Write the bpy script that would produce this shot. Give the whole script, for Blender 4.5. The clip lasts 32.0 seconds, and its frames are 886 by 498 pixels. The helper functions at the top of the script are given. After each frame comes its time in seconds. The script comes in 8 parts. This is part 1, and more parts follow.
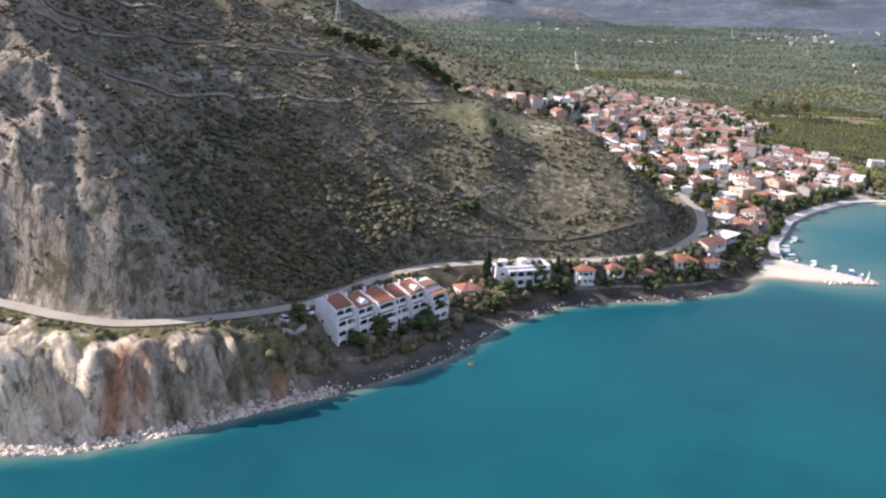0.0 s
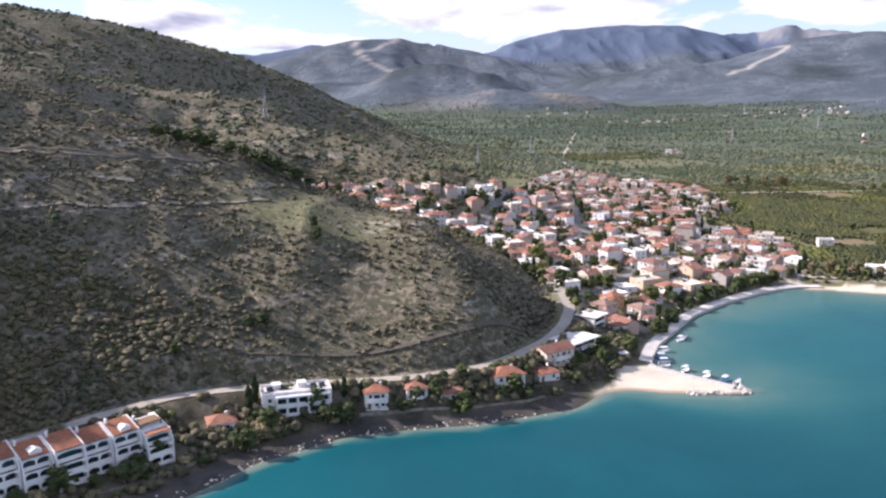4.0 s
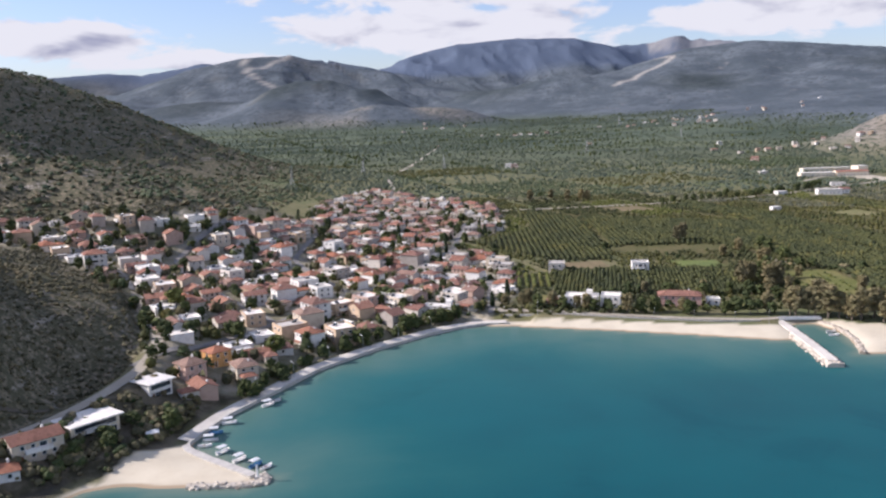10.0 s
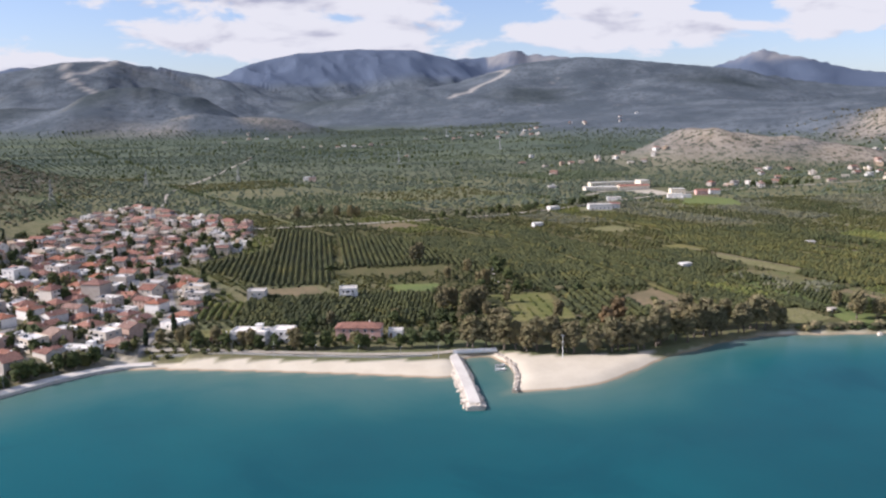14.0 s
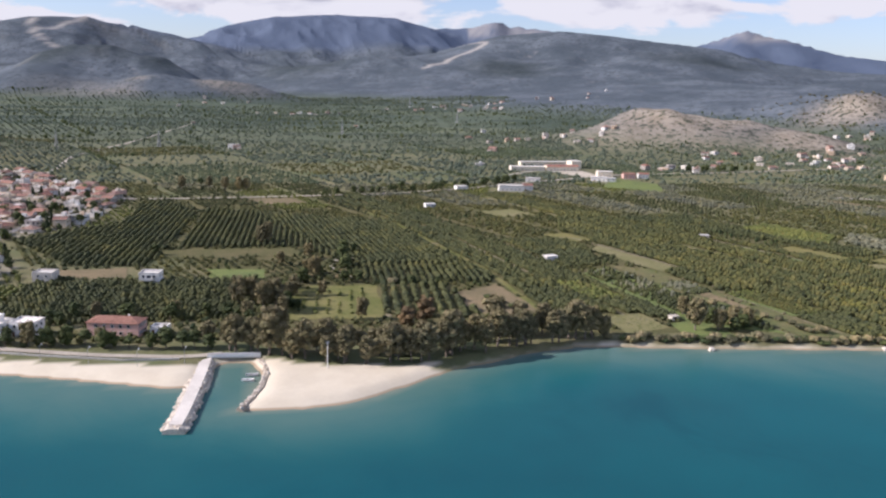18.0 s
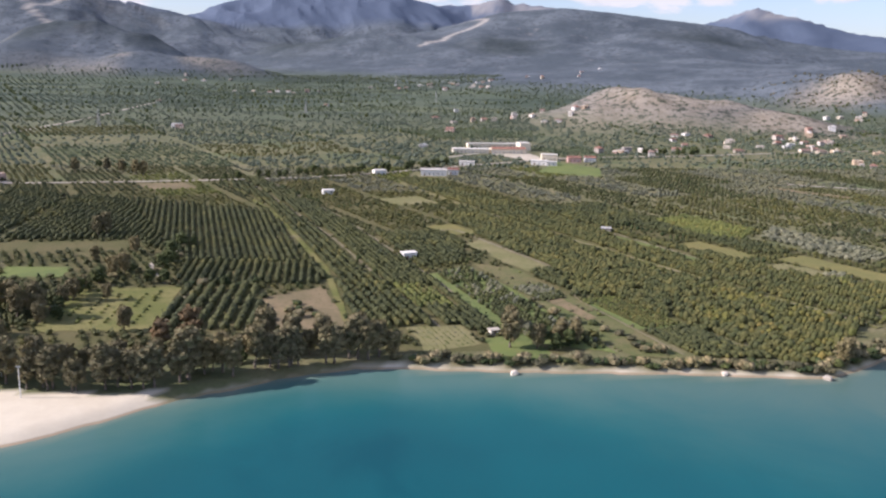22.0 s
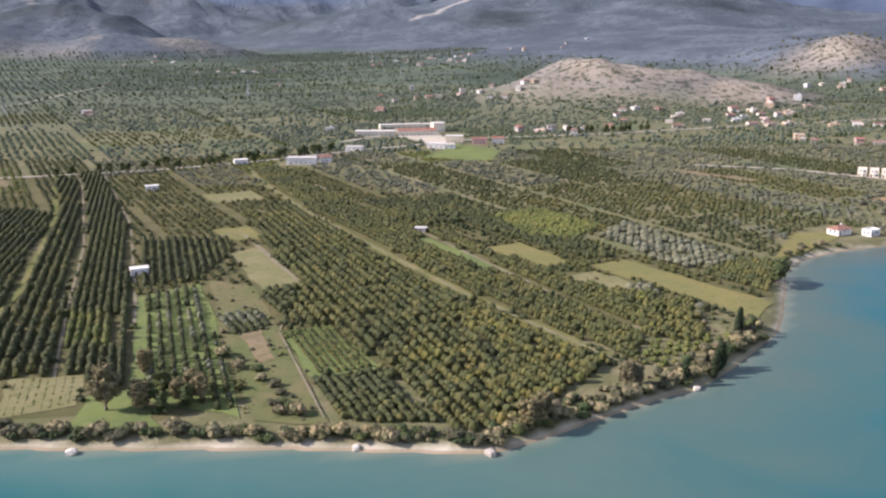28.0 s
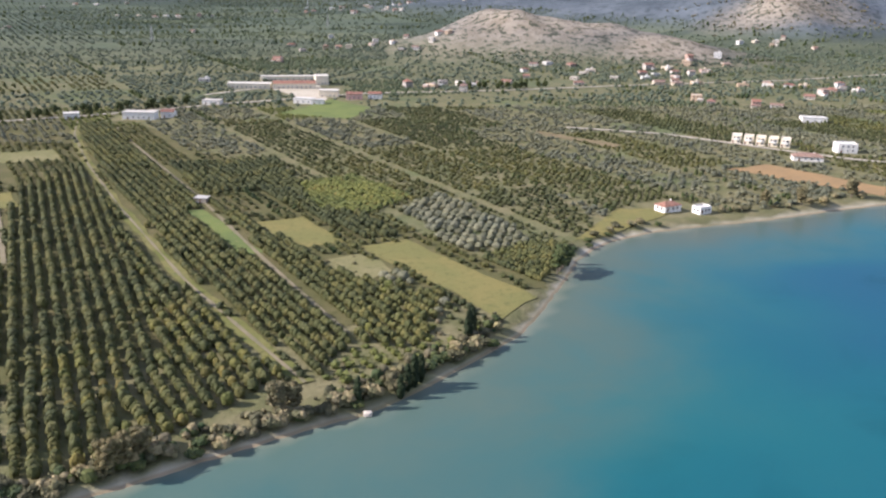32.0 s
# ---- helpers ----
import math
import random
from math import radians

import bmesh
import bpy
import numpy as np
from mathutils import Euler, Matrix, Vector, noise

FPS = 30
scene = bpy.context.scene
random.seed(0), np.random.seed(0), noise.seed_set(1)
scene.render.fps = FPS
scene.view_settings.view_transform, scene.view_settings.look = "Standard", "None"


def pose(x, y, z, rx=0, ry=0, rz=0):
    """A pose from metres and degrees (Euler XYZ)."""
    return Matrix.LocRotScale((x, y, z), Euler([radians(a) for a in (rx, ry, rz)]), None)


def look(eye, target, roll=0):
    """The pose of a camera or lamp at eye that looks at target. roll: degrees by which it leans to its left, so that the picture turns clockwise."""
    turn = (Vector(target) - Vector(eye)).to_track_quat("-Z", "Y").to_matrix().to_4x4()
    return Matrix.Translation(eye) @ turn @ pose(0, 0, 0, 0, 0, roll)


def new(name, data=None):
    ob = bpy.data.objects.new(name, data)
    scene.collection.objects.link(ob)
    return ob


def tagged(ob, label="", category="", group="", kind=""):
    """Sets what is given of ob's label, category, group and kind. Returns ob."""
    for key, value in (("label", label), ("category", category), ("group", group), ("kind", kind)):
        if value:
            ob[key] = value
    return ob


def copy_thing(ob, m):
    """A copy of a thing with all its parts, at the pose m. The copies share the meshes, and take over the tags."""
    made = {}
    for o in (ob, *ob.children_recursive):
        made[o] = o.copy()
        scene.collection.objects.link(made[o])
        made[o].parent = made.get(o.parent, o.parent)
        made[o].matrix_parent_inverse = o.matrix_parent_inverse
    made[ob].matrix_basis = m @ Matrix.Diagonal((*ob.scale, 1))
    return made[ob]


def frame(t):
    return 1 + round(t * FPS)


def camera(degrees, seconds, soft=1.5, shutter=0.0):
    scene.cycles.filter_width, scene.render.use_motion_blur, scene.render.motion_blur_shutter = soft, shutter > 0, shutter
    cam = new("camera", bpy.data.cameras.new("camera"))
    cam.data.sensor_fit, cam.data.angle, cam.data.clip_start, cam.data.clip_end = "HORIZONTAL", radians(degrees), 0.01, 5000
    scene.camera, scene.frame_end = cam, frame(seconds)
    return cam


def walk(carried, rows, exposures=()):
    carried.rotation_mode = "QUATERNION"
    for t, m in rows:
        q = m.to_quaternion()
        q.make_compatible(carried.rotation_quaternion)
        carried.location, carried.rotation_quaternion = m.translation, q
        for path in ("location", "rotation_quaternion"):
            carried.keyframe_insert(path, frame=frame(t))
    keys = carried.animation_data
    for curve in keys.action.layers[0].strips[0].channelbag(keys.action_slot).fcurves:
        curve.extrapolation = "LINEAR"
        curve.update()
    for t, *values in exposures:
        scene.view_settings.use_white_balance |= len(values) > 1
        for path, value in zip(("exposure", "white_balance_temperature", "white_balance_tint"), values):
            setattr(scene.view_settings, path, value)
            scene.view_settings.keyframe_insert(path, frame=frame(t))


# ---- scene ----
cam = camera(54.7, 32.0, soft=2.35)
METRES, EYE, TILT, LEAN, TURN = 758.0, 100.0, 0.0, 0.35, 0.0
ROWS = [
    (0.0, 0.0, 0.0, 0.0, 0.87, -16.27, -2.99),
    (0.5, 0.0139, 0.0076, -0.0001, 1.57, -15.97, -2.51),
    (1.0, 0.0279, 0.0151, -0.0002, 2.25, -15.43, -1.99),
    (1.5, 0.0417, 0.0228, -0.0003, 2.77, -14.7, -1.5),
    (2.0, 0.0556, 0.0307, -0.0004, 3.23, -13.87, -1.01),
    (2.5, 0.068, 0.0373, -0.0005, 3.56, -13.13, -0.59),
    (3.0, 0.0847, 0.0465, -0.0004, 3.64, -12.22, -0.24),
    (3.5, 0.0986, 0.0539, -0.0003, 3.46, -11.43, -0.15),
    (5.5, 0.1524, 0.083, -0.0006, 2.71, -7.77, -0.08),
    (6.0, 0.1633, 0.0888, -0.0007, 1.98, -7.29, -0.12),
    (6.5, 0.1803, 0.0968, -0.0008, 0.8, -7.03, -0.1),
    (7.0, 0.1949, 0.1038, -0.0004, 0.0, -7.4, -0.01),
    (7.5, 0.2075, 0.1096, -0.0005, -0.52, -8.07, 0.13),
    (8.0, 0.2243, 0.1178, -0.0007, -0.93, -9.21, 0.37),
    (8.5, 0.2369, 0.1239, -0.001, -0.95, -9.64, 0.55),
    (9.0, 0.2514, 0.1312, -0.0015, -0.82, -9.75, 0.75),
    (9.5, 0.2653, 0.1376, -0.0018, -0.86, -9.65, 0.99),
    (10.0, 0.2807, 0.1434, -0.0021, -1.88, -9.53, 1.18),
    (10.5, 0.294, 0.1491, -0.0017, -4.19, -9.5, 1.15),
    (11.0, 0.3089, 0.1531, -0.0017, -6.88, -9.42, 1.15),
    (11.5, 0.3223, 0.1579, -0.0016, -8.5, -9.4, 1.13),
    (12.0, 0.3376, 0.1633, -0.0021, -9.55, -9.28, 1.11),
    (12.5, 0.3515, 0.1685, -0.0021, -10.03, -9.21, 1.0),
    (13.0, 0.3667, 0.1743, -0.0022, -10.42, -9.11, 0.9),
    (13.5, 0.3808, 0.1793, -0.0024, -10.86, -9.02, 0.7),
    (14.0, 0.3954, 0.1848, -0.0024, -11.29, -8.95, 0.39),
    (14.5, 0.4101, 0.1905, -0.0027, -11.33, -8.94, 0.08),
    (16.5, 0.4697, 0.2105, -0.002, -11.06, -9.86, -1.24),
    (17.0, 0.4836, 0.215, -0.0018, -11.37, -10.21, -1.48),
    (17.5, 0.4955, 0.2191, -0.0014, -11.62, -10.52, -1.61),
    (18.0, 0.5102, 0.2243, -0.0015, -11.74, -10.83, -1.78),
    (18.5, 0.5263, 0.23, -0.0013, -11.6, -11.08, -1.91),
    (19.0, 0.543, 0.236, -0.0014, -11.3, -11.22, -2.02),
    (19.5, 0.5562, 0.2408, -0.0014, -10.99, -11.29, -2.17),
    (20.0, 0.5726, 0.2467, -0.0014, -10.72, -11.41, -2.34),
    (20.5, 0.5894, 0.2524, -0.0013, -10.64, -11.56, -2.37),
    (21.0, 0.6048, 0.2579, -0.0009, -10.64, -11.83, -2.35),
    (21.5, 0.6194, 0.2633, -0.0005, -10.63, -12.05, -2.19),
    (22.0, 0.6329, 0.2685, -0.0001, -10.51, -12.26, -1.92),
    (22.5, 0.6476, 0.274, 0.0004, -10.31, -12.48, -1.59),
    (23.0, 0.6621, 0.2793, 0.0009, -10.22, -12.66, -1.32),
    (23.5, 0.6761, 0.2845, 0.0012, -10.15, -12.81, -1.1),
    (24.0, 0.6912, 0.29, 0.0014, -10.15, -12.91, -1.01),
    (24.5, 0.7053, 0.295, 0.0019, -10.09, -13.04, -0.9),
    (25.0, 0.7202, 0.3006, 0.0021, -9.96, -13.15, -0.81),
    (25.5, 0.733, 0.3052, 0.0023, -9.86, -13.23, -0.78),
    (27.5, 0.7915, 0.3268, 0.0031, -9.01, -13.73, -0.4),
    (28.0, 0.8071, 0.3324, 0.0033, -8.89, -13.96, -0.36),
    (28.5, 0.8204, 0.3374, 0.0034, -8.79, -14.19, -0.37),
    (29.0, 0.8349, 0.3428, 0.0034, -8.67, -14.43, -0.38),
    (29.5, 0.8466, 0.347, 0.0031, -8.61, -14.6, -0.38),
    (30.0, 0.8598, 0.3522, 0.0031, -8.58, -14.9, -0.48),
    (30.5, 0.8794, 0.3595, 0.003, -8.58, -15.42, -0.66),
    (31.0, 0.8947, 0.3648, 0.003, -8.85, -15.98, -0.81),
    (31.5, 0.9091, 0.3702, 0.0031, -9.67, -16.55, -1.16),
    (32.0, 0.9244, 0.3756, 0.0031, -10.68, -17.14, -1.61),
]
walk(cam, [(t, pose(0, 0, EYE, TILT, LEAN, TURN) @ pose(METRES * x, METRES * y, METRES * z, 90 + pitch, roll, yaw)) for t, x, y, z, yaw, pitch, roll in ROWS], exposures=[(0, 0.88, 6080, 24), (3.5, 0.88, 6080, 24), (6.5, 0.48, 6080, 23), (9, 0.46, 6080, 21), (13, 0.44, 6080, 21), (17, 0.44, 6080, 22), (22, 0.58, 6100, 24), (28, 0.74, 6150, 24), (32, 0.78, 6150, 20)])

# ---- light ----
SUN_AZ, SUN_EL = radians(-84), radians(31)
world = bpy.data.worlds.new("sky")
scene.world = world
world.use_nodes = True
wt = world.node_tree
wt.nodes.clear()


def node(tree, kind, **values):
    n = tree.nodes.new(kind)
    for key, value in values.items():
        if key in n.inputs.keys():
            n.inputs[key].default_value = value
    return n


def wire(tree, a, b):
    tree.links.new(a, b)


def calc(tree, op, a, b=None, c=None, clamp=False):
    n = tree.nodes.new("ShaderNodeMath")
    n.operation, n.use_clamp = op, clamp
    for k, v in enumerate((a, b, c)):
        if v is None:
            continue
        if isinstance(v, (int, float)):
            n.inputs[k].default_value = v
        else:
            tree.links.new(v, n.inputs[k])
    return n.outputs[0]


def mix(tree, fac, a, b, how="MIX"):
    n = tree.nodes.new("ShaderNodeMix")
    n.data_type, n.blend_type = "RGBA", how
    for k, v in ((0, fac), (6, a), (7, b)):
        if isinstance(v, (int, float)):
            n.inputs[k].default_value = v
        elif isinstance(v, tuple):
            n.inputs[k].default_value = (*v[:3], 1)
        else:
            tree.links.new(v, n.inputs[k])
    return n.outputs[2]


def ramp(tree, fac, lo, hi):
    n = tree.nodes.new("ShaderNodeMapRange")
    n.interpolation_type = "SMOOTHSTEP"
    n.inputs[1].default_value, n.inputs[2].default_value = lo, hi
    tree.links.new(fac, n.inputs[0])
    return n.outputs[0]


def noise_at(tree, vector, scale, detail=4.0, rough=0.55, distortion=0.0):
    n = node(tree, "ShaderNodeTexNoise", Scale=scale, Detail=detail, Roughness=rough, Distortion=distortion)
    if vector is not None:
        tree.links.new(vector, n.inputs["Vector"])
    return n.outputs["Fac"]


sky = wt.nodes.new("ShaderNodeTexSky")
sky.sky_type, sky.sun_disc = "NISHITA", False
sky.sun_elevation, sky.sun_rotation = SUN_EL, SUN_AZ
sky.air_density, sky.dust_density, sky.ozone_density = 1.0, 0.6, 1.5
where = wt.nodes.new("ShaderNodeTexCoord").outputs["Generated"]
axes = wt.nodes.new("ShaderNodeSeparateXYZ")
wire(wt, where, axes.inputs[0])
azim = calc(wt, "ARCTAN2", axes.outputs[0], axes.outputs[1])
elev = calc(wt, "ARCSINE", axes.outputs[2])
flat = wt.nodes.new("ShaderNodeCombineXYZ")
wire(wt, calc(wt, "MULTIPLY", azim, 4.0), flat.inputs[0])
wire(wt, calc(wt, "MULTIPLY", elev, 11.0), flat.inputs[1])
puff = noise_at(wt, flat.outputs[0], 2.5, 9, 0.58, 0.3)
broad = noise_at(wt, flat.outputs[0], 0.75, 3, 0.5)


def bank(az, el, wide, high):
    """A bank of cumulus round one bearing: degrees."""
    a = calc(wt, "DIVIDE", calc(wt, "SUBTRACT", azim, radians(az)), radians(wide))
    e = calc(wt, "DIVIDE", calc(wt, "SUBTRACT", elev, radians(el)), radians(high))
    r = calc(wt, "ADD", calc(wt, "MULTIPLY", a, a), calc(wt, "MULTIPLY", e, e))
    return calc(wt, "EXPONENT", calc(wt, "MULTIPLY", r, -1.0))


banks = None
for az, el, wide, high in ((3.5, 7.8, 11, 1.9), (2, 4.8, 10.5, 1.5), (-12, 8.9, 6, 0.9), (22.5, 7.2, 5.2, 2.2), (24, 5, 8, 1.2), (35.5, 6.3, 4.5, 1.9), (-21, 4.4, 4.2, 1.4), (-12, 3.0, 5, 0.6), (9, 15, 25, 4), (-60, 9, 20, 4), (100, 10, 40, 5), (190, 12, 60, 6)):
    b = bank(az, el, wide, high)
    banks = b if banks is None else calc(wt, "MAXIMUM", banks, b)
# unseen cloud higher up, added to raise the ambient light
banks = calc(wt, "MAXIMUM", banks, calc(wt, "MULTIPLY", ramp(wt, elev, 0.2, 0.4), 0.26))
thick = calc(wt, "ADD", calc(wt, "MULTIPLY", puff, 1.15), calc(wt, "ADD", calc(wt, "MULTIPLY", broad, 0.25), calc(wt, "MULTIPLY", banks, 0.5)))
cover = ramp(wt, thick, 0.83, 0.96)
# the sides of the heaps that face the sun are bright, their undersides violet-grey
shift = wt.nodes.new("ShaderNodeVectorMath")
wire(wt, flat.outputs[0], shift.inputs[0])
shift.inputs[1].default_value = (-0.06, 0.13, 0.0)
slant = calc(wt, "SUBTRACT", noise_at(wt, flat.outputs[0], 2.5, 4, 0.5, 0.3), noise_at(wt, shift.outputs[0], 2.5, 4, 0.5, 0.3))
base = calc(wt, "MAXIMUM", bank(4, 8.8, 11, 1.7), calc(wt, "MULTIPLY", calc(wt, "MAXIMUM", bank(-19.6, 4.3, 2.2, 0.7), calc(wt, "MAXIMUM", bank(25, 8.6, 5, 0.9), bank(36, 7.2, 4, 0.8))), 0.75))
soft = ramp(wt, noise_at(wt, flat.outputs[0], 1.3, 4, 0.55), 0.3, 0.62)
shade = calc(wt, "ADD", calc(wt, "MULTIPLY", slant, -2.4), calc(wt, "MULTIPLY", calc(wt, "MULTIPLY", base, calc(wt, "ADD", 0.35, calc(wt, "MULTIPLY", soft, 0.65))), 0.85), clamp=True)
lit = mix(wt, ramp(wt, shade, 0.0, 0.8), (5.9, 6.0, 5.95), (2.5, 2.65, 3.4))
blue = mix(wt, ramp(wt, elev, 0.0, 0.35), (0.9, 0.97, 1.14), (0.9, 0.97, 1.1))
clear = mix(wt, 0.14, mix(wt, 1.0, sky.outputs[0], blue, "MULTIPLY"), (5.0, 5.6, 6.6))
bg = node(wt, "ShaderNodeBackground", Strength=0.1)
wire(wt, mix(wt, cover, clear, lit), bg.inputs["Color"])
out = wt.nodes.new("ShaderNodeOutputWorld")
wire(wt, bg.outputs[0], out.inputs["Surface"])

sun = new("sun", bpy.data.lights.new("sun", "SUN"))
sun.data.energy, sun.data.angle, sun.data.color = 5.0, radians(0.6), (1.0, 0.92, 0.8)
sun.matrix_world = look((math.sin(SUN_AZ) * math.cos(SUN_EL) * 900, math.cos(SUN_AZ) * math.cos(SUN_EL) * 900, math.sin(SUN_EL) * 900), (0, 0, 0))

# ---- materials ----


def material(name, rough=0.85, metal=0.0, spec=0.3):
    m = bpy.data.materials.new(name)
    m.use_nodes = True
    t = m.node_tree
    b = t.nodes["Principled BSDF"]
    b.inputs["Roughness"].default_value = rough
    b.inputs["Metallic"].default_value = metal
    b.inputs["Specular IOR Level"].default_value = spec
    return m, t, b


def place(t):
    """World-scale coordinates of the surface."""
    return t.nodes.new("ShaderNodeNewGeometry").outputs["Position"]


def local(t):
    return t.nodes.new("ShaderNodeTexCoord").outputs["Object"]


def bump(t, b, height, strength, distance):
    n = node(t, "ShaderNodeBump", Strength=strength, Distance=distance)
    wire(t, height, n.inputs["Height"])
    wire(t, n.outputs[0], b.inputs["Normal"])


def per_object(t):
    return t.nodes.new("ShaderNodeObjectInfo").outputs["Random"]


def per_island(t):
    return t.nodes.new("ShaderNodeNewGeometry").outputs["Random Per Island"]


def stops(t, fac, *colours, hard=False):
    n = t.nodes.new("ShaderNodeValToRGB")
    r = n.color_ramp
    r.interpolation = "CONSTANT" if hard else "LINEAR"
    while len(r.elements) < len(colours):
        r.elements.new(0.5)
    for k, c in enumerate(colours):
        r.elements[k].position = k / (len(colours) if hard else max(1, len(colours) - 1))
        r.elements[k].color = (*c, 1)
    wire(t, fac, n.inputs[0])
    return n.outputs[0]


def grained(name, a, b_, scale=1.0, rough=0.85, metal=0.0, relief=0.3, spread=0.0, spec=0.3):
    """Two colours in patches, with fine grain on top; spread: how far the pieces differ from one another."""
    m, t, b = material(name, rough, metal, spec)
    v = local(t)
    big = noise_at(t, v, scale, 5, 0.6)
    fine = noise_at(t, v, scale * 14, 3, 0.6)
    c = mix(t, ramp(t, big, 0.35, 0.65), a, b_)
    c = mix(t, 0.35, c, mix(t, fine, (0.3, 0.3, 0.3), (1.6, 1.6, 1.6)), "MULTIPLY")
    if spread:
        c = mix(t, spread, c, stops(t, per_object(t), (0.55, 0.5, 0.45), (1.0, 1.0, 1.0), (1.4, 1.3, 1.2)), "MULTIPLY")
    wire(t, c, b.inputs["Base Color"])
    bump(t, b, fine, relief, 0.05)
    return m


def wall_paint(name, *colours, island=False):
    """Weathered render; each house takes its own tint."""
    m, t, b = material(name, 0.9)
    v = local(t)
    c = stops(t, per_island(t) if island else per_object(t), *colours, hard=True)
    stain = noise_at(t, v, 0.5, 6, 0.65)
    c = mix(t, ramp(t, stain, 0.42, 0.75), c, mix(t, 0.4, c, (0.42, 0.38, 0.33), "MULTIPLY"))
    wire(t, c, b.inputs["Base Color"])
    bump(t, b, noise_at(t, v, 9, 3), 0.2, 0.02)
    return m


def roof_tiles(name, *colours, island=False):
    """Fired clay pans: courses across the slope, patchy with age; each roof its own shade."""
    m, t, b = material(name, 0.85)
    v = local(t)
    c = stops(t, per_island(t) if island else per_object(t), *colours)
    c = mix(t, ramp(t, noise_at(t, v, 0.7, 5, 0.7), 0.4, 0.72), c, mix(t, 0.7, c, (0.45, 0.4, 0.36), "MULTIPLY"))
    c = mix(t, 0.5, c, mix(t, noise_at(t, v, 5, 2), (0.55, 0.55, 0.55), (1.45, 1.4, 1.35)), "MULTIPLY")
    wire(t, c, b.inputs["Base Color"])
    w = node(t, "ShaderNodeTexWave", Scale=1.6, Distortion=0.6)
    wire(t, v, w.inputs["Vector"])
    bump(t, b, w.outputs["Fac"], 0.6, 0.08)
    return m


def foliage(name, *colours, pale=0.0, grain=1.2):
    """Leaves: every clump its own green."""
    m, t, b = material(name, 0.75, 0, 0.2)
    v = place(t)
    c = stops(t, per_island(t), *colours)
    n = noise_at(t, v, grain, 3, 0.7)
    c = mix(t, 0.75, c, mix(t, ramp(t, n, 0.3, 0.7), (0.62, 0.62, 0.58), (1.45, 1.45, 1.32)), "MULTIPLY")
    c = mix(t, 0.5, c, mix(t, ramp(t, noise_at(t, v, 0.028, 3, 0.6), 0.38, 0.62), (0.72, 0.78, 0.75), (1.3, 1.22, 0.95)), "MULTIPLY")
    wire(t, c, b.inputs["Base Color"])
    bump(t, b, noise_at(t, v, grain * 3, 3, 0.7), 0.9, 0.25)
    return m


ORANGE = foliage("orange_leaves", (0.053, 0.062, 0.025), (0.075, 0.082, 0.032), (0.108, 0.102, 0.038), (0.061, 0.069, 0.027))
ORANGE_DARK = foliage("dark_orange_leaves", (0.043, 0.052, 0.025), (0.06, 0.068, 0.029), (0.072, 0.078, 0.034))
ORANGE_GOLD = foliage("golden_orange_leaves", (0.1, 0.104, 0.032), (0.128, 0.118, 0.036), (0.08, 0.092, 0.028), (0.15, 0.122, 0.04))
OLIVE = foliage("olive_leaves", (0.112, 0.12, 0.088), (0.15, 0.152, 0.114), (0.088, 0.095, 0.07))
SCRUB = foliage("scrub_leaves", (0.074, 0.071, 0.043), (0.106, 0.098, 0.062), (0.155, 0.132, 0.09), (0.063, 0.063, 0.039), grain=0.8)
EUCALYPT = foliage("eucalyptus_leaves", (0.15, 0.14, 0.08), (0.2, 0.175, 0.1), (0.24, 0.195, 0.12), (0.12, 0.116, 0.067), grain=0.7)
PINE = foliage("pine_leaves", (0.032, 0.052, 0.023), (0.055, 0.072, 0.029), (0.081, 0.093, 0.035), grain=0.8)
LIME = foliage("light_green_leaves", (0.095, 0.112, 0.034), (0.125, 0.132, 0.042), (0.078, 0.098, 0.033))
# Copies for the far groves, with haze mixed into the leaf colours.
HAZY_OLIVE = foliage("distant_olive_leaves", (0.082, 0.106, 0.082), (0.104, 0.126, 0.098), (0.068, 0.09, 0.07))
HAZY_ORANGE = foliage("distant_orange_leaves", (0.07, 0.094, 0.058), (0.086, 0.108, 0.066), (0.058, 0.08, 0.05))
RUSSET = foliage("russet_leaves", (0.13, 0.085, 0.045), (0.17, 0.115, 0.065), (0.1, 0.075, 0.045))
CYPRESS = foliage("cypress_leaves", (0.014, 0.024, 0.012), (0.022, 0.034, 0.015))
REED = foliage("dry_bush_leaves", (0.12, 0.105, 0.065), (0.09, 0.085, 0.05), (0.065, 0.065, 0.038))
BARK = grained("bark", (0.11, 0.085, 0.06), (0.2, 0.17, 0.14), 2)
WALL = wall_paint("house_render", (0.6, 0.56, 0.5), (0.6, 0.52, 0.41), (0.66, 0.64, 0.6), (0.54, 0.41, 0.29), (0.52, 0.47, 0.4), (0.47, 0.34, 0.28), (0.7, 0.69, 0.66), (0.4, 0.36, 0.32))
TOWN_WALL = wall_paint("town_render", (0.6, 0.56, 0.5), (0.6, 0.52, 0.41), (0.66, 0.64, 0.6), (0.54, 0.41, 0.29), (0.52, 0.47, 0.4), (0.47, 0.34, 0.28), (0.7, 0.69, 0.66), (0.4, 0.36, 0.32), island=True)
TOWN_TILES = roof_tiles("town_roof_tiles", (0.2, 0.105, 0.085), (0.33, 0.16, 0.115), (0.25, 0.145, 0.118), (0.36, 0.2, 0.15), (0.22, 0.13, 0.105), (0.33, 0.245, 0.2), island=True)
WHITE = wall_paint("white_render", (0.8, 0.775, 0.73), (0.78, 0.755, 0.71))
CREAM = wall_paint("cream_render", (0.8, 0.71, 0.55), (0.78, 0.7, 0.56))
OCHRE = wall_paint("ochre_render", (0.66, 0.36, 0.14), (0.68, 0.38, 0.16))
PINK = wall_paint("pink_render", (0.66, 0.42, 0.36), (0.64, 0.44, 0.36))
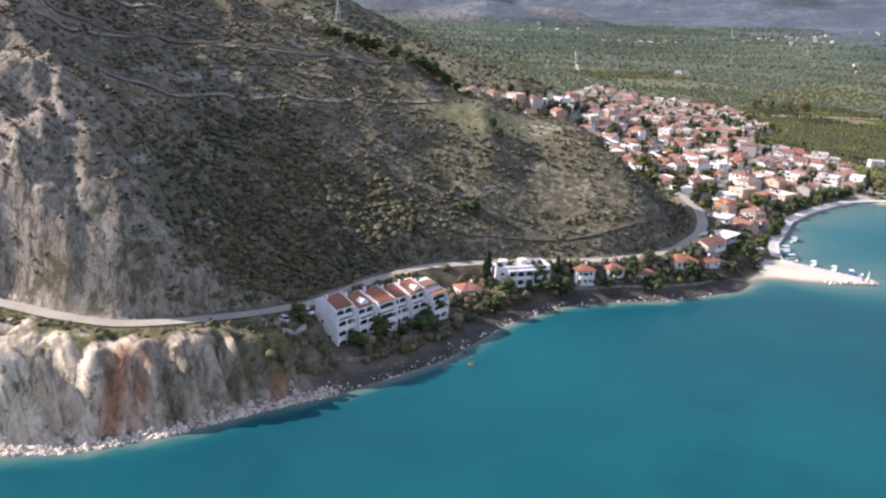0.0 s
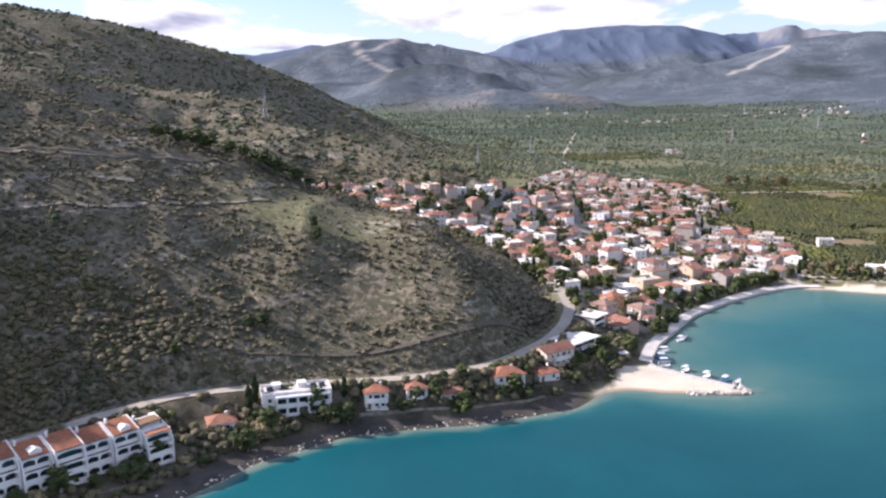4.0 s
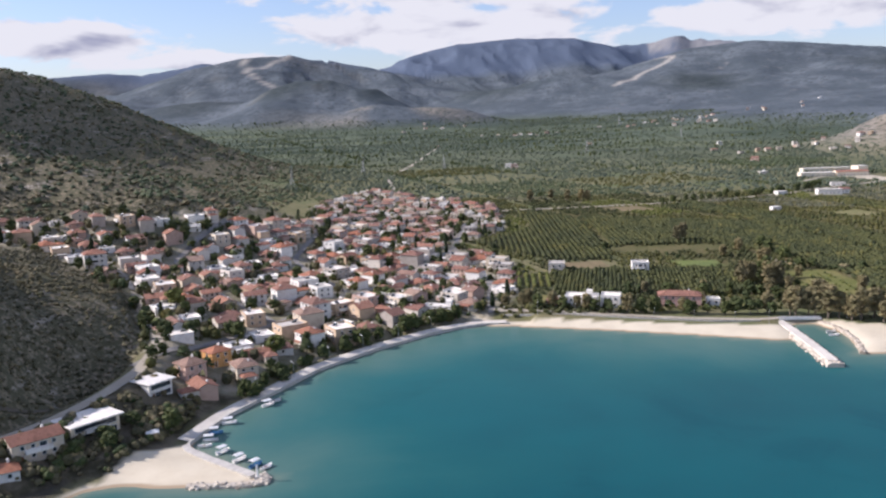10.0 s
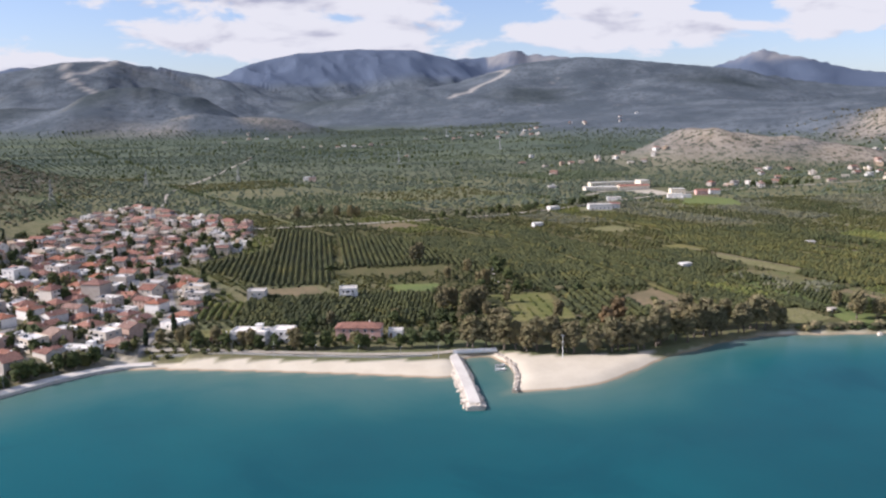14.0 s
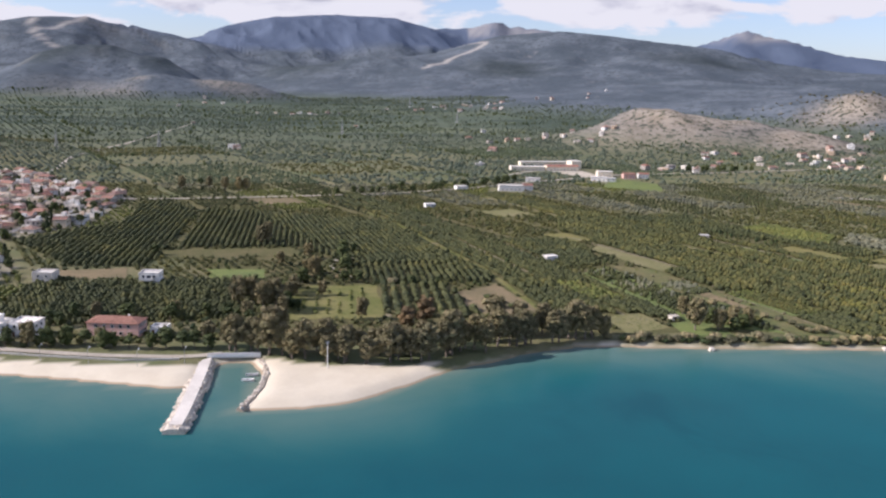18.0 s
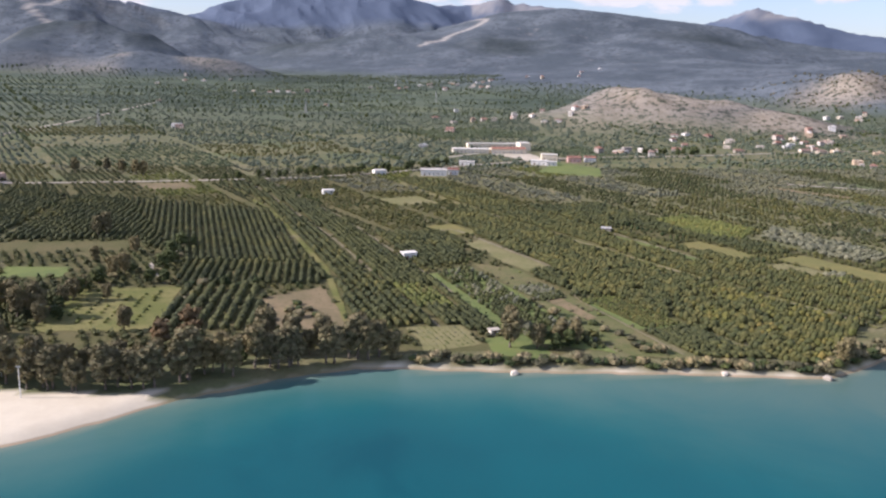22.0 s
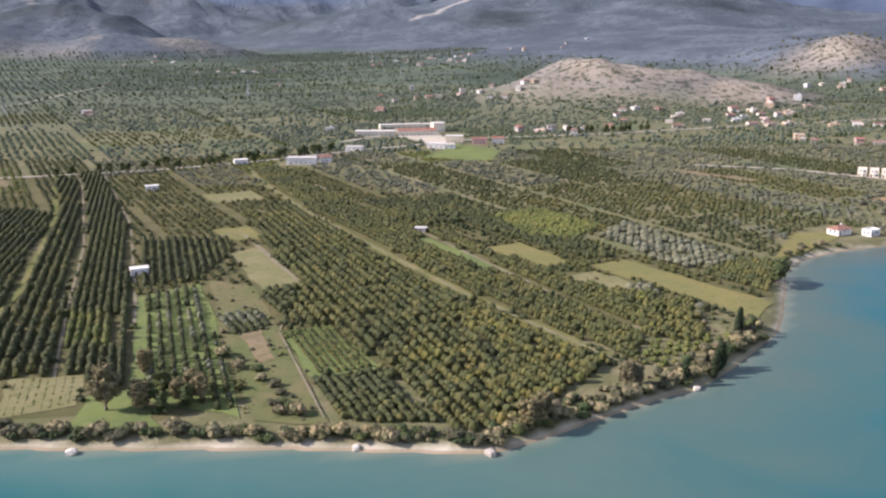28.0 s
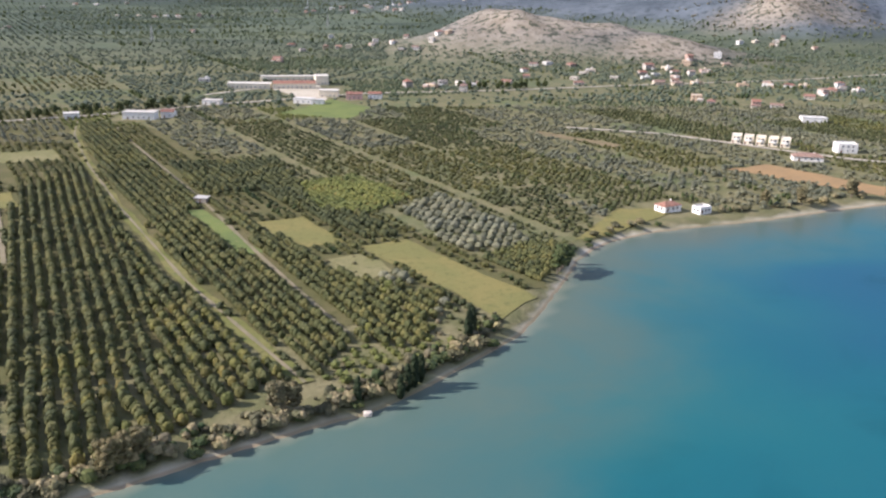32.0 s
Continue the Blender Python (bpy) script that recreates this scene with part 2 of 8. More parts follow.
TILES = roof_tiles("roof_tiles", (0.2, 0.1, 0.08), (0.33, 0.16, 0.11), (0.26, 0.145, 0.115), (0.38, 0.195, 0.135), (0.23, 0.125, 0.1), (0.34, 0.24, 0.19))
TILES_NEW = roof_tiles("orange_roof_tiles", (0.4, 0.175, 0.105), (0.33, 0.145, 0.09), (0.36, 0.18, 0.12))
TILES_TERRACE = roof_tiles("terrace_roof_tiles", (0.4, 0.17, 0.09), (0.33, 0.14, 0.08), (0.44, 0.19, 0.1))
FLAT = grained("concrete_roof", (0.62, 0.6, 0.56), (0.74, 0.72, 0.68), 0.4, spread=0.6)
CONCRETE = grained("concrete", (0.42, 0.4, 0.37), (0.52, 0.5, 0.46), 0.6)
GLASS = material("window_glass", 0.12, 0, 0.6)
GLASS[2].inputs["Base Color"].default_value = (0.03, 0.04, 0.05, 1)
GLASS = GLASS[0]
SHUTTER = grained("shutter_paint", (0.16, 0.1, 0.06), (0.22, 0.14, 0.08), 3, spread=0.9)
DOORWOOD = grained("door_wood", (0.2, 0.1, 0.05), (0.14, 0.08, 0.045), 3)
PAINT = grained("white_paint", (0.8, 0.8, 0.78), (0.72, 0.72, 0.7), 1.5, 0.6)
BLUEWHITE = grained("awning_canvas", (0.76, 0.76, 0.74), (0.66, 0.68, 0.7), 1.5, 0.7)
STEEL = grained("galvanised_steel", (0.42, 0.43, 0.44), (0.3, 0.31, 0.32), 1.5, 0.5, 0.7)
RUBBLE = grained("limestone_blocks", (0.62, 0.57, 0.49), (0.45, 0.41, 0.35), 0.5, relief=0.7, spread=0.8)
QUAY = grained("quay_paving", (0.56, 0.52, 0.46), (0.66, 0.62, 0.55), 0.15, relief=0.2)
TRACK = grained("dirt_track", (0.225, 0.19, 0.12), (0.165, 0.15, 0.088), 0.08, relief=0.3)
HILLTRACK = grained("stony_hill_track", (0.125, 0.108, 0.08), (0.095, 0.082, 0.06), 0.2, relief=0.4)
LEDGE = grained("pale_ledge_stone", (0.3, 0.265, 0.215), (0.16, 0.14, 0.105), 0.5, relief=0.7)
ROAD = grained("dusty_road", (0.34, 0.305, 0.245), (0.41, 0.37, 0.3), 0.06, relief=0.2)
STREET = grained("street_asphalt", (0.2, 0.19, 0.18), (0.28, 0.265, 0.245), 0.06, relief=0.2)
PLANK = grained("boat_paint", (0.74, 0.74, 0.72), (0.8, 0.8, 0.8), 1.2, 0.4, spread=0.5)
HULLBLUE = grained("blue_boat_paint", (0.05, 0.16, 0.32), (0.07, 0.2, 0.38), 1.2, 0.4)


def field(name, a, b_, c_, stripe=0.0):
    """A tilled or grassed plot: patches, tufts and the plough's lines along its length."""
    m, t, b = material(name, 0.95, 0, 0.1)
    v = place(t)
    c = mix(t, ramp(t, noise_at(t, v, 0.05, 4, 0.6), 0.38, 0.62), a, b_)
    c = mix(t, ramp(t, noise_at(t, v, 0.35, 4, 0.7), 0.5, 0.72), c, c_)
    c = mix(t, 0.4, c, mix(t, noise_at(t, v, 1.6, 3, 0.7), (0.4, 0.4, 0.4), (1.5, 1.5, 1.5)), "MULTIPLY")
    wire(t, c, b.inputs["Base Color"])
    bump(t, b, noise_at(t, v, 0.9, 4, 0.7), 0.6, 0.3)
    return m


GRASS = field("meadow", (0.13, 0.14, 0.045), (0.19, 0.175, 0.07), (0.1, 0.115, 0.04))
DRYGRASS = field("dry_meadow", (0.205, 0.18, 0.068), (0.17, 0.165, 0.062), (0.128, 0.13, 0.05))
SOIL = field("ploughed_soil", (0.22, 0.17, 0.1), (0.17, 0.14, 0.08), (0.115, 0.115, 0.055))
ORANGESOIL = field("red_soil", (0.32, 0.21, 0.105), (0.28, 0.19, 0.1), (0.22, 0.165, 0.085))
LUSH = field("green_crop", (0.15, 0.185, 0.06), (0.12, 0.155, 0.055), (0.18, 0.19, 0.075))
PALEPLOT = field("pale_plot", (0.175, 0.17, 0.075), (0.215, 0.195, 0.098), (0.12, 0.13, 0.055))
ROUGHSTRIP = field("rough_weedy_ground", (0.115, 0.13, 0.05), (0.165, 0.145, 0.072), (0.08, 0.095, 0.038))
PALEYARD = field("gravel_yard", (0.5, 0.45, 0.36), (0.44, 0.39, 0.3), (0.34, 0.31, 0.23))
GROVE = field("grove_floor", (0.1, 0.099, 0.042), (0.13, 0.116, 0.055), (0.082, 0.084, 0.035))

# ---- the lie of the land ----
WEST_SHORE = [(-2700, -60), (-900, 70), (-400, 120), (-200, 150), (-130, 160), (-95, 166), (-81, 168), (-62, 178), (-44, 192), (-24, 205), (1, 228), (13, 246), (22, 261), (43, 280), (60, 286), (81, 291), (100, 300), (112, 306),
              (124, 322), (132, 324), (143, 322), (157, 321.5), (168, 321.5), (170.5, 324), (165, 331), (153, 340), (144, 349)]
BAY_SHORE = [(145, 361), (149, 374), (158, 391), (173, 420), (193, 444), (215, 465), (228, 474), (240, 478), (264, 472), (296, 462), (329, 450), (357, 439), (366, 440), (369, 459), (375, 463), (383, 460), (386, 446), (384, 432), (379.5, 417),
             (386, 416), (397, 415.5), (413, 419), (433, 432), (450, 445), (466, 451), (480, 459), (502, 464)]
EAST_SHORE = [(516, 463), (533, 459), (553, 455.5), (575, 452), (608, 447), (637, 441), (653, 438), (668, 444), (688, 454), (707, 463), (719, 467), (737, 481), (755, 497), (768, 509), (779, 525), (790, 543), (798, 556), (808, 574),
              (819, 588), (831, 598), (854, 609), (884, 616), (915, 622), (958, 635), (991, 643), (1060, 662), (1150, 655), (1400, 600), (2200, 420), (4600, 0)]
SHORE = np.array(WEST_SHORE + BAY_SHORE + EAST_SHORE, float)


def hash2(i, j, seed):
    n = (i.astype(np.int64) * 374761393 + j.astype(np.int64) * 668265263 + seed * 1442695041) & 0x7FFFFFFF
    n = ((n ^ (n >> 13)) * 1274126177) & 0x7FFFFFFF
    return ((n ^ (n >> 16)) & 0xFFFF) / 65535.0


def grain(x, y, size, seed=0):
    """Smooth random heights between -1 and 1, with hills about size metres across."""
    x, y = x / size, y / size
    i, j = np.floor(x), np.floor(y)
    u, v = x - i, y - j
    u, v = u * u * (3 - 2 * u), v * v * (3 - 2 * v)
    a, b = hash2(i, j, seed), hash2(i + 1, j, seed)
    c, d = hash2(i, j + 1, seed), hash2(i + 1, j + 1, seed)
    return 2 * ((a + (b - a) * u) * (1 - v) + (c + (d - c) * u) * v) - 1


def rough(x, y, size, octaves=4, seed=0, ridged=False):
    total, amp = 0.0, 1.0
    for k in range(octaves):
        n = grain(x * (0.97 if k % 2 else 1) + 0.31 * y * (k % 2), y, size / 2**k, seed + k)
        total = total + amp * (1 - 2 * np.abs(n) if ridged else n)
        amp *= 0.5
    return total


def near_line(x, y, line):
    """Distance to a line of points, and how far along it the nearest place lies, as a point's number."""
    best, along = np.full(x.shape, 1e12), np.zeros(x.shape)
    for k in range(len(line) - 1):
        (ax, ay), (bx, by) = line[k][:2], line[k + 1][:2]
        ex, ey = bx - ax, by - ay
        s = np.clip(((x - ax) * ex + (y - ay) * ey) / (ex * ex + ey * ey), 0, 1)
        d = (x - ax - s * ex) ** 2 + (y - ay - s * ey) ** 2
        nearer = d < best
        best, along = np.where(nearer, d, best), np.where(nearer, k + s, along)
    return np.sqrt(best), along


def inside(x, y, poly):
    odd = np.zeros(x.shape, bool)
    for (ax, ay), (bx, by) in zip(poly, list(poly[1:]) + [poly[0]]):
        if ay == by:
            continue
        odd ^= ((ay > y) != (by > y)) & (x < (bx - ax) * (y - ay) / (by - ay) + ax)
    return odd


def shore_distance(x, y):
    """Metres inland; negative at sea."""
    d = near_line(x, y, SHORE)[0]
    land = inside(x, y, [tuple(p) for p in SHORE] + [(4600, 9000), (-2700, 9000)])
    return np.where(land, d, -d)


KNOLLS = [
    (-108, 246, 32, 26.5), (-12, 278, 32, -7.5), (52, 374, 32, 13.9), (20, 662, 32, 9.2), (-140, 182, 32, -10.0), (148, 374, 32, -2.1),
    (-140, 694, 32, -4.0), (-44, 598, 32, -0.9), (84, 438, 32, 4.5), (-44, 182, 32, 4.8), (-76, 694, 32, 8.9), (148, 598, 32, -2.2),
    (-44, 438, 32, 8.4), (52, 566, 32, -1.2), (-12, 342, 32, 5.7), (52, 278, 32, -9.0), (148, 438, 32, -2.9), (52, 470, 32, 3.6),
    (-12, 694, 32, 13.2), (-76, 342, 32, -4.9), (52, 630, 32, 14.2), (-76, 630, 32, 8.9), (79, 347, 13, 4.5), (68, 366, 14, 4.5), (100, 370, 15, -5.0), (88, 392, 15, -4.0),
    (-62, 250, 22, -12.0), (-40, 262, 16, -6.0), (-72, 290, 18, -5.0), (-20, 330, 18, -5.0), (66, 318, 14, 3.0), (64, 374, 15, 3.5), (60, 398, 16, 3.5), (97, 374, 10, -6.0), (99, 400, 12, -6.0), (96, 350, 8, -4.0),
]
SLOPES = [
    (20, 534, 32, 4.9), (84, 342, 32, 4.6), (148, 310, 32, -5.8), (10, 420, 45, 19.0), (-215, 330, 45, 46.4), (-215, 780, 45, 24.3),
    (100, 645, 45, 8.9), (-125, 465, 45, 12.0), (-215, 420, 45, 14.4), (-260, 195, 45, -18.0), (-125, 870, 45, 11.4), (-215, 240, 45, 18.4),
    (-260, 690, 45, 24.0), (-170, 510, 45, 11.3), (100, 735, 45, 3.8), (55, 960, 45, -3.9), (-125, 780, 45, 35.1), (-215, 150, 45, -10.7),
    (55, 780, 45, 8.4), (100, 825, 45, -4.7), (10, 870, 45, 3.1), (-260, 555, 45, 4.7),
]
SHOULDERS = [
    (-110, 375, 75, 50.8), (-35, 750, 75, 24.3), (-35, 975, 75, 10.4), (-280, 1225, 105, 25.0), (-250, 1360, 130, 59.5), (-800, 1470, 130, 18.8), (-250, 1030, 130, 9.3),
    (-470, 1470, 130, 41.5), (-360, 1140, 130, 61.4), (-470, 260, 130, 41.8), (-360, 920, 130, 32.8), (-30, 1470, 130, -10.7), (-690, 590, 130, -3.0),
    (-470, 1030, 130, 33.2), (-250, 1470, 130, -20.6), (-140, 1360, 130, 30.4), (-400, 550, 230, 103.5), (-600, 1150, 230, 36.8), (-800, 350, 230, 61.2),
    (-800, 950, 230, 88.5), (-800, 1150, 230, 72.6), (-800, 750, 230, 59.5), (-800, 1350, 230, 46.4),
]
# crests of the far ranges: x, y, height
RANGES = [
    ([(-1350, 4200, 150), (-964, 4332, 255), (-828, 4370, 304), (-616, 4419, 350), (-396, 4459, 363), (-246, 4480, 341), (-66, 4498, 305), (117, 4509, 265), (400, 4480, 170), (700, 4300, 90)], 620),
    ([(-300, 4870, 230), (105, 4890, 316), (287, 4895, 388), (469, 4895, 425), (712, 4892, 448), (1077, 4844, 436), (1287, 4804, 386), (1600, 4754, 300)], 620),
    ([(760, 4280, 70), (965, 4224, 114), (1231, 4171, 241), (1489, 4101, 325), (1736, 4017, 349), (1927, 3940, 331), (2176, 3822, 301), (2387, 3706, 274), (2584, 3582, 222), (2796, 3430, 188), (3400, 3050, 160), (4300, 2500, 150)], 640),
    ([(1302, 4872, 395), (1484, 4829, 398), (1590, 4800, 425), (1634, 4788, 442), (1700, 4765, 418), (1810, 4733, 406), (2095, 4628, 366)], 300),
    ([(2300, 4540, 240), (2509, 4440, 286), (2631, 4378, 332), (2760, 4305, 385), (2818, 4274, 410), (2900, 4225, 380), (2981, 4173, 365), (3201, 4023, 286), (3600, 3780, 230)], 420),
    ([(-2400, 4200, 240), (-1900, 4380, 270), (-1511, 4526, 286), (-1350, 4582, 302), (-1186, 4633, 289), (-1015, 4678, 319), (-869, 4712, 350), (-722, 4741, 306), (-400, 4800, 260)], 420),
    ([(-2600, 2600, 260), (-1900, 2900, 230), (-1300, 3300, 190), (-1000, 3700, 150)], 480),
]
# spurs and foothills: x, y, reach along x, reach along y, height
SPURS = [
    (-225, 3060, 100, 150, 68), (-75, 3110, 85, 140, 66), (85, 3060, 95, 150, 52), (-560, 3250, 240, 200, 62), (-250, 2760, 110, 90, 40), (130, 2700, 120, 80, 30), (345, 2720, 100, 80, 30),
    (560, 3950, 210, 300, 90), (880, 3900, 160, 260, 85), (1330, 3500, 190, 240, 60), (1700, 3420, 230, 230, 75), (2150, 3450, 260, 220, 85),
    (-45, 3149, 230, 330, 48), (162, 2936, 190, 200, 26), (330, 2640, 170, 110, 17), (-300, 2900, 260, 200, 30), (60, 2640, 150, 90, 15), (757, 3513, 260, 420, 40), (-520, 3636, 260, 380, 60),
    (1135, 3700, 190, 420, 62), (1267, 2500, 330, 260, 34), (1650, 2700, 300, 360, 45), (1035, 1490, 85, 80, 37), (945, 1520, 110, 80, 16), (1150, 1430, 125, 75, 30), (1215, 1340, 90, 60, 15), (1590, 1790, 90, 110, 28), (1730, 1850, 170, 160, 46), (1480, 2050, 190, 120, 30),
    (2100, 2300, 420, 300, 75), (2700, 2000, 500, 400, 90), (2000, 3000, 300, 300, 60),
]
FIREBREAKS = [[(1231, 4171), (1300, 4080), (1369, 3960), (1180, 3760), (1010, 3560)], [(-396, 4459), (-470, 4330), (-520, 4240)], [(-616, 4419), (-560, 4200), (-420, 4000), (-330, 3900)]]
COAST_ROAD = [(-700, 150), (-300, 192), (-160, 210), (-117, 211), (-98, 204), (-83, 203), (-70, 206), (-53, 218), (-38, 234), (-22, 262), (-7, 282), (9, 290), (39, 299), (61, 304), (80, 314), (92, 326), (106, 347), (113, 366), (117, 388), (116, 416), (108, 440), (96, 465), (84, 492)]
ROAD_LEVEL = [26, 23, 19, 18, 17.5, 16.5, 16.5, 15, 13, 12, 11, 10.5, 10, 10, 10, 10, 10.5, 11, 11.5, 12, 12.5, 13, 13.5]

SEAWARD = [tuple(p) for p in SHORE[1:30]] + COAST_ROAD[18:0:-1]


RIB = [(-165, 330), (-143, 285), (-122, 252), (-106, 235), (-94, 223), (-86, 214)]


def plain(y):
    y = np.clip(y, 280, 2650)
    return 1.5 + 0.0035 * (y - 480) + np.maximum(0, y - 1200) ** 2 * 8e-6


def hilly(x, y):
    z = np.zeros(x.shape)
    for hx, hy, s, h in KNOLLS + SLOPES + SHOULDERS:
        z = z + h * np.exp(-((x - hx) ** 2 + (y - hy) ** 2) / (2 * s * s))
    return z


def mountains(x, y):
    spur = np.zeros(x.shape)
    for hx, hy, sx, sy, h in SPURS:
        spur = spur + h * np.exp(-(((x - hx) / sx) ** 2 + ((y - hy) / sy) ** 2) / 1.6)
    top, rel = np.zeros(x.shape), np.zeros(x.shape)
    for line, wide in RANGES:
        for p, q in zip(line, line[1:]):
            ex, ey = q[0] - p[0], q[1] - p[1]
            s = np.clip(((x - p[0]) * ex + (y - p[1]) * ey) / (ex * ex + ey * ey), 0, 1)
            r = np.exp(-((np.hypot(x - p[0] - s * ex, y - p[1] - s * ey) / wide) ** 1.35))
            h = (p[2] + (q[2] - p[2]) * s) * r
            rel = np.where(h > top, r, rel)
            top = np.maximum(top, h)
    carve = np.clip(0.5 - 0.5 * rough(x + 0.3 * y, y * 0.6, 520, 4, 7, True), 0, 1)
    top = top * (1 - 0.62 * carve * np.sqrt(np.clip(1 - rel, 0, 1)))
    top = top * (1 + 0.05 * np.sqrt(np.clip(1 - rel, 0, 1)) * rough(x, y, 190, 2, 40, True))
    spur = spur * (1 + np.where(y < 2000, 0.18, 0.05) * rough(x, y, 90, 3, 60))
    top = np.maximum(0, top - 27 * rel)
    return np.sqrt(top * top + spur * spur)


def height(x, y, d=None):
    """The ground's height."""
    x, y = np.asarray(x, float), np.asarray(y, float)
    d = shore_distance(x, y) if d is None else d
    hill = hilly(x, y)
    steep = np.clip((hill - 10) / 25, 0, 1)
    z = plain(y) + np.where(d > 0, hill, 0) + mountains(x, y) * np.clip((y - 1150) / 200, 0, 1)
    crag = np.clip(1.5 - np.hypot((x + 108) / 34, (y - 238) / 34), 0, 1)
    # the crag's sharp western rib, steep on its lee side, and the hollow behind it
    e, s = near_line(x, y, RIB)
    lee = np.where((x + 118) * 0.78 + (y - 250) * 0.62 > 0, 15.0, 34.0)
    z = z + np.where(d > 0, (9 + 2.6 * rough(x + 0.5 * y, y * 0.5, 10, 3, 16, True)) * np.exp(-((e / lee) ** 2)) * np.clip((y - 206) / 14, 0, 1), 0)
    z = z + steep * (2.3 * rough(x, y, 34, 3, 3, True) + 0.5 * rough(x, y, 9, 2, 5) + crag * 2.6 * rough(x, y * 0.7, 13, 4, 15, True))
    # the edge: low beach on the plain, a paved shelf round the bay
    z = np.where(d > 0, z * np.clip((d + 0.5) / 5, 0, 1) + 0.25 * np.clip(d, 0, 1), np.maximum(-7, d * 0.22 - 0.1))
    shelf = (x > 120) & (x < 262) & (y < 500) & (d > 0)
    z = np.where(shelf, np.minimum(z, 0.9 + np.maximum(0, d - 8) * 0.32), z)
    # between the coast road and the sea: cliffs in the west, stepped gardens farther on
    e, s = near_line(x, y, COAST_ROAD)
    bench = np.interp(s, range(len(ROAD_LEVEL)), ROAD_LEVEL)
    # ribs and gullies that lean and widen into fans of scree
    run = 0.86 * x + 0.5 * y + 0.34 * (0.86 * y - 0.5 * x) + 1.6 * rough(x, y, 13, 2, 12)
    gully = 0.5 * rough(run, (0.86 * y - 0.5 * x) * 0.3, 14, 2, 11, True) + 0.42 * rough(run, (0.86 * y - 0.5 * x) * 0.22, 5.2, 2, 14, True) + 0.12 * rough(x, y, 3.5, 2, 17, True)
    cliff = np.clip((-28 - x) / 22, 0, 1)
    q = np.clip(d / (d + e + 0.01), 0, 1)
    q1 = np.clip((q - 0.15 + 0.36 * gully * np.clip(q * 5, 0, 1) * np.clip((1 - q) * 5, 0, 1)) / 0.62, 0, 1)
    rise = cliff * q1 * q1 * (3 - 2 * q1) + (1 - cliff) * (np.clip(q / 0.12, 0, 1) * 0.05 + 0.95 * np.clip((q - 0.12) / 0.88, 0, 1) ** 1.1)
    rise = rise + (1 - cliff) * 0.03 * np.sin(q * 19) * np.clip(q * 3, 0, 1) * np.clip((1 - q) * 4, 0, 1)
    low = bench * rise + 0.3 * np.clip(d, 0, 1) + cliff * (1.1 * rough(x, y, 5, 3, 19, True) * np.clip(q * 6, 0, 1) * np.clip((1 - q) * 6, 0, 1))
    z = np.where((d > 0) & (e > 0) & inside(x, y, SEAWARD), low, z)
    # the carriageway is benched into the slope, with a cut rock face above it
    k = np.clip((e - 3.4) / np.where(x < -40, 5.0, 8.0), 0, 1)
    k = np.where(y < 470, k * k * (3 - 2 * k), np.clip(k + (y - 470) / 20, 0, 1))
    return np.where(d > 0, bench * (1 - k) + z * k, z)


def axis_lines(*spans):
    """Grid lines: (from, to, first step, last step)."""
    out_ = []
    for a, b, s0, s1 in spans:
        n = max(2, int(round(2 * (b - a) / (s0 + s1))))
        steps = np.linspace(s0, s1, n)
        out_.append(a + np.concatenate(([0], np.cumsum(steps)[:-1])) * (b - a) / steps.sum())
    return np.concatenate(out_ + [[spans[-1][1]]])


def mesh_np(name, verts, faces, mats, smooth=True, picks=None):
    """A mesh from arrays; faces all have the same number of corners."""
    me = bpy.data.meshes.new(name)
    verts, faces = np.asarray(verts, np.float32), np.asarray(faces, np.int32)
    me.vertices.add(len(verts))
    me.vertices.foreach_set("co", verts.ravel())
    me.loops.add(faces.size)
    me.loops.foreach_set("vertex_index", faces.ravel())
    me.polygons.add(len(faces))
    me.polygons.foreach_set("loop_start", np.arange(len(faces), dtype=np.int32) * faces.shape[1])
    me.polygons.foreach_set("use_smooth", np.full(len(faces), smooth))
    for m in mats:
        me.materials.append(m)
    if picks is not None:
        me.polygons.foreach_set("material_index", np.asarray(picks, np.int32))
    me.update(calc_edges=True)
    return me


def sheet(xs, ys, keep=None):
    gx, gy = np.meshgrid(xs, ys)
    nx = len(xs)
    i = (np.arange(len(ys) - 1)[:, None] * nx + np.arange(nx - 1)[None, :]).ravel()
    return gx.ravel(), gy.ravel(), np.stack([i, i + 1, i + nx + 1, i + nx], 1)


def spots(me, name, rgba):
    at_ = me.attributes.new(name, "FLOAT_COLOR", "POINT")
    at_.data.foreach_set("color", np.asarray(rgba, np.float32).ravel())


TOWN = [(118, 395), (101, 440), (90, 472), (70, 503), (40, 528), (10, 547), (-30, 562), (-62, 582), (-45, 606), (8, 622), (50, 610), (96, 650), (106, 700), (122, 745), (130, 800), (112, 900), (132, 950), (165, 1040), (235, 950), (285, 870), (281, 740), (236, 670), (270, 610), (262, 520), (244, 484), (215, 474), (190, 452), (168, 424), (150, 392), (140, 368)]

gx, gy, gf = sheet(axis_lines((-2700, -500, 70, 30), (-500, -150, 28, 3), (-150, -118, 2.2, 1.6), (-118, -20, 1.15, 1.15), (-20, 130, 2.0, 2.2), (130, 860, 2.8, 4), (860, 1400, 5, 14), (1400, 4500, 16, 70)),
                   axis_lines((60, 150, 20, 2.5), (150, 164, 2.0, 1.5), (164, 216, 1.15, 1.15), (216, 310, 1.6, 2.0), (310, 640, 2.6, 4), (640, 1300, 5, 13), (1300, 2500, 14, 30), (2500, 4960, 30, 26)))
shore_d = shore_distance(gx, gy)
gz = height(gx, gy, shore_d)
ground_me = mesh_np("ground", np.stack([gx, gy, gz], 1), gf, [])
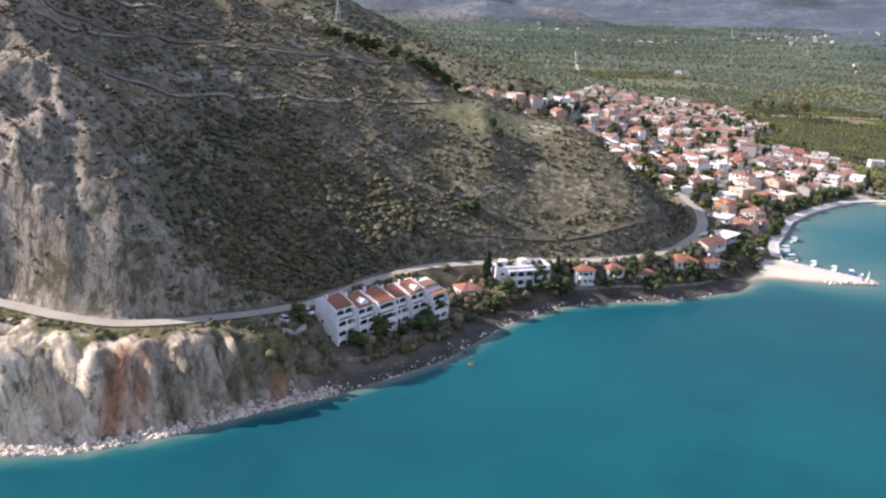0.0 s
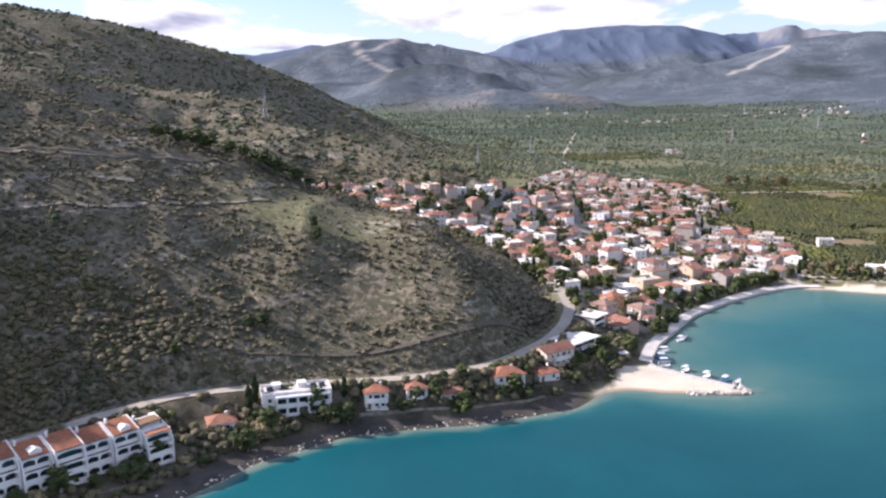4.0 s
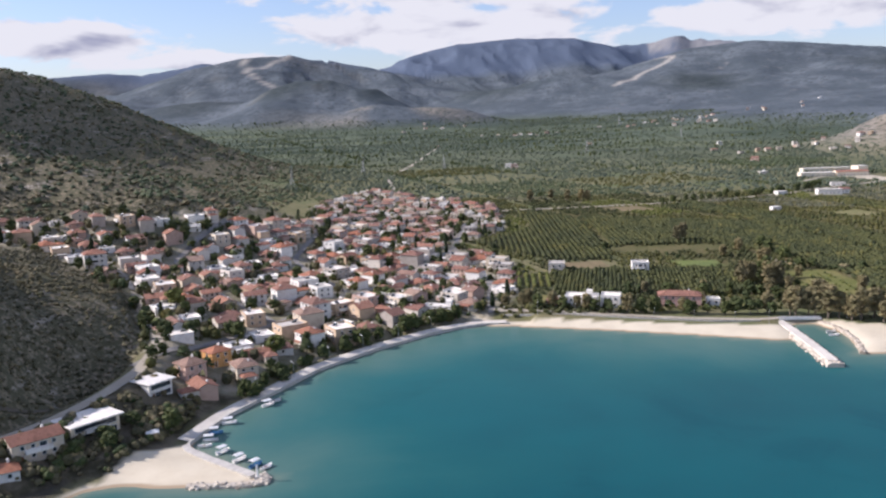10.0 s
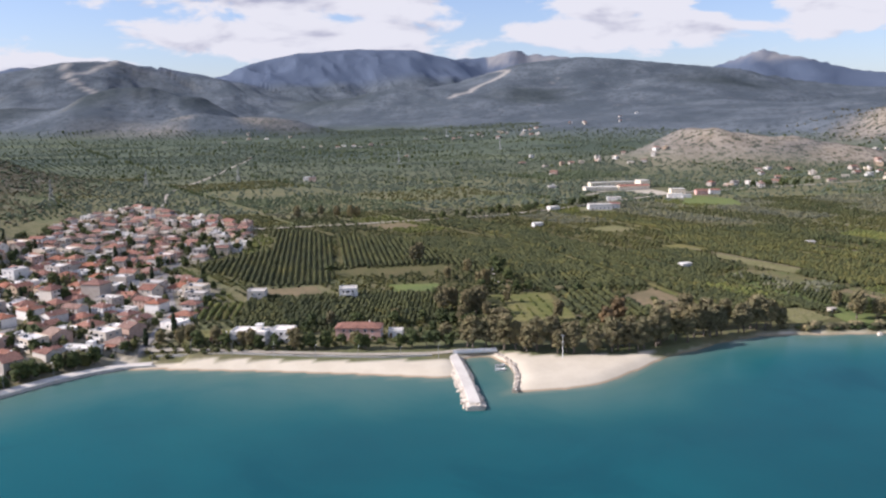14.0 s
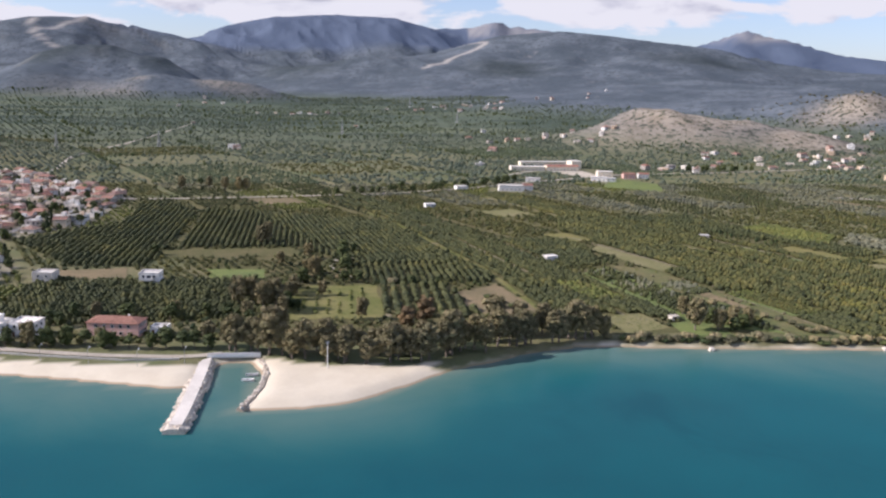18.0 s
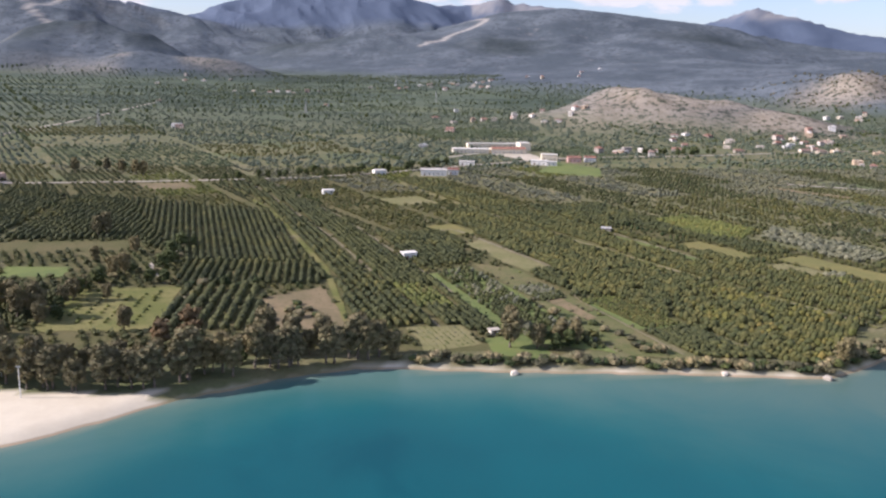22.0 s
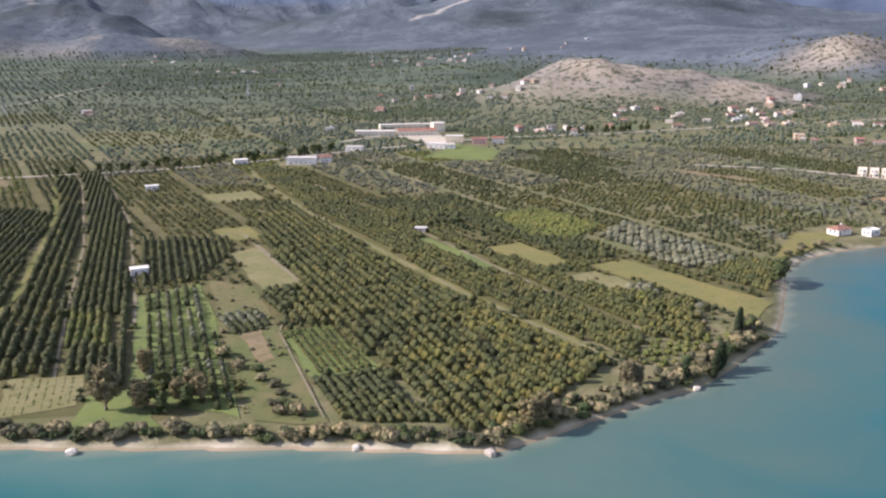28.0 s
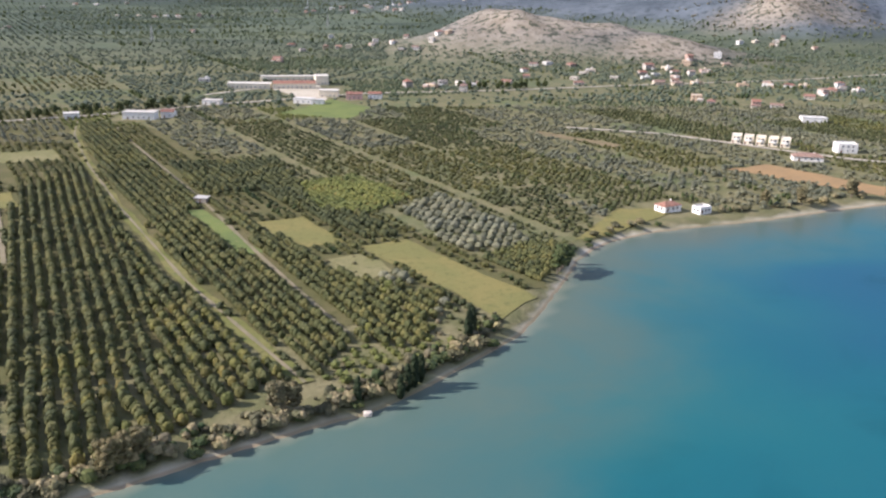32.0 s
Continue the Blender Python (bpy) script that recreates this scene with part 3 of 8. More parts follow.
ground = tagged(new("ground", ground_me), "coastal plain, scrub hills and cream cliffs rising to mountains", "ground", kind="structure")
hill_z = hilly(gx, gy)
slope = np.zeros(gx.shape)
nrm = np.empty(len(gx) * 3, np.float32)
ground_me.vertices.foreach_get("normal", nrm)
slope = 1 - nrm.reshape(-1, 3)[:, 2]
scrubby = np.maximum(np.clip((hill_z - 6) / 8, 0, 1), np.clip((112 - gx) / 5, 0, 1) * (gy < 450)) * (1 - 0.8 * inside(gx, gy, TOWN))
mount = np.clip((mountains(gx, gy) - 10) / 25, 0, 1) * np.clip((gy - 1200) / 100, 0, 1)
beach = np.clip((np.where((gx > 446) & (gx < 512), 0.3, np.where(gx > 450, 1.9, np.where(gx > 118, 3.5, 1.0))) + 1.2 * rough(gx, gy, 22, 2, 21) - shore_d) / 2.0, 0, 1)
beach = np.maximum(beach, inside(gx, gy, [(126, 318), (128, 334), (136, 345), (143, 352), (175, 330), (172, 318)]) * 1.0)
beach = np.maximum(beach, inside(gx, gy, [(236, 490), (236, 470), (300, 455), (372, 430), (371, 455), (330, 459), (296, 468), (262, 478), (244, 482)]) * 1.0)
beach = np.maximum(beach, inside(gx, gy, [(374, 412), (374, 464), (384, 463), (394, 455), (406, 450.5), (425, 447.5), (438, 447), (446, 448.5), (440, 438), (413, 412)]) * 1.0)
rocky = 0.3 * np.clip((slope - 0.09) / 0.12, 0, 1) * np.clip((-10 - gx) / 30, 0.1, 1) * (gx < 118)
rocky = np.maximum(rocky, np.clip(1.6 - np.hypot((gx + 120) / 22, (gy - 238) / 32), 0, 1) * 0.8 * np.clip((slope - 0.03) / 0.08, 0, 1))
rocky = np.maximum(rocky, np.clip(1.5 - np.hypot((gx + 95) / 22, (gy - 222) / 20), 0, 1) * 0.45)
rocky = np.maximum(rocky, 0.95 * np.clip(1.6 - near_line(gx + 12, gy + 6, RIB)[0] / 22, 0, 1) * np.clip(0.75 + 0.6 * rough(gx, gy, 16, 3, 64), 0, 1))
# the grey cut face over the coast road
cut = near_line(gx, gy, COAST_ROAD[3:13])[0]
rocky = np.maximum(rocky, np.clip((19 + 5 * rough(gx, gy, 20, 2, 65) - cut) / 5, 0, 1) * np.clip((cut - 3) / 2, 0, 1) * np.clip((0 - gx) / 20, 0, 1) * 0.75 * (~inside(gx, gy, SEAWARD)))
rocky = rocky * (1 - 0.45 * np.clip(1.6 - np.hypot((gx + 42) / 48, (gy - 275) / 42), 0, 1))
rocky = np.where(inside(gx, gy, SEAWARD) & (gx < -24), np.maximum(rocky, np.clip((-24 - gx) / 16, 0, 1)), rocky)
brown = np.clip(1.3 - np.hypot((gx - 1065) / 215, (gy - 1455) / 135), 0, 1) + np.clip(1.3 - np.hypot((gx - 1620) / 150, (gy - 1765) / 90), 0, 1)
brown = np.maximum(brown, np.clip(1.25 - np.hypot((gx - 1195) / 130, (gy - 1345) / 75) + 0.3 * rough(gx, gy, 60, 2, 57), 0, 1))
brown = np.clip(brown + np.clip(1.2 - np.hypot((gx - 100) / 330, (gy - 2660) / 120), 0, 1) * 0.8 * np.clip(0.6 + rough(gx, gy, 150, 2, 52), 0, 1), 0, 1)
town_a = inside(gx, gy, TOWN) * 1.0
breaks = np.zeros(gx.shape)
for line in FIREBREAKS:
    breaks = np.maximum(breaks, 0.6 * np.clip(1.5 - near_line(gx, gy, line)[0] / 12, 0, 1))
snow = np.clip((gz - 330) / 50, 0, 0.6) * np.clip((gy - 4000) / 60, 0, 1) * (gx > 1480) * np.clip(0.55 + 0.5 * rough(gx, gy, 90, 3, 88), 0, 1) * ((gx > 2380) | (gy > 4560))
spots(ground_me, "cover", np.stack([scrubby, beach, rocky, town_a], 1))
green = np.clip(1.5 - np.hypot((gx - 8) / 30, (gy - 378) / 17) + 0.5 * rough(gx, gy, 14, 3, 71), 0, 1)
spots(ground_me, "meadow", np.stack([green, green, green, green], 1))
road_d = near_line(gx, gy, COAST_ROAD)[0]
below = inside(gx, gy, SEAWARD) & (shore_d > 0)
climb = shore_d / (shore_d + road_d + 0.01)
face = below * np.clip((-24 - gx) / 16, 0, 1)
# iron-stained gullies in the sea cliff
rust = face * (np.clip(1.5 - np.hypot((gx + 75) / 2.6, (gy - 181) / 9), 0, 1) + np.clip(1.4 - np.hypot((gx + 41) / 2.2, (gy - 204) / 8), 0, 1) + 0.8 * np.clip(1.3 - np.hypot((gx + 70) / 1.8, (gy - 183) / 8), 0, 1)) * (climb < 0.7)
turf = face * np.clip((climb - 0.58 + 0.3 * rough(gx, gy, 7, 3, 33)) / 0.16, 0, 1)
turf = np.maximum(turf, face * np.clip((gx + 70) / 22, 0, 1) * np.clip(0.55 + 0.8 * rough(gx, gy, 6, 3, 35), 0, 0.95) * np.clip((climb - 0.12) / 0.1, 0, 1))
tangle = below * np.clip((gx + 38) / 12, 0, 1) * np.clip((shore_d - 4) / 2, 0, 1)
# gravel beach below terrace and villas; its dark colour includes their shade
gravel = np.clip((7.5 + 2.5 * rough(gx, gy, 14, 2, 27) - shore_d) / 2, 0, 1) * (shore_d > -4) * np.clip((gx + 36) / 14, 0, 1) * np.clip((122 - gx) / 8, 0, 1)
spots(ground_me, "gravel", np.stack([gravel] * 4, 1))
spots(ground_me, "sea_slope", np.stack([face, np.clip(rust, 0, 1), turf, tangle], 1))
# Alpha is distance for the painted haze, raised round the eastern peak.
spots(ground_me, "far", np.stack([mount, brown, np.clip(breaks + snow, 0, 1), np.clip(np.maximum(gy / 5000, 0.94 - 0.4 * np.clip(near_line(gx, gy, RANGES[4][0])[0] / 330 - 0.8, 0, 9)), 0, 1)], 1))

# rounded foothills that get a dark tint in place of shade
woods = np.zeros(gx.shape)
for hx, hy, rx, ry in ((-215, 3050, 95, 150), (-70, 3100, 80, 140), (90, 3060, 80, 130), (-560, 3250, 160, 200), (560, 3950, 160, 260), (1330, 3480, 150, 160), (2150, 3450, 200, 160)):
    woods = np.maximum(woods, np.clip(1.5 - np.hypot((gx - hx) / rx, (gy - hy) / ry) + 0.25 * rough(gx, gy, 60, 3, 95), 0, 1))
spots(ground_me, "woods", np.stack([woods] * 4, 1))

GROUND, t, b = material("ground", 0.95, 0, 0.1)
v = place(t)
cov, far = t.nodes.new("ShaderNodeAttribute"), t.nodes.new("ShaderNodeAttribute")
cov.attribute_name, far.attribute_name = "cover", "far"
cs, fs = t.nodes.new("ShaderNodeSeparateColor"), t.nodes.new("ShaderNodeSeparateColor")
wire(t, cov.outputs["Color"], cs.inputs[0])
wire(t, far.outputs["Color"], fs.inputs[0])
n_big, n_mid, n_fine = noise_at(t, v, 0.012, 4, 0.6), noise_at(t, v, 0.09, 5, 0.65), noise_at(t, v, 0.7, 4, 0.7)
tone = mix(t, n_fine, (0.45, 0.45, 0.45), (1.5, 1.5, 1.5))
c = mix(t, ramp(t, n_mid, 0.35, 0.65), (0.13, 0.132, 0.062), (0.19, 0.172, 0.094))
c = mix(t, ramp(t, n_big, 0.5, 0.7), c, (0.12, 0.14, 0.065))
# dry grass, stones and dark low shrubs of the hills
h = mix(t, ramp(t, n_mid, 0.32, 0.62), (0.165, 0.142, 0.094), (0.262, 0.22, 0.158))
h = mix(t, ramp(t, noise_at(t, v, 0.26, 4, 0.7), 0.56, 0.7), h, (0.34, 0.295, 0.235))
h = mix(t, ramp(t, n_big, 0.54, 0.68), h, (0.12, 0.112, 0.06))
h = mix(t, ramp(t, noise_at(t, v, 0.42, 5, 0.75), 0.4, 0.52), h, (0.09, 0.088, 0.054))
# pale ledges of bedrock that follow the contours
led = t.nodes.new("ShaderNodeMapping")
led.inputs["Scale"].default_value = (0.03, 0.03, 0.27)
wire(t, v, led.inputs["Vector"])
ledge = calc(t, "MULTIPLY", ramp(t, noise_at(t, led.outputs[0], 1.0, 5, 0.65), 0.56, 0.66), ramp(t, noise_at(t, v, 0.45, 3, 0.7), 0.42, 0.55))
h = mix(t, ledge, h, (0.33, 0.295, 0.245))
# Far plain greyed and blued: haze put into the ground colour.
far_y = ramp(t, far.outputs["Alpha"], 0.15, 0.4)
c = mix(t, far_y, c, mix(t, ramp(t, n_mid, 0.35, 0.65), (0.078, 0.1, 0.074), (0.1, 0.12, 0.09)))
# parcels of the far plain, long across the slope: each its own crop
par = t.nodes.new("ShaderNodeMapping")
par.inputs["Rotation"].default_value = (0, 0, radians(-12))
par.inputs["Scale"].default_value = (0.0042, 0.013, 0.0)
wire(t, v, par.inputs["Vector"])
vor = node(t, "ShaderNodeTexVoronoi", Scale=1.0)
vor.distance = "CHEBYCHEV"
wire(t, par.outputs[0], vor.inputs["Vector"])
tint = t.nodes.new("ShaderNodeSeparateColor")
wire(t, vor.outputs["Color"], tint.inputs[0])
c = mix(t, far_y, c, mix(t, 1.0, c, stops(t, tint.outputs[0], (0.55, 0.62, 0.6), (0.8, 0.85, 0.8), (1.0, 1.02, 0.95), (1.3, 1.22, 1.0)), "MULTIPLY"))
c = mix(t, cs.outputs[0], c, h)
gr = t.nodes.new("ShaderNodeAttribute")
gr.attribute_name = "meadow"
c = mix(t, calc(t, "MULTIPLY", gr.outputs["Fac"], 0.45), c, mix(t, n_fine, (0.15, 0.165, 0.07), (0.24, 0.24, 0.12)))
# farther ranges: green maquis with pale limestone, distance haze painted in as blue
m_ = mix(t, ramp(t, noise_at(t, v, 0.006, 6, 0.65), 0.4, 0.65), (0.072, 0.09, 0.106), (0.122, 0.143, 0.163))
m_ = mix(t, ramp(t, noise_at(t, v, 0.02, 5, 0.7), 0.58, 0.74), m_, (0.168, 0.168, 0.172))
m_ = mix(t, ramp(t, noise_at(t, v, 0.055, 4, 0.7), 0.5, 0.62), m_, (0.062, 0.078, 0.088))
# the rearmost crests get the strongest haze blue in their colour
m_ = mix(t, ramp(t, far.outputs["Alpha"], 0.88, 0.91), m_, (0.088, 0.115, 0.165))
# dark green painted over foothills whose relief shades them too little
wd = t.nodes.new("ShaderNodeAttribute")
wd.attribute_name = "woods"
m_ = mix(t, calc(t, "MULTIPLY", wd.outputs["Fac"], 0.75), m_, mix(t, ramp(t, noise_at(t, v, 0.06, 4, 0.7), 0.4, 0.6), (0.028, 0.038, 0.04), (0.05, 0.064, 0.064)))
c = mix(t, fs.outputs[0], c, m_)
br = mix(t, ramp(t, noise_at(t, v, 0.035, 5, 0.7), 0.4, 0.6), (0.235, 0.2, 0.152), (0.315, 0.275, 0.22))
br = mix(t, ramp(t, noise_at(t, v, 0.11, 3, 0.7), 0.52, 0.58), br, (0.07, 0.075, 0.05))
c = mix(t, fs.outputs[1], c, br)
c = mix(t, fs.outputs[2], c, (0.5, 0.46, 0.4))
# town dust and paving
c = mix(t, calc(t, "MULTIPLY", cov.outputs["Alpha"], 0.75), c, mix(t, ramp(t, n_mid, 0.35, 0.6), (0.4, 0.36, 0.3), (0.2, 0.185, 0.13)))
# cliffs: cream, grey and rust in upright streaks
dot = node(t, "ShaderNodeVectorMath")
dot.operation = "DOT_PRODUCT"
wire(t, v, dot.inputs[0])
dot.inputs[1].default_value = (0.86, 0.5, 0.0)
xyz = t.nodes.new("ShaderNodeSeparateXYZ")
wire(t, v, xyz.inputs[0])
sq = t.nodes.new("ShaderNodeCombineXYZ")
wire(t, dot.outputs["Value"], sq.inputs[0])
wire(t, calc(t, "MULTIPLY", xyz.outputs[2], 0.33), sq.inputs[1])
wire(t, calc(t, "MULTIPLY", xyz.outputs[1], 0.2), sq.inputs[2])
st = noise_at(t, sq.outputs[0], 0.3, 7, 0.75, 1.2)
se = t.nodes.new("ShaderNodeAttribute")
se.attribute_name = "sea_slope"
ss = t.nodes.new("ShaderNodeSeparateColor")
wire(t, se.outputs["Color"], ss.inputs[0])
cl = mix(t, ramp(t, st, 0.36, 0.62), (0.16, 0.142, 0.12), (0.5, 0.42, 0.315))
# western end painted a brighter cream, for the sun on its faces
cl = mix(t, calc(t, "MULTIPLY", ramp(t, xyz.outputs[0], -58.0, -84.0), 0.85), cl, mix(t, ramp(t, st, 0.34, 0.56), (0.3, 0.255, 0.19), (0.72, 0.62, 0.46)))
cl = mix(t, calc(t, "MULTIPLY", ss.outputs[1], 0.9), cl, mix(t, ramp(t, st, 0.3, 0.6), (0.17, 0.07, 0.045), (0.42, 0.19, 0.1)))
cl = mix(t, ss.outputs[2], cl, mix(t, ramp(t, noise_at(t, v, 0.4, 4, 0.7), 0.4, 0.6), (0.06, 0.065, 0.03), (0.17, 0.165, 0.07)))
seam = t.nodes.new("ShaderNodeMapping")
seam.inputs["Scale"].default_value = (0.42, 0.42, 0.12)
wire(t, v, seam.inputs["Vector"])
crag = mix(t, ramp(t, noise_at(t, seam.outputs[0], 1.0, 8, 0.8, 0.6), 0.38, 0.6), (0.095, 0.083, 0.062), (0.41, 0.36, 0.29))
cl = mix(t, ss.outputs[0], crag, cl)
cl = mix(t, ramp(t, noise_at(t, v, 0.13, 6, 0.75), 0.53, 0.64), cl, (0.13, 0.12, 0.07))
cl = mix(t, 0.7, cl, mix(t, noise_at(t, v, 0.5, 4, 0.75), (0.35, 0.35, 0.35), (1.5, 1.45, 1.4)), "MULTIPLY")
c = mix(t, cs.outputs[2], c, cl)
c = mix(t, se.outputs["Alpha"], c, mix(t, ramp(t, n_mid, 0.38, 0.6), (0.06, 0.055, 0.034), (0.15, 0.13, 0.095)))
# dark gravel, coloured darker again for the shadow on this shore
shaded_pebble = mix(t, ramp(t, n_mid, 0.35, 0.65), (0.06, 0.055, 0.047), (0.1, 0.09, 0.078))
wst = t.nodes.new("ShaderNodeAttribute")
wst.attribute_name = "gravel"
c = mix(t, wst.outputs["Fac"], c, shaded_pebble)
c = mix(t, 0.55, c, tone, "MULTIPLY")
sand = mix(t, ramp(t, n_mid, 0.3, 0.7), (0.55, 0.488, 0.375), (0.61, 0.55, 0.43))
sand = mix(t, 0.12, sand, tone, "MULTIPLY")
zed = t.nodes.new("ShaderNodeSeparateXYZ")
wire(t, v, zed.inputs[0])
sand = mix(t, ramp(t, zed.outputs[2], 0.55, 0.2), sand, (0.36, 0.28, 0.19))
c = mix(t, calc(t, "MULTIPLY", cs.outputs[1], calc(t, "SUBTRACT", 1.0, wst.outputs["Fac"])), c, sand)
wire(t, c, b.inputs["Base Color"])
# gullies and knolls too fine for the mesh, on the far slopes alone
near_bump, far_bump = node(t, "ShaderNodeBump", Strength=0.8, Distance=0.8), node(t, "ShaderNodeBump", Strength=0.3, Distance=60.0)
wire(t, calc(t, "MULTIPLY", noise_at(t, v, 0.35, 5, 0.75), calc(t, "SUBTRACT", 1.0, calc(t, "MULTIPLY", cs.outputs[1], 0.88))), near_bump.inputs["Height"])
wire(t, calc(t, "MULTIPLY", fs.outputs[0], noise_at(t, v, 0.0042, 6, 0.55, 0.4)), far_bump.inputs["Height"])
wire(t, near_bump.outputs[0], far_bump.inputs["Normal"])
wire(t, far_bump.outputs[0], b.inputs["Normal"])
ground_me.materials.append(GROUND)

# ---- the sea ----
sx, sy, sf = sheet(axis_lines((-2700, -220, 160, 12), (-220, 1000, 5, 7), (1000, 4600, 14, 180)), axis_lines((-2500, 100, 200, 14), (100, 330, 6, 5), (330, 700, 5, 6)))
sd = shore_distance(sx, sy)
keep = (sd[sf] < 9).any(1)
sf = sf[keep]
used = np.unique(sf)
remap = np.zeros(len(sx), int)
remap[used] = np.arange(len(used))
sx, sy, sd = sx[used], sy[used], sd[used]
sea_me = mesh_np("water", np.stack([sx, sy, np.zeros(len(sx))], 1), remap[sf], [])
out_d = -sd
# the bank is narrow under the cliffs and wide off the eastern beaches
wide = np.interp(sx, [-300, 0, 120, 150, 250, 350, 440, 560, 640, 720, 800, 950, 1200], [4, 4, 6, 24, 58, 32, 24, 48, 76, 105, 70, 46, 40])
wide = wide * (1 + 0.3 * rough(sx, sy, 60, 3, 31))
shallow = np.exp(-np.clip(out_d, 0, None) / wide)
brim = np.clip(1 - out_d / 3.0, 0, 1)
east = np.clip((sx - 560) / 320, 0, 1)
spots(sea_me, "depth", np.stack([shallow, brim, east, np.ones(len(sx))], 1))
SEA, t, b = material("sea_water", 0.22, 0, 0.1)
t.nodes.remove(b)
at_ = t.nodes.new("ShaderNodeAttribute")
at_.attribute_name = "depth"
ds = t.nodes.new("ShaderNodeSeparateColor")
wire(t, at_.outputs["Color"], ds.inputs[0])
v = place(t)
deep = mix(t, ds.outputs[2], (0.006, 0.066, 0.084), (0.012, 0.082, 0.138))
# drifts of clearer and cloudier water
deep = mix(t, ramp(t, noise_at(t, v, 0.006, 4, 0.55), 0.35, 0.68), deep, mix(t, 0.6, deep, (0.006, 0.112, 0.128)))
deep = mix(t, ramp(t, noise_at(t, v, 0.019, 4, 0.6, 0.8), 0.5, 0.7), deep, mix(t, 0.35, deep, (0.002, 0.05, 0.07)))
shal = mix(t, ds.outputs[2], (0.075, 0.15, 0.134), (0.084, 0.108, 0.088))
patch = noise_at(t, v, 0.017, 5, 0.62, 0.6)
sh = calc(t, "MULTIPLY", ds.outputs[0], calc(t, "ADD", 0.74, calc(t, "MULTIPLY", ramp(t, patch, 0.25, 0.75), 0.3)), clamp=True)
# turquoise over sand, then olive where the bottom shows
c = mix(t, calc(t, "MULTIPLY", ramp(t, sh, 0.06, 0.5), 0.6), deep, mix(t, ds.outputs[2], (0.014, 0.118, 0.118), (0.022, 0.135, 0.142)))
c = mix(t, ramp(t, sh, 0.25, 0.85), c, shal)
c = mix(t, calc(t, "MULTIPLY", ds.outputs[1], 0.55), c, (0.27, 0.26, 0.19))
body = t.nodes.new("ShaderNodeBsdfDiffuse")
wire(t, c, body.inputs["Color"])
gloss = node(t, "ShaderNodeBsdfGlossy", Roughness=0.25)
fres = node(t, "ShaderNodeFresnel", IOR=1.33)
ripple = node(t, "ShaderNodeBump", Strength=0.12, Distance=0.3)
wire(t, noise_at(t, v, 0.5, 4, 0.6), ripple.inputs["Height"])
for n in (body, gloss, fres):
    wire(t, ripple.outputs[0], n.inputs["Normal"])
blend = t.nodes.new("ShaderNodeMixShader")
wire(t, calc(t, "MULTIPLY", fres.outputs[0], 0.4), blend.inputs[0])
wire(t, body.outputs[0], blend.inputs[1])
wire(t, gloss.outputs[0], blend.inputs[2])
wire(t, blend.outputs[0], t.nodes["Material Output"].inputs["Surface"])
sea_me.materials.append(SEA)
tagged(new("water", sea_me), "calm turquoise sea, paler over the shallows", "sea", kind="structure")

# ---- building helpers ----


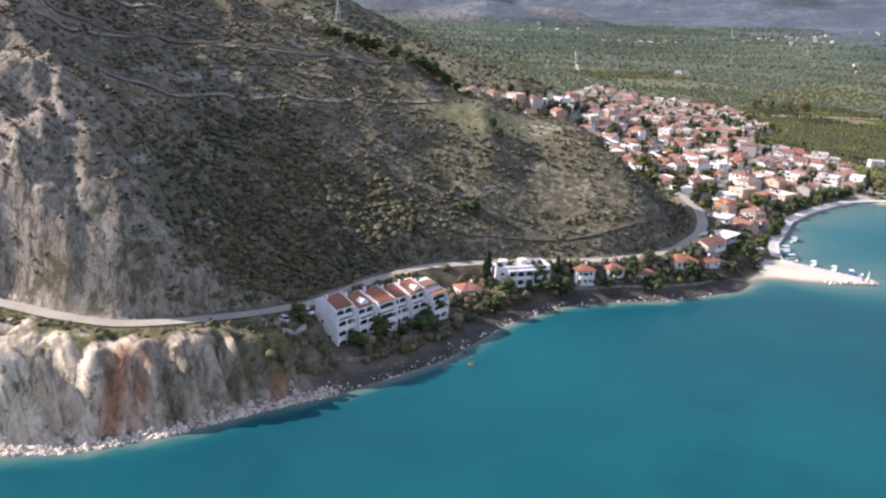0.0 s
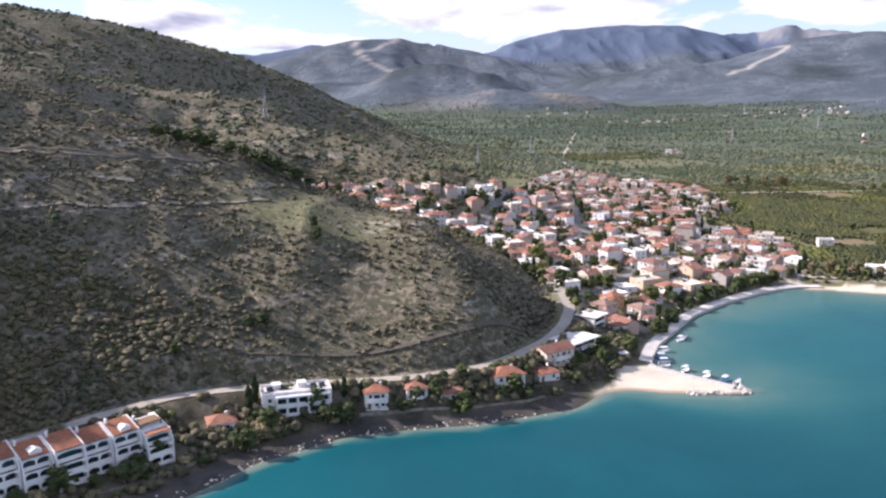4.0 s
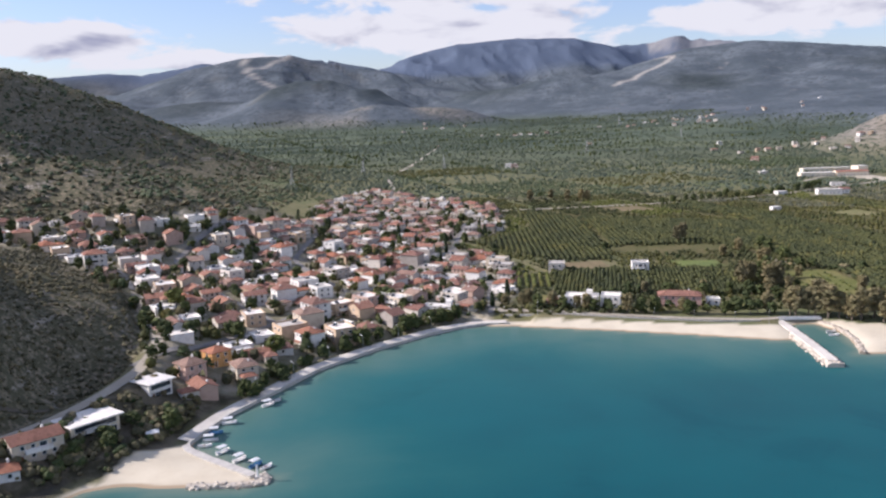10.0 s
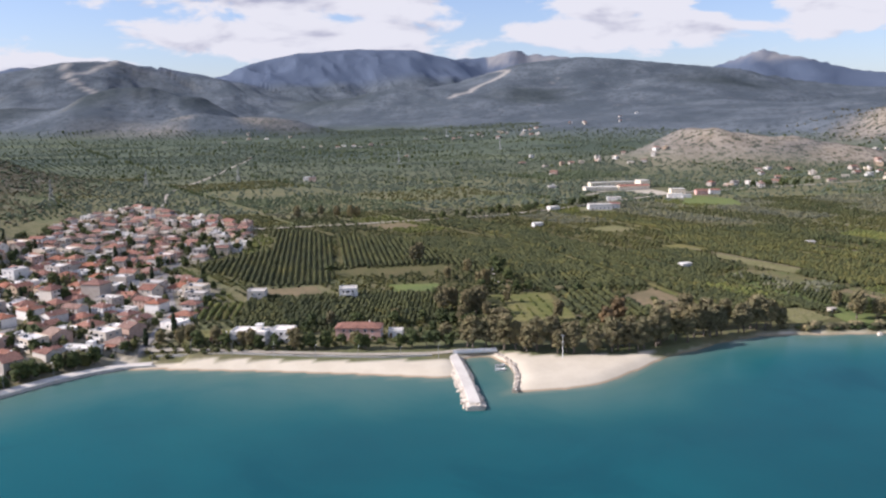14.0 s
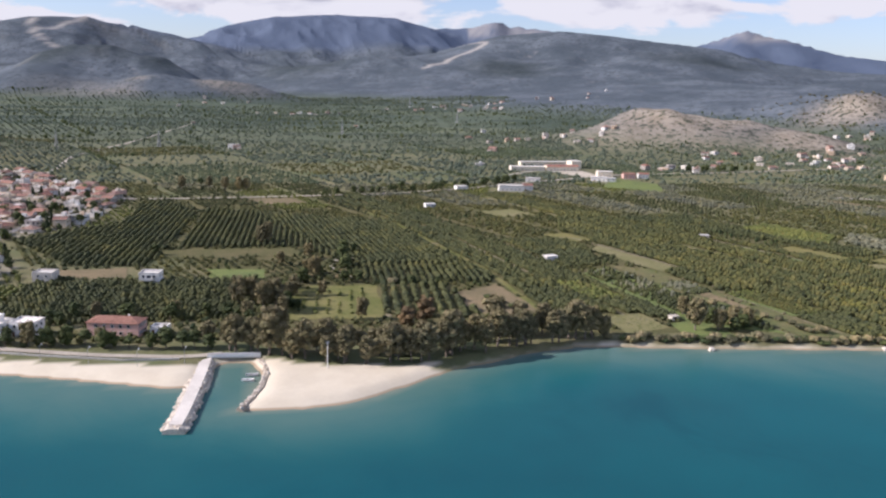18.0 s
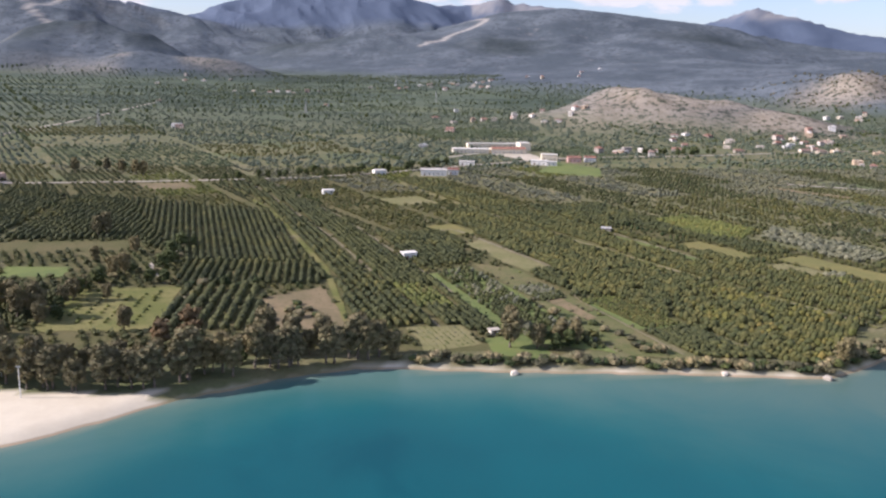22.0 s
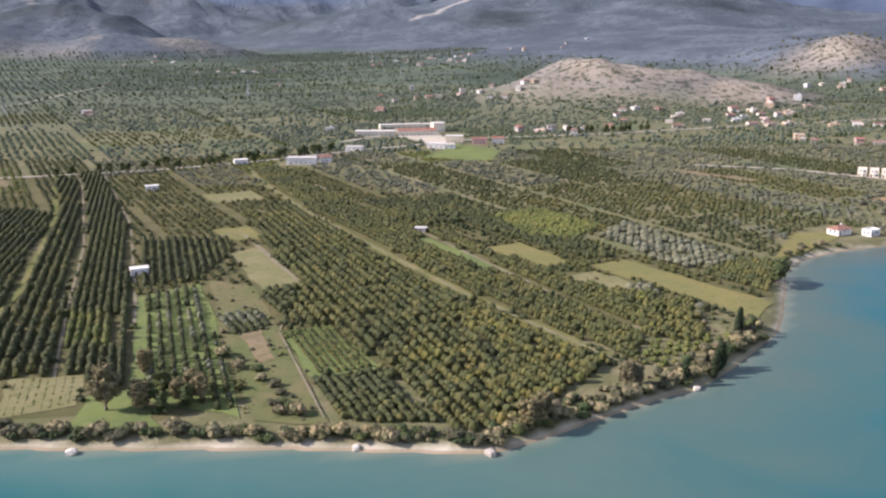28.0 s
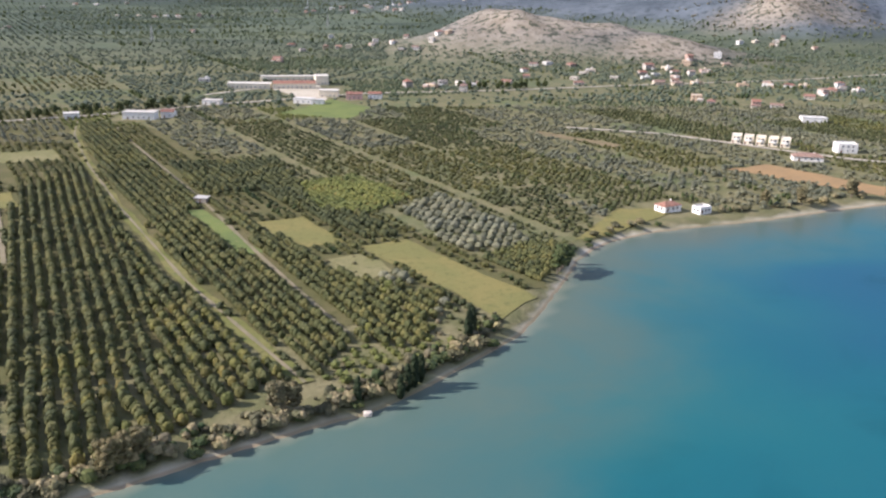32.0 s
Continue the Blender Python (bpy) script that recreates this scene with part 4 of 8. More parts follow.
class Mesh:
    """Collects boxes, roofs, tubes and free faces for one mesh."""

    def __init__(self):
        self.v, self.f, self.m = [], [], []

    def add(self, verts, faces, m=0):
        o = len(self.v)
        self.v += [tuple(p) for p in verts]
        self.f += [tuple(o + i for i in f) for f in faces]
        self.m += [m] * len(faces)
        return self

    def box(self, x0, y0, z0, x1, y1, z1, m=0, turn=0.0, about=(0, 0)):
        p = [(x0, y0, z0), (x1, y0, z0), (x1, y1, z0), (x0, y1, z0), (x0, y0, z1), (x1, y0, z1), (x1, y1, z1), (x0, y1, z1)]
        if turn:
            c, s = math.cos(turn), math.sin(turn)
            p = [(about[0] + (x - about[0]) * c - (y - about[1]) * s, about[1] + (x - about[0]) * s + (y - about[1]) * c, z) for x, y, z in p]
        return self.add(p, [(0, 3, 2, 1), (4, 5, 6, 7), (0, 1, 5, 4), (1, 2, 6, 5), (2, 3, 7, 6), (3, 0, 4, 7)], m)

    def hip(self, w, d, z, rise, eave=0.45, thick=0.16, ridge=None, x=0.0, y=0.0, m=0):
        """A hipped roof with a closed eave board; ridge: its length."""
        a, b = w / 2 + eave, d / 2 + eave
        r = max(0.02, (max(a, b) - min(a, b)) if ridge is None else ridge / 2)
        top = [(x - r, y, z + rise), (x + r, y, z + rise)] if a >= b else [(x, y - r, z + rise), (x, y + r, z + rise)]
        low = [(x - a, y - b, z), (x + a, y - b, z), (x + a, y + b, z), (x - a, y + b, z)]
        base = [(px, py, z - thick) for px, py, _ in low]
        sides = [(0, 1, 9, 8), (1, 2, 9), (2, 3, 8, 9), (3, 0, 8)] if a >= b else [(0, 1, 8), (1, 2, 9, 8), (2, 3, 9), (3, 0, 8, 9)]
        return self.add(low + base + top, sides + [(4, 7, 6, 5), (4, 5, 1, 0), (5, 6, 2, 1), (6, 7, 3, 2), (7, 4, 0, 3)], m)

    def gable(self, w, d, z, rise, eave=0.4, thick=0.16, x=0.0, y=0.0, m=0, along="x"):
        a, b = w / 2 + eave, d / 2 + eave
        p = [(-a, -b, 0), (a, -b, 0), (a, b, 0), (-a, b, 0), (-a, 0, rise), (a, 0, rise)]
        if along == "y":
            a, b = d / 2 + eave, w / 2 + eave
            p = [(b_, -a_, c_) for a_, b_, c_ in [(-a, -b, 0), (a, -b, 0), (a, b, 0), (-a, b, 0), (-a, 0, rise), (a, 0, rise)]]
        up = [(x + q[0], y + q[1], z + q[2]) for q in p]
        lo = [(x + q[0], y + q[1], z + q[2] - thick) for q in p]
        return self.add(up + lo, [(0, 1, 5, 4), (2, 3, 4, 5), (6, 10, 11, 7), (8, 11, 10, 9), (0, 6, 7, 1), (2, 8, 9, 3), (1, 7, 11, 5), (5, 11, 8, 2), (3, 9, 10, 4), (4, 10, 6, 0)], m)

    def tube(self, a, b, r0, r1, n=6, m=0):
        a, b = Vector(a), Vector(b)
        q = (b - a).to_track_quat("Z", "Y")
        ring = [q @ Vector((math.cos(k * math.tau / n), math.sin(k * math.tau / n), 0)) for k in range(n)]
        p = [a + r * r0 for r in ring] + [b + r * r1 for r in ring]
        return self.add(p, [(k, (k + 1) % n, n + (k + 1) % n, n + k) for k in range(n)] + [tuple(range(n - 1, -1, -1)), tuple(range(n, 2 * n))], m)

    def data(self, name, *mats, smooth=False):
        me = bpy.data.meshes.new(name)
        me.from_pydata(self.v, [], self.f)
        for m in mats:
            me.materials.append(m)
        me.polygons.foreach_set("material_index", self.m)
        me.polygons.foreach_set("use_smooth", [smooth] * len(self.f))
        me.update()
        return me


def part(name, me, parent, m=None, label=""):
    """Links a mesh as one part under a thing or under a part."""
    ob = new(name, me)
    ob.parent = parent
    if m is not None:
        ob.matrix_basis = m
    return tagged(ob, label)


def ground_z(x, y):
    return float(height(np.array([float(x)]), np.array([float(y)]))[0])


def ico(sub):
    g = (1 + 5**0.5) / 2
    v = [(-1, g, 0), (1, g, 0), (-1, -g, 0), (1, -g, 0), (0, -1, g), (0, 1, g), (0, -1, -g), (0, 1, -g), (g, 0, -1), (g, 0, 1), (-g, 0, -1), (-g, 0, 1)]
    f = [(0, 11, 5), (0, 5, 1), (0, 1, 7), (0, 7, 10), (0, 10, 11), (1, 5, 9), (5, 11, 4), (11, 10, 2), (10, 7, 6), (7, 1, 8), (3, 9, 4), (3, 4, 2), (3, 2, 6), (3, 6, 8), (3, 8, 9), (4, 9, 5), (2, 4, 11), (6, 2, 10), (8, 6, 7), (9, 8, 1)]
    v = [np.array(p) / np.linalg.norm(p) for p in v]
    for _ in range(sub):
        seen, out_ = {}, []
        for a, b, c in f:
            mids = []
            for i, j in ((a, b), (b, c), (c, a)):
                key = (min(i, j), max(i, j))
                if key not in seen:
                    q = v[i] + v[j]
                    v.append(q / np.linalg.norm(q))
                    seen[key] = len(v) - 1
                mids.append(seen[key])
            x, y, z = mids
            out_ += [(a, x, z), (b, y, x), (c, z, y), (x, y, z)]
        f = out_
    return np.array(v), np.array(f)


def clump(rng, sub=1, lump=0.3, leaves=0, leaf=0.3, squash=0.9, open_foot=False):
    """A crown of radius 1 on the ground: an uneven body with loose sprays of leaves round it."""
    v, f = ico(sub)
    v = v * (1 + lump * (rng.random(len(v)) - 0.55))[:, None]
    v[:, 2] = v[:, 2] * squash + squash * 0.85
    if open_foot:
        f = f[v[f][:, :, 2].mean(1) > squash * 0.38]
    if leaves:
        d = rng.normal(size=(leaves, 3))
        d[:, 2] = np.abs(d[:, 2]) * 0.9 - 0.25
        d /= np.linalg.norm(d, axis=1)[:, None]
        at_ = d * (0.82 + 0.34 * rng.random((leaves, 1)))
        at_[:, 2] = at_[:, 2] * squash + squash * 0.85
        tri = at_[:, None, :] + rng.normal(size=(leaves, 3, 3)) * leaf
        o = len(v)
        v = np.concatenate([v, tri.reshape(-1, 3)])
        f = np.concatenate([f, o + np.arange(leaves * 3).reshape(-1, 3)])
    return v, f


def scatter(name, forms, x, y, size, mats, label, category, group="", tall=1.0, picks=None, z=None, sink=0.1, seed=5):
    """Plants many alike in one mesh: forms at the places x, y, each turned and sized its own way."""
    rng = np.random.default_rng(seed)
    n = len(x)
    if n == 0:
        return None
    z = height(x, y) if z is None else z
    which = rng.integers(0, len(forms), n)
    vs, fs, ms, o = [], [], [], 0
    for k, (v, f) in enumerate(forms):
        i = np.where(which == k)[0]
        if not len(i):
            continue
        a = rng.random(len(i)) * math.tau
        c, s = np.cos(a)[:, None], np.sin(a)[:, None]
        r = (size[i] if isinstance(size, np.ndarray) else np.full(len(i), size))[:, None] * (0.85 + 0.3 * rng.random((len(i), 1)))
        hgt = r * tall * (0.85 + 0.3 * rng.random((len(i), 1)))
        px = x[i, None] + r * (v[None, :, 0] * c - v[None, :, 1] * s)
        py = y[i, None] + r * (v[None, :, 0] * s + v[None, :, 1] * c)
        pz = z[i, None] + hgt * v[None, :, 2] - sink * hgt
        vs.append(np.stack([px, py, pz], 2).reshape(-1, 3))
        fs.append((f[None] + (np.arange(len(i)) * len(v))[:, None, None] + o).reshape(-1, 3))
        if picks is not None:
            ms.append(np.repeat(picks[i], len(f)))
        o += len(i) * len(v)
    me = mesh_np(name, np.concatenate(vs), np.concatenate(fs), mats, False, np.concatenate(ms) if picks is not None else None)
    return tagged(new(name, me), label, category, group, "stuff")


def strip(name, line, wide, mat, label, lift=0.18, category="road", step=4.0, edge=0.0, kind="structure"):
    """A band laid over the ground along a line."""
    pts = [np.array(line[0], float)]
    for p, q in zip(line, line[1:]):
        p, q = np.array(p, float), np.array(q, float)
        n = max(1, int(np.hypot(*(q - p)) / step))
        pts += [p + (q - p) * k / n for k in range(1, n + 1)]
    pts = np.array(pts)
    for _ in range(3):
        pts[1:-1] = (pts[:-2] + 2 * pts[1:-1] + pts[2:]) / 4
    d = np.gradient(pts, axis=0)
    d /= np.linalg.norm(d, axis=1)[:, None] + 1e-9
    side = np.stack([-d[:, 1], d[:, 0]], 1)
    w = wide / 2 * (1 + edge * rough(pts[:, 0], pts[:, 1], 9, 2, 77))
    cols = np.linspace(-1, 1, 5)
    grid = pts[:, None, :] + side[:, None, :] * (w[:, None] * cols[None, :])[:, :, None]
    z = height(grid[..., 0].ravel(), grid[..., 1].ravel()).reshape(grid.shape[:2])
    z = np.maximum(z, z[:, 2:3] * 0.5 + z * 0.5) + lift
    v = np.concatenate([grid, z[..., None]], 2).reshape(-1, 3)
    n, m = grid.shape[:2]
    i = (np.arange(n - 1)[:, None] * m + np.arange(m - 1)[None]).ravel()
    me = mesh_np(name, v, np.stack([i, i + 1, i + m + 1, i + m], 1)[:, ::-1], [mat])
    return tagged(new(name, me), label, category, kind=kind)


def quad_sheet(name, corners, mat, label, lift=0.22, category="field", step=5.0):
    """A plot of land between four corners, laid over the ground."""
    a, b, c, d = [np.array(p, float) for p in corners]
    nu = max(3, int(max(np.hypot(*(b - a)), np.hypot(*(c - d))) / step))
    nv = max(3, int(max(np.hypot(*(d - a)), np.hypot(*(c - b))) / step))
    u, v = np.meshgrid(np.linspace(0, 1, nu), np.linspace(0, 1, nv))
    wob = 1.5 * np.stack([rough(u * 9 + a[0], v * 9 + a[1], 2.0, 2, 5), rough(u * 9 + a[0], v * 9 + a[1], 2.0, 2, 9)], -1)
    p = a * ((1 - u) * (1 - v))[..., None] + b * (u * (1 - v))[..., None] + c * (u * v)[..., None] + d * ((1 - u) * v)[..., None] + wob
    z = height(p[..., 0].ravel(), p[..., 1].ravel()) + lift
    i = (np.arange(nv - 1)[:, None] * nu + np.arange(nu - 1)[None]).ravel()
    f = np.stack([i, i + 1, i + nu + 1, i + nu], 1)
    cr = np.cross(np.append(b - a, 0), np.append(d - a, 0))[2]
    me = mesh_np(name, np.concatenate([p.reshape(-1, 2), z[:, None]], 1), f if cr > 0 else f[:, ::-1], [mat])
    return tagged(new(name, me), label, category, kind="structure")

# ---- roads, tracks and plots ----
strip("road", COAST_ROAD[2:], 4.6, ROAD, "pale dusty coast road cut into the hillside", 0.3, step=3)
strip("track", [(p[0] - 4, p[1] + 11) for p in COAST_ROAD[11:17]], 1.4, HILLTRACK, "disused track bench above the coast road", 0.3, step=3)
LONG_TRACK = [(705, 482), (690, 515), (669, 562), (632, 663), (599, 763), (575, 850), (566, 905)]
SIDE_TRACK = [(718, 512), (696, 577), (663, 681), (625, 788), (588, 900)]
WHITE_TRACK = [(550, 545), (544, 580), (518, 710), (492, 800), (466, 889)]
ROW_TRACK = [(536, 499), (524, 560), (506, 662), (484, 755), (463, 840), (447, 889)]
WEST_TRACK = [(503, 502), (499, 591), (475, 734), (450, 825), (435, 879)]
PLAIN_ROAD = [(230, 850), (301, 859), (369, 868), (432, 879), (500, 895), (566, 925), (660, 985), (780, 1050), (900, 1068), (1050, 1110), (1260, 1160), (1500, 1250)]
strip("track", LONG_TRACK, 5.0, GRASS, "grassy farm track between orange rows", 0.3, "track", edge=0.3)
strip("track", LONG_TRACK, 1.1, TRACK, "worn earth wheel track on the grass", 0.42, "track", edge=0.5)
strip("track", SIDE_TRACK, 1.5, TRACK, "narrow earth track between orchards", 0.3, "track", edge=0.3)
strip("track", WHITE_TRACK, 1.3, TRACK, "pale stony farm track", 0.34, "track", edge=0.2)
strip("track", ROW_TRACK, 1.1, TRACK, "thin earth track between tree rows", 0.3, "track", edge=0.3)
strip("track", WEST_TRACK, 2.6, GRASS, "grassy track beside dark tree rows", 0.3, "track", edge=0.3)
strip("track", [(430, 640), (426, 625), (420, 606), (421, 593), (428, 580)], 2.4, ROAD, "pale winding footpath through the orchard", 0.3, "track")
strip("track", [(442, 563), (436, 504)], 1.8, TRACK, "pale path beside the rough meadow", 0.3, "track", edge=0.3)
strip("track", [(612, 580), (599, 532), (613, 460)], 0.6, TRACK, "sandy path along the vegetable plot", 0.5, "track", edge=0.4)
strip("track", [(470, 660), (512, 668), (560, 672), (577, 681), (606, 588)], 2.2, TRACK, "pale track round the meadow", 0.4, "track", edge=0.3)
strip("road", PLAIN_ROAD, 5.0, ROAD, "pale country road across the plain", 0.4)
strip("road", [(190, 1000), (185, 1100), (175, 1210), (210, 1500), (260, 1900)], 5.0, ROAD, "pale road out of the town", 0.4)
strip("road", [(640, 1040), (700, 1100), (745, 1150)], 5.0, ROAD, "pale road past the works", 0.4)
strip("road", [(900, 860), (960, 830), (1010, 768), (1040, 735), (1100, 700), (1300, 660)], 5.0, ROAD, "pale road to the seaside houses", 0.4)
strip("road", [(246, 492), (262, 489), (298, 478), (331, 468), (362, 463), (372, 466)], 3.6, ROAD, "dusty beach road behind the sand", 0.3)
STREETS = [[(113, 395), (128, 430), (150, 470), (180, 520), (215, 590), (235, 660)], [(84, 492), (60, 540), (20, 572), (-30, 592)], [(150, 470), (110, 520), (80, 570), (95, 640), (130, 740), (160, 860), (190, 1000)],
           [(180, 520), (140, 600), (150, 720), (220, 800), (270, 840)], [(245, 490), (250, 560), (235, 660), (250, 780)], [(160, 860), (290, 862)]]
for line in STREETS:
    strip("street", line, 3.2, STREET, "worn asphalt street between the houses", 0.25, "street")
HILL_TRACK = [(-190, 290), (-150, 310), (-112, 332), (-85, 361), (-64, 374), (-48, 386), (-34, 396), (-20, 398)]
for line in ([(-150, 296), (-135, 312), (-116, 330), (-88, 354), (-59, 377), (-29, 398)], [(-124, 282), (-107, 296), (-84, 320), (-45, 345), (-24, 365), (0, 382)], [(-80, 340), (-65, 356), (-50, 362)], [(-160, 330), (-120, 352), (-90, 378), (-60, 396)]):
    strip("terrace_edge", line, 1.5, LEDGE, "pale stony ledge running across the hillside", 0.35, "ledge", edge=0.9)
strip("track", HILL_TRACK, 1.3, HILLTRACK, "dull bulldozed track across the hill", 0.5, "track", edge=0.3)
# the promenade along the bay: a low wall in the water, paving on top
QUAY_LINE = [(143, 350), (146, 361), (150, 373.5), (159, 390.5), (174, 419.5), (194, 443.5), (216, 464), (229, 473), (240, 477.5), (252, 477)]
strip("promenade", [(p[0] - 1.6, p[1] + 2.0) for p in QUAY_LINE], 4.6, QUAY, "pale paved promenade along the bay", 0.42, "promenade", step=3)

PLOTS = []


def plot(mat, label, *corners, lift=0.22):
    quad_sheet("field", corners, mat, label, lift)
    PLOTS.append(list(corners))


plot(DRYGRASS, "mown dry meadow between orange groves", (690, 632), (710, 640), (724, 602), (706, 596))
plot(PALEPLOT, "pale rough grass plot", (713, 580), (729, 586), (739, 566), (726, 555))
plot(DRYGRASS, "long golden meadow running to the shore", (730, 594), (749, 602), (780, 535), (765, 517))
plot(LUSH, "bright green strip between orange rows", (660, 655), (667, 657), (693, 592), (687, 588))
plot(ORANGESOIL, "ploughed orange field by the sea", (945, 716), (976, 727), (1009, 667), (994, 648))
plot(SOIL, "bare brown strip among olive trees", (874, 847), (914, 793), (906, 782), (870, 836))
plot(PALEPLOT, "yellow-green meadow with a fenced edge", (574, 640), (588, 652), (606, 584), (592, 577))
plot(LUSH, "green vegetable plot with planted rows", (599, 529), (618, 534), (631, 491), (609, 488))
plot(LUSH, "green plot with rows of young trees", (545, 577), (567, 592), (593, 464), (560, 482))
plot(ROUGHSTRIP, "rough weedy strip with scattered bushes", (568, 598), (590, 583), (614, 457), (595, 461))
plot(SOIL, "patch of bare red earth", (586, 531), (593, 532), (599, 505), (594, 502), lift=0.32)
plot(PALEPLOT, "small pale plot with stubble rows", (524, 500), (544, 501), (547, 478), (527, 471))
plot(LUSH, "lawn by the shore", (548, 484), (562, 486), (572, 462), (549, 462))
plot(SOIL, "bare brown field with scrub", (470, 541), (496, 560), (503, 503), (478, 499))
plot(SOIL, "brown ploughed field behind the houses", (286, 603), (320, 607), (323, 583), (292, 584))
plot(GROVE, "netted seedbeds in long strips", (329, 653), (404, 657), (403, 634), (336, 631))
plot(LUSH, "bright green lawn among groves", (358, 603), (387, 601), (387, 582), (361, 583))
plot(GRASS, "olive-green rough meadow behind the trees", (397, 562), (440, 563), (434, 503), (393, 507))
plot(LUSH, "green field beside the works", (700, 930), (745, 1012), (772, 960), (752, 903))
plot(PALEYARD, "pale gravel yard of the works", (690, 1103), (740, 1108), (742, 1000), (722, 1004))
plot(DRYGRASS, "dry grass behind the eastern beach", (812, 592), (850, 640), (878, 634), (830, 600))
plot(PALEPLOT, "pale bare plot near the road", (545, 790), (575, 800), (585, 770), (556, 762))
plot(SOIL, "stony yard beside the road", (372, 858), (408, 866), (420, 838), (392, 830))
plot(GRASS, "meadow behind the promenade", (262, 520), (300, 515), (305, 500), (268, 503))
plot(DRYGRASS, "pale field at the plain's edge", (560, 690), (580, 696), (590, 668), (572, 664))

# ---- groves ----
rng = np.random.default_rng(11)
NEAR_TREE = [clump(rng, 1, 0.3, 12, 0.22, 0.85, True) for _ in range(7)]
LOW_BUSH = [clump(rng, 0, 0.55, 3, 0.35, 0.75, True) for _ in range(7)]
MID_TREE = [clump(rng, 0, 0.45, 16, 0.36, 0.85) for _ in range(6)]
FAR_TREE = [clump(rng, 0, 0.5, 4, 0.35, 0.8) for _ in range(6)]
GROVES = []


def rows_in(poly, toward, gap, step, jitter=0.25, lost=0.04, seed=1):
    """Places in rows inside an outline: rows run along toward, gap metres apart."""
    r = np.random.default_rng(seed)
    p = np.array(poly, float)
    u = np.array(toward, float) / np.hypot(*toward)
    w = np.array([u[1], -u[0]])
    a, b = p @ u, p @ w
    s, g = np.meshgrid(np.arange(a.min(), a.max(), step), np.arange(b.min(), b.max(), gap))
    s = s + r.normal(size=s.shape) * jitter * 0.6
    g = g + r.normal(size=g.shape) * jitter * 0.5
    x, y = s.ravel() * u[0] + g.ravel() * w[0], s.ravel() * u[1] + g.ravel() * w[1]
    ok = inside(x, y, poly) & (r.random(len(x)) > lost)
    return x[ok], y[ok]


def grove(mats, label, category, poly, toward, gap, step, size, tall=1.0, forms=None, jitter=0.3, lost=0.05, over=False):
    GROVES.append(poly)
    x, y = rows_in(poly, toward, gap, step, jitter, lost, len(GROVES))
    for line, wide in ((LONG_TRACK, 3.4), (SIDE_TRACK, 2.3), (WHITE_TRACK, 2.5), (ROW_TRACK, 1.6), (WEST_TRACK, 2.2)):
        far_off = near_line(x, y, line)[0] > wide
        x, y = x[far_off], y[far_off]
    ok = shore_distance(x, y) > 5
    for q in () if over else GROVES[:-1]:
        ok &= ~inside(x, y, q)
    for q in () if over else PLOTS:
        ok &= ~inside(x, y, q)
    x, y = x[ok], y[ok]
    r = np.random.default_rng(len(GROVES) + 50)
    odd = np.clip(rough(x, y, 16, 2, len(GROVES) + 9) + 0.5 * r.normal(size=len(x)) + (0.2 if len(mats) > 1 else 0), -1, 3)
    picks = np.clip(np.floor(odd * 1.1), 0, len(mats) - 1).astype(int)
    scatter("orchard" if category == "orchard" else "olive_grove", forms or NEAR_TREE, x, y, size * (0.8 + 0.4 * r.random(len(x))), mats, label, category, "groves of the plain", tall, picks, seed=len(GROVES))


U = (-0.35, 0.937)
V = (-0.17, 0.985)
W = (-0.26, 0.966)
quad_sheet("field", [(562, 464), (790, 545), (600, 905), (420, 885)], GROVE, "grassy floor of the orange groves", 0.1, step=6)
quad_sheet("field", [(390, 474), (558, 472), (440, 885), (300, 850)], GROVE, "shaded floor of the western groves", 0.08, step=6)
grove([LIME, ORANGE], "block of yellow-green orange trees", "orchard", [(530, 525), (548, 521), (542, 556), (525, 558)], V, 2.9, 1.62, 1.04, 1.5, jitter=0.16)
grove([ORANGE_DARK, ORANGE], "dark rows of young trees beside a track", "orchard", [(505, 500), (534, 499), (524, 560), (506, 662), (463, 840), (437, 880), (475, 734)], V, 3.7, 2.07, 1.11, 1.6, jitter=0.16)
grove([ORANGE_DARK], "dense dark rows of tall orange trees", "orchard", [(536, 497), (559, 490), (549, 545), (543, 580), (518, 710), (466, 886), (449, 889), (463, 840), (507, 662)], V, 2.9, 1.62, 1.04, 1.6, jitter=0.16)
grove([ORANGE_DARK, ORANGE], "dark green orchard in straight rows", "orchard", [(433, 611), (494, 604), (474, 741), (380, 790)], (-0.1, 1), 3.4, 1.9, 1.05, 1.5, jitter=0.16)
grove([ORANGE_DARK, ORANGE], "dark orchard beside the pale meadow", "orchard", [(528, 672), (572, 672), (575, 640), (566, 598), (545, 590)], V, 3.4, 1.9, 1.05, 1.5, jitter=0.16)
grove([ORANGE_DARK, OLIVE], "small dark grove in the rough strip", "orchard", [(577, 549), (592, 553), (596, 533), (583, 527)], U, 3.0, 1.68, 1.02, 1.2, jitter=0.16, over=True)
grove([ORANGE_DARK, ORANGE], "close-set dark orange trees by the beach", "orchard", [(610, 487), (629, 490), (643, 453), (616, 458)], W, 2.6, 1.46, 1.04, 1.2, jitter=0.16)
grove([ORANGE, ORANGE_GOLD], "orange trees with golden tinges near the point", "orchard", [(640, 470), (650, 446), (662, 448), (664, 500), (640, 520)], W, 4.0, 2.24, 1.32, 1.5, jitter=0.16)
grove([ORANGE, ORANGE_DARK], "broad orange grove in long straight rows", "orchard", [(611, 487), (630, 491), (645, 448), (662, 448), (668, 500), (655, 560), (634, 640), (599, 763), (578, 700), (607, 588), (600, 532)], W, 4.0, 2.24, 1.24, 1.5, jitter=0.16)
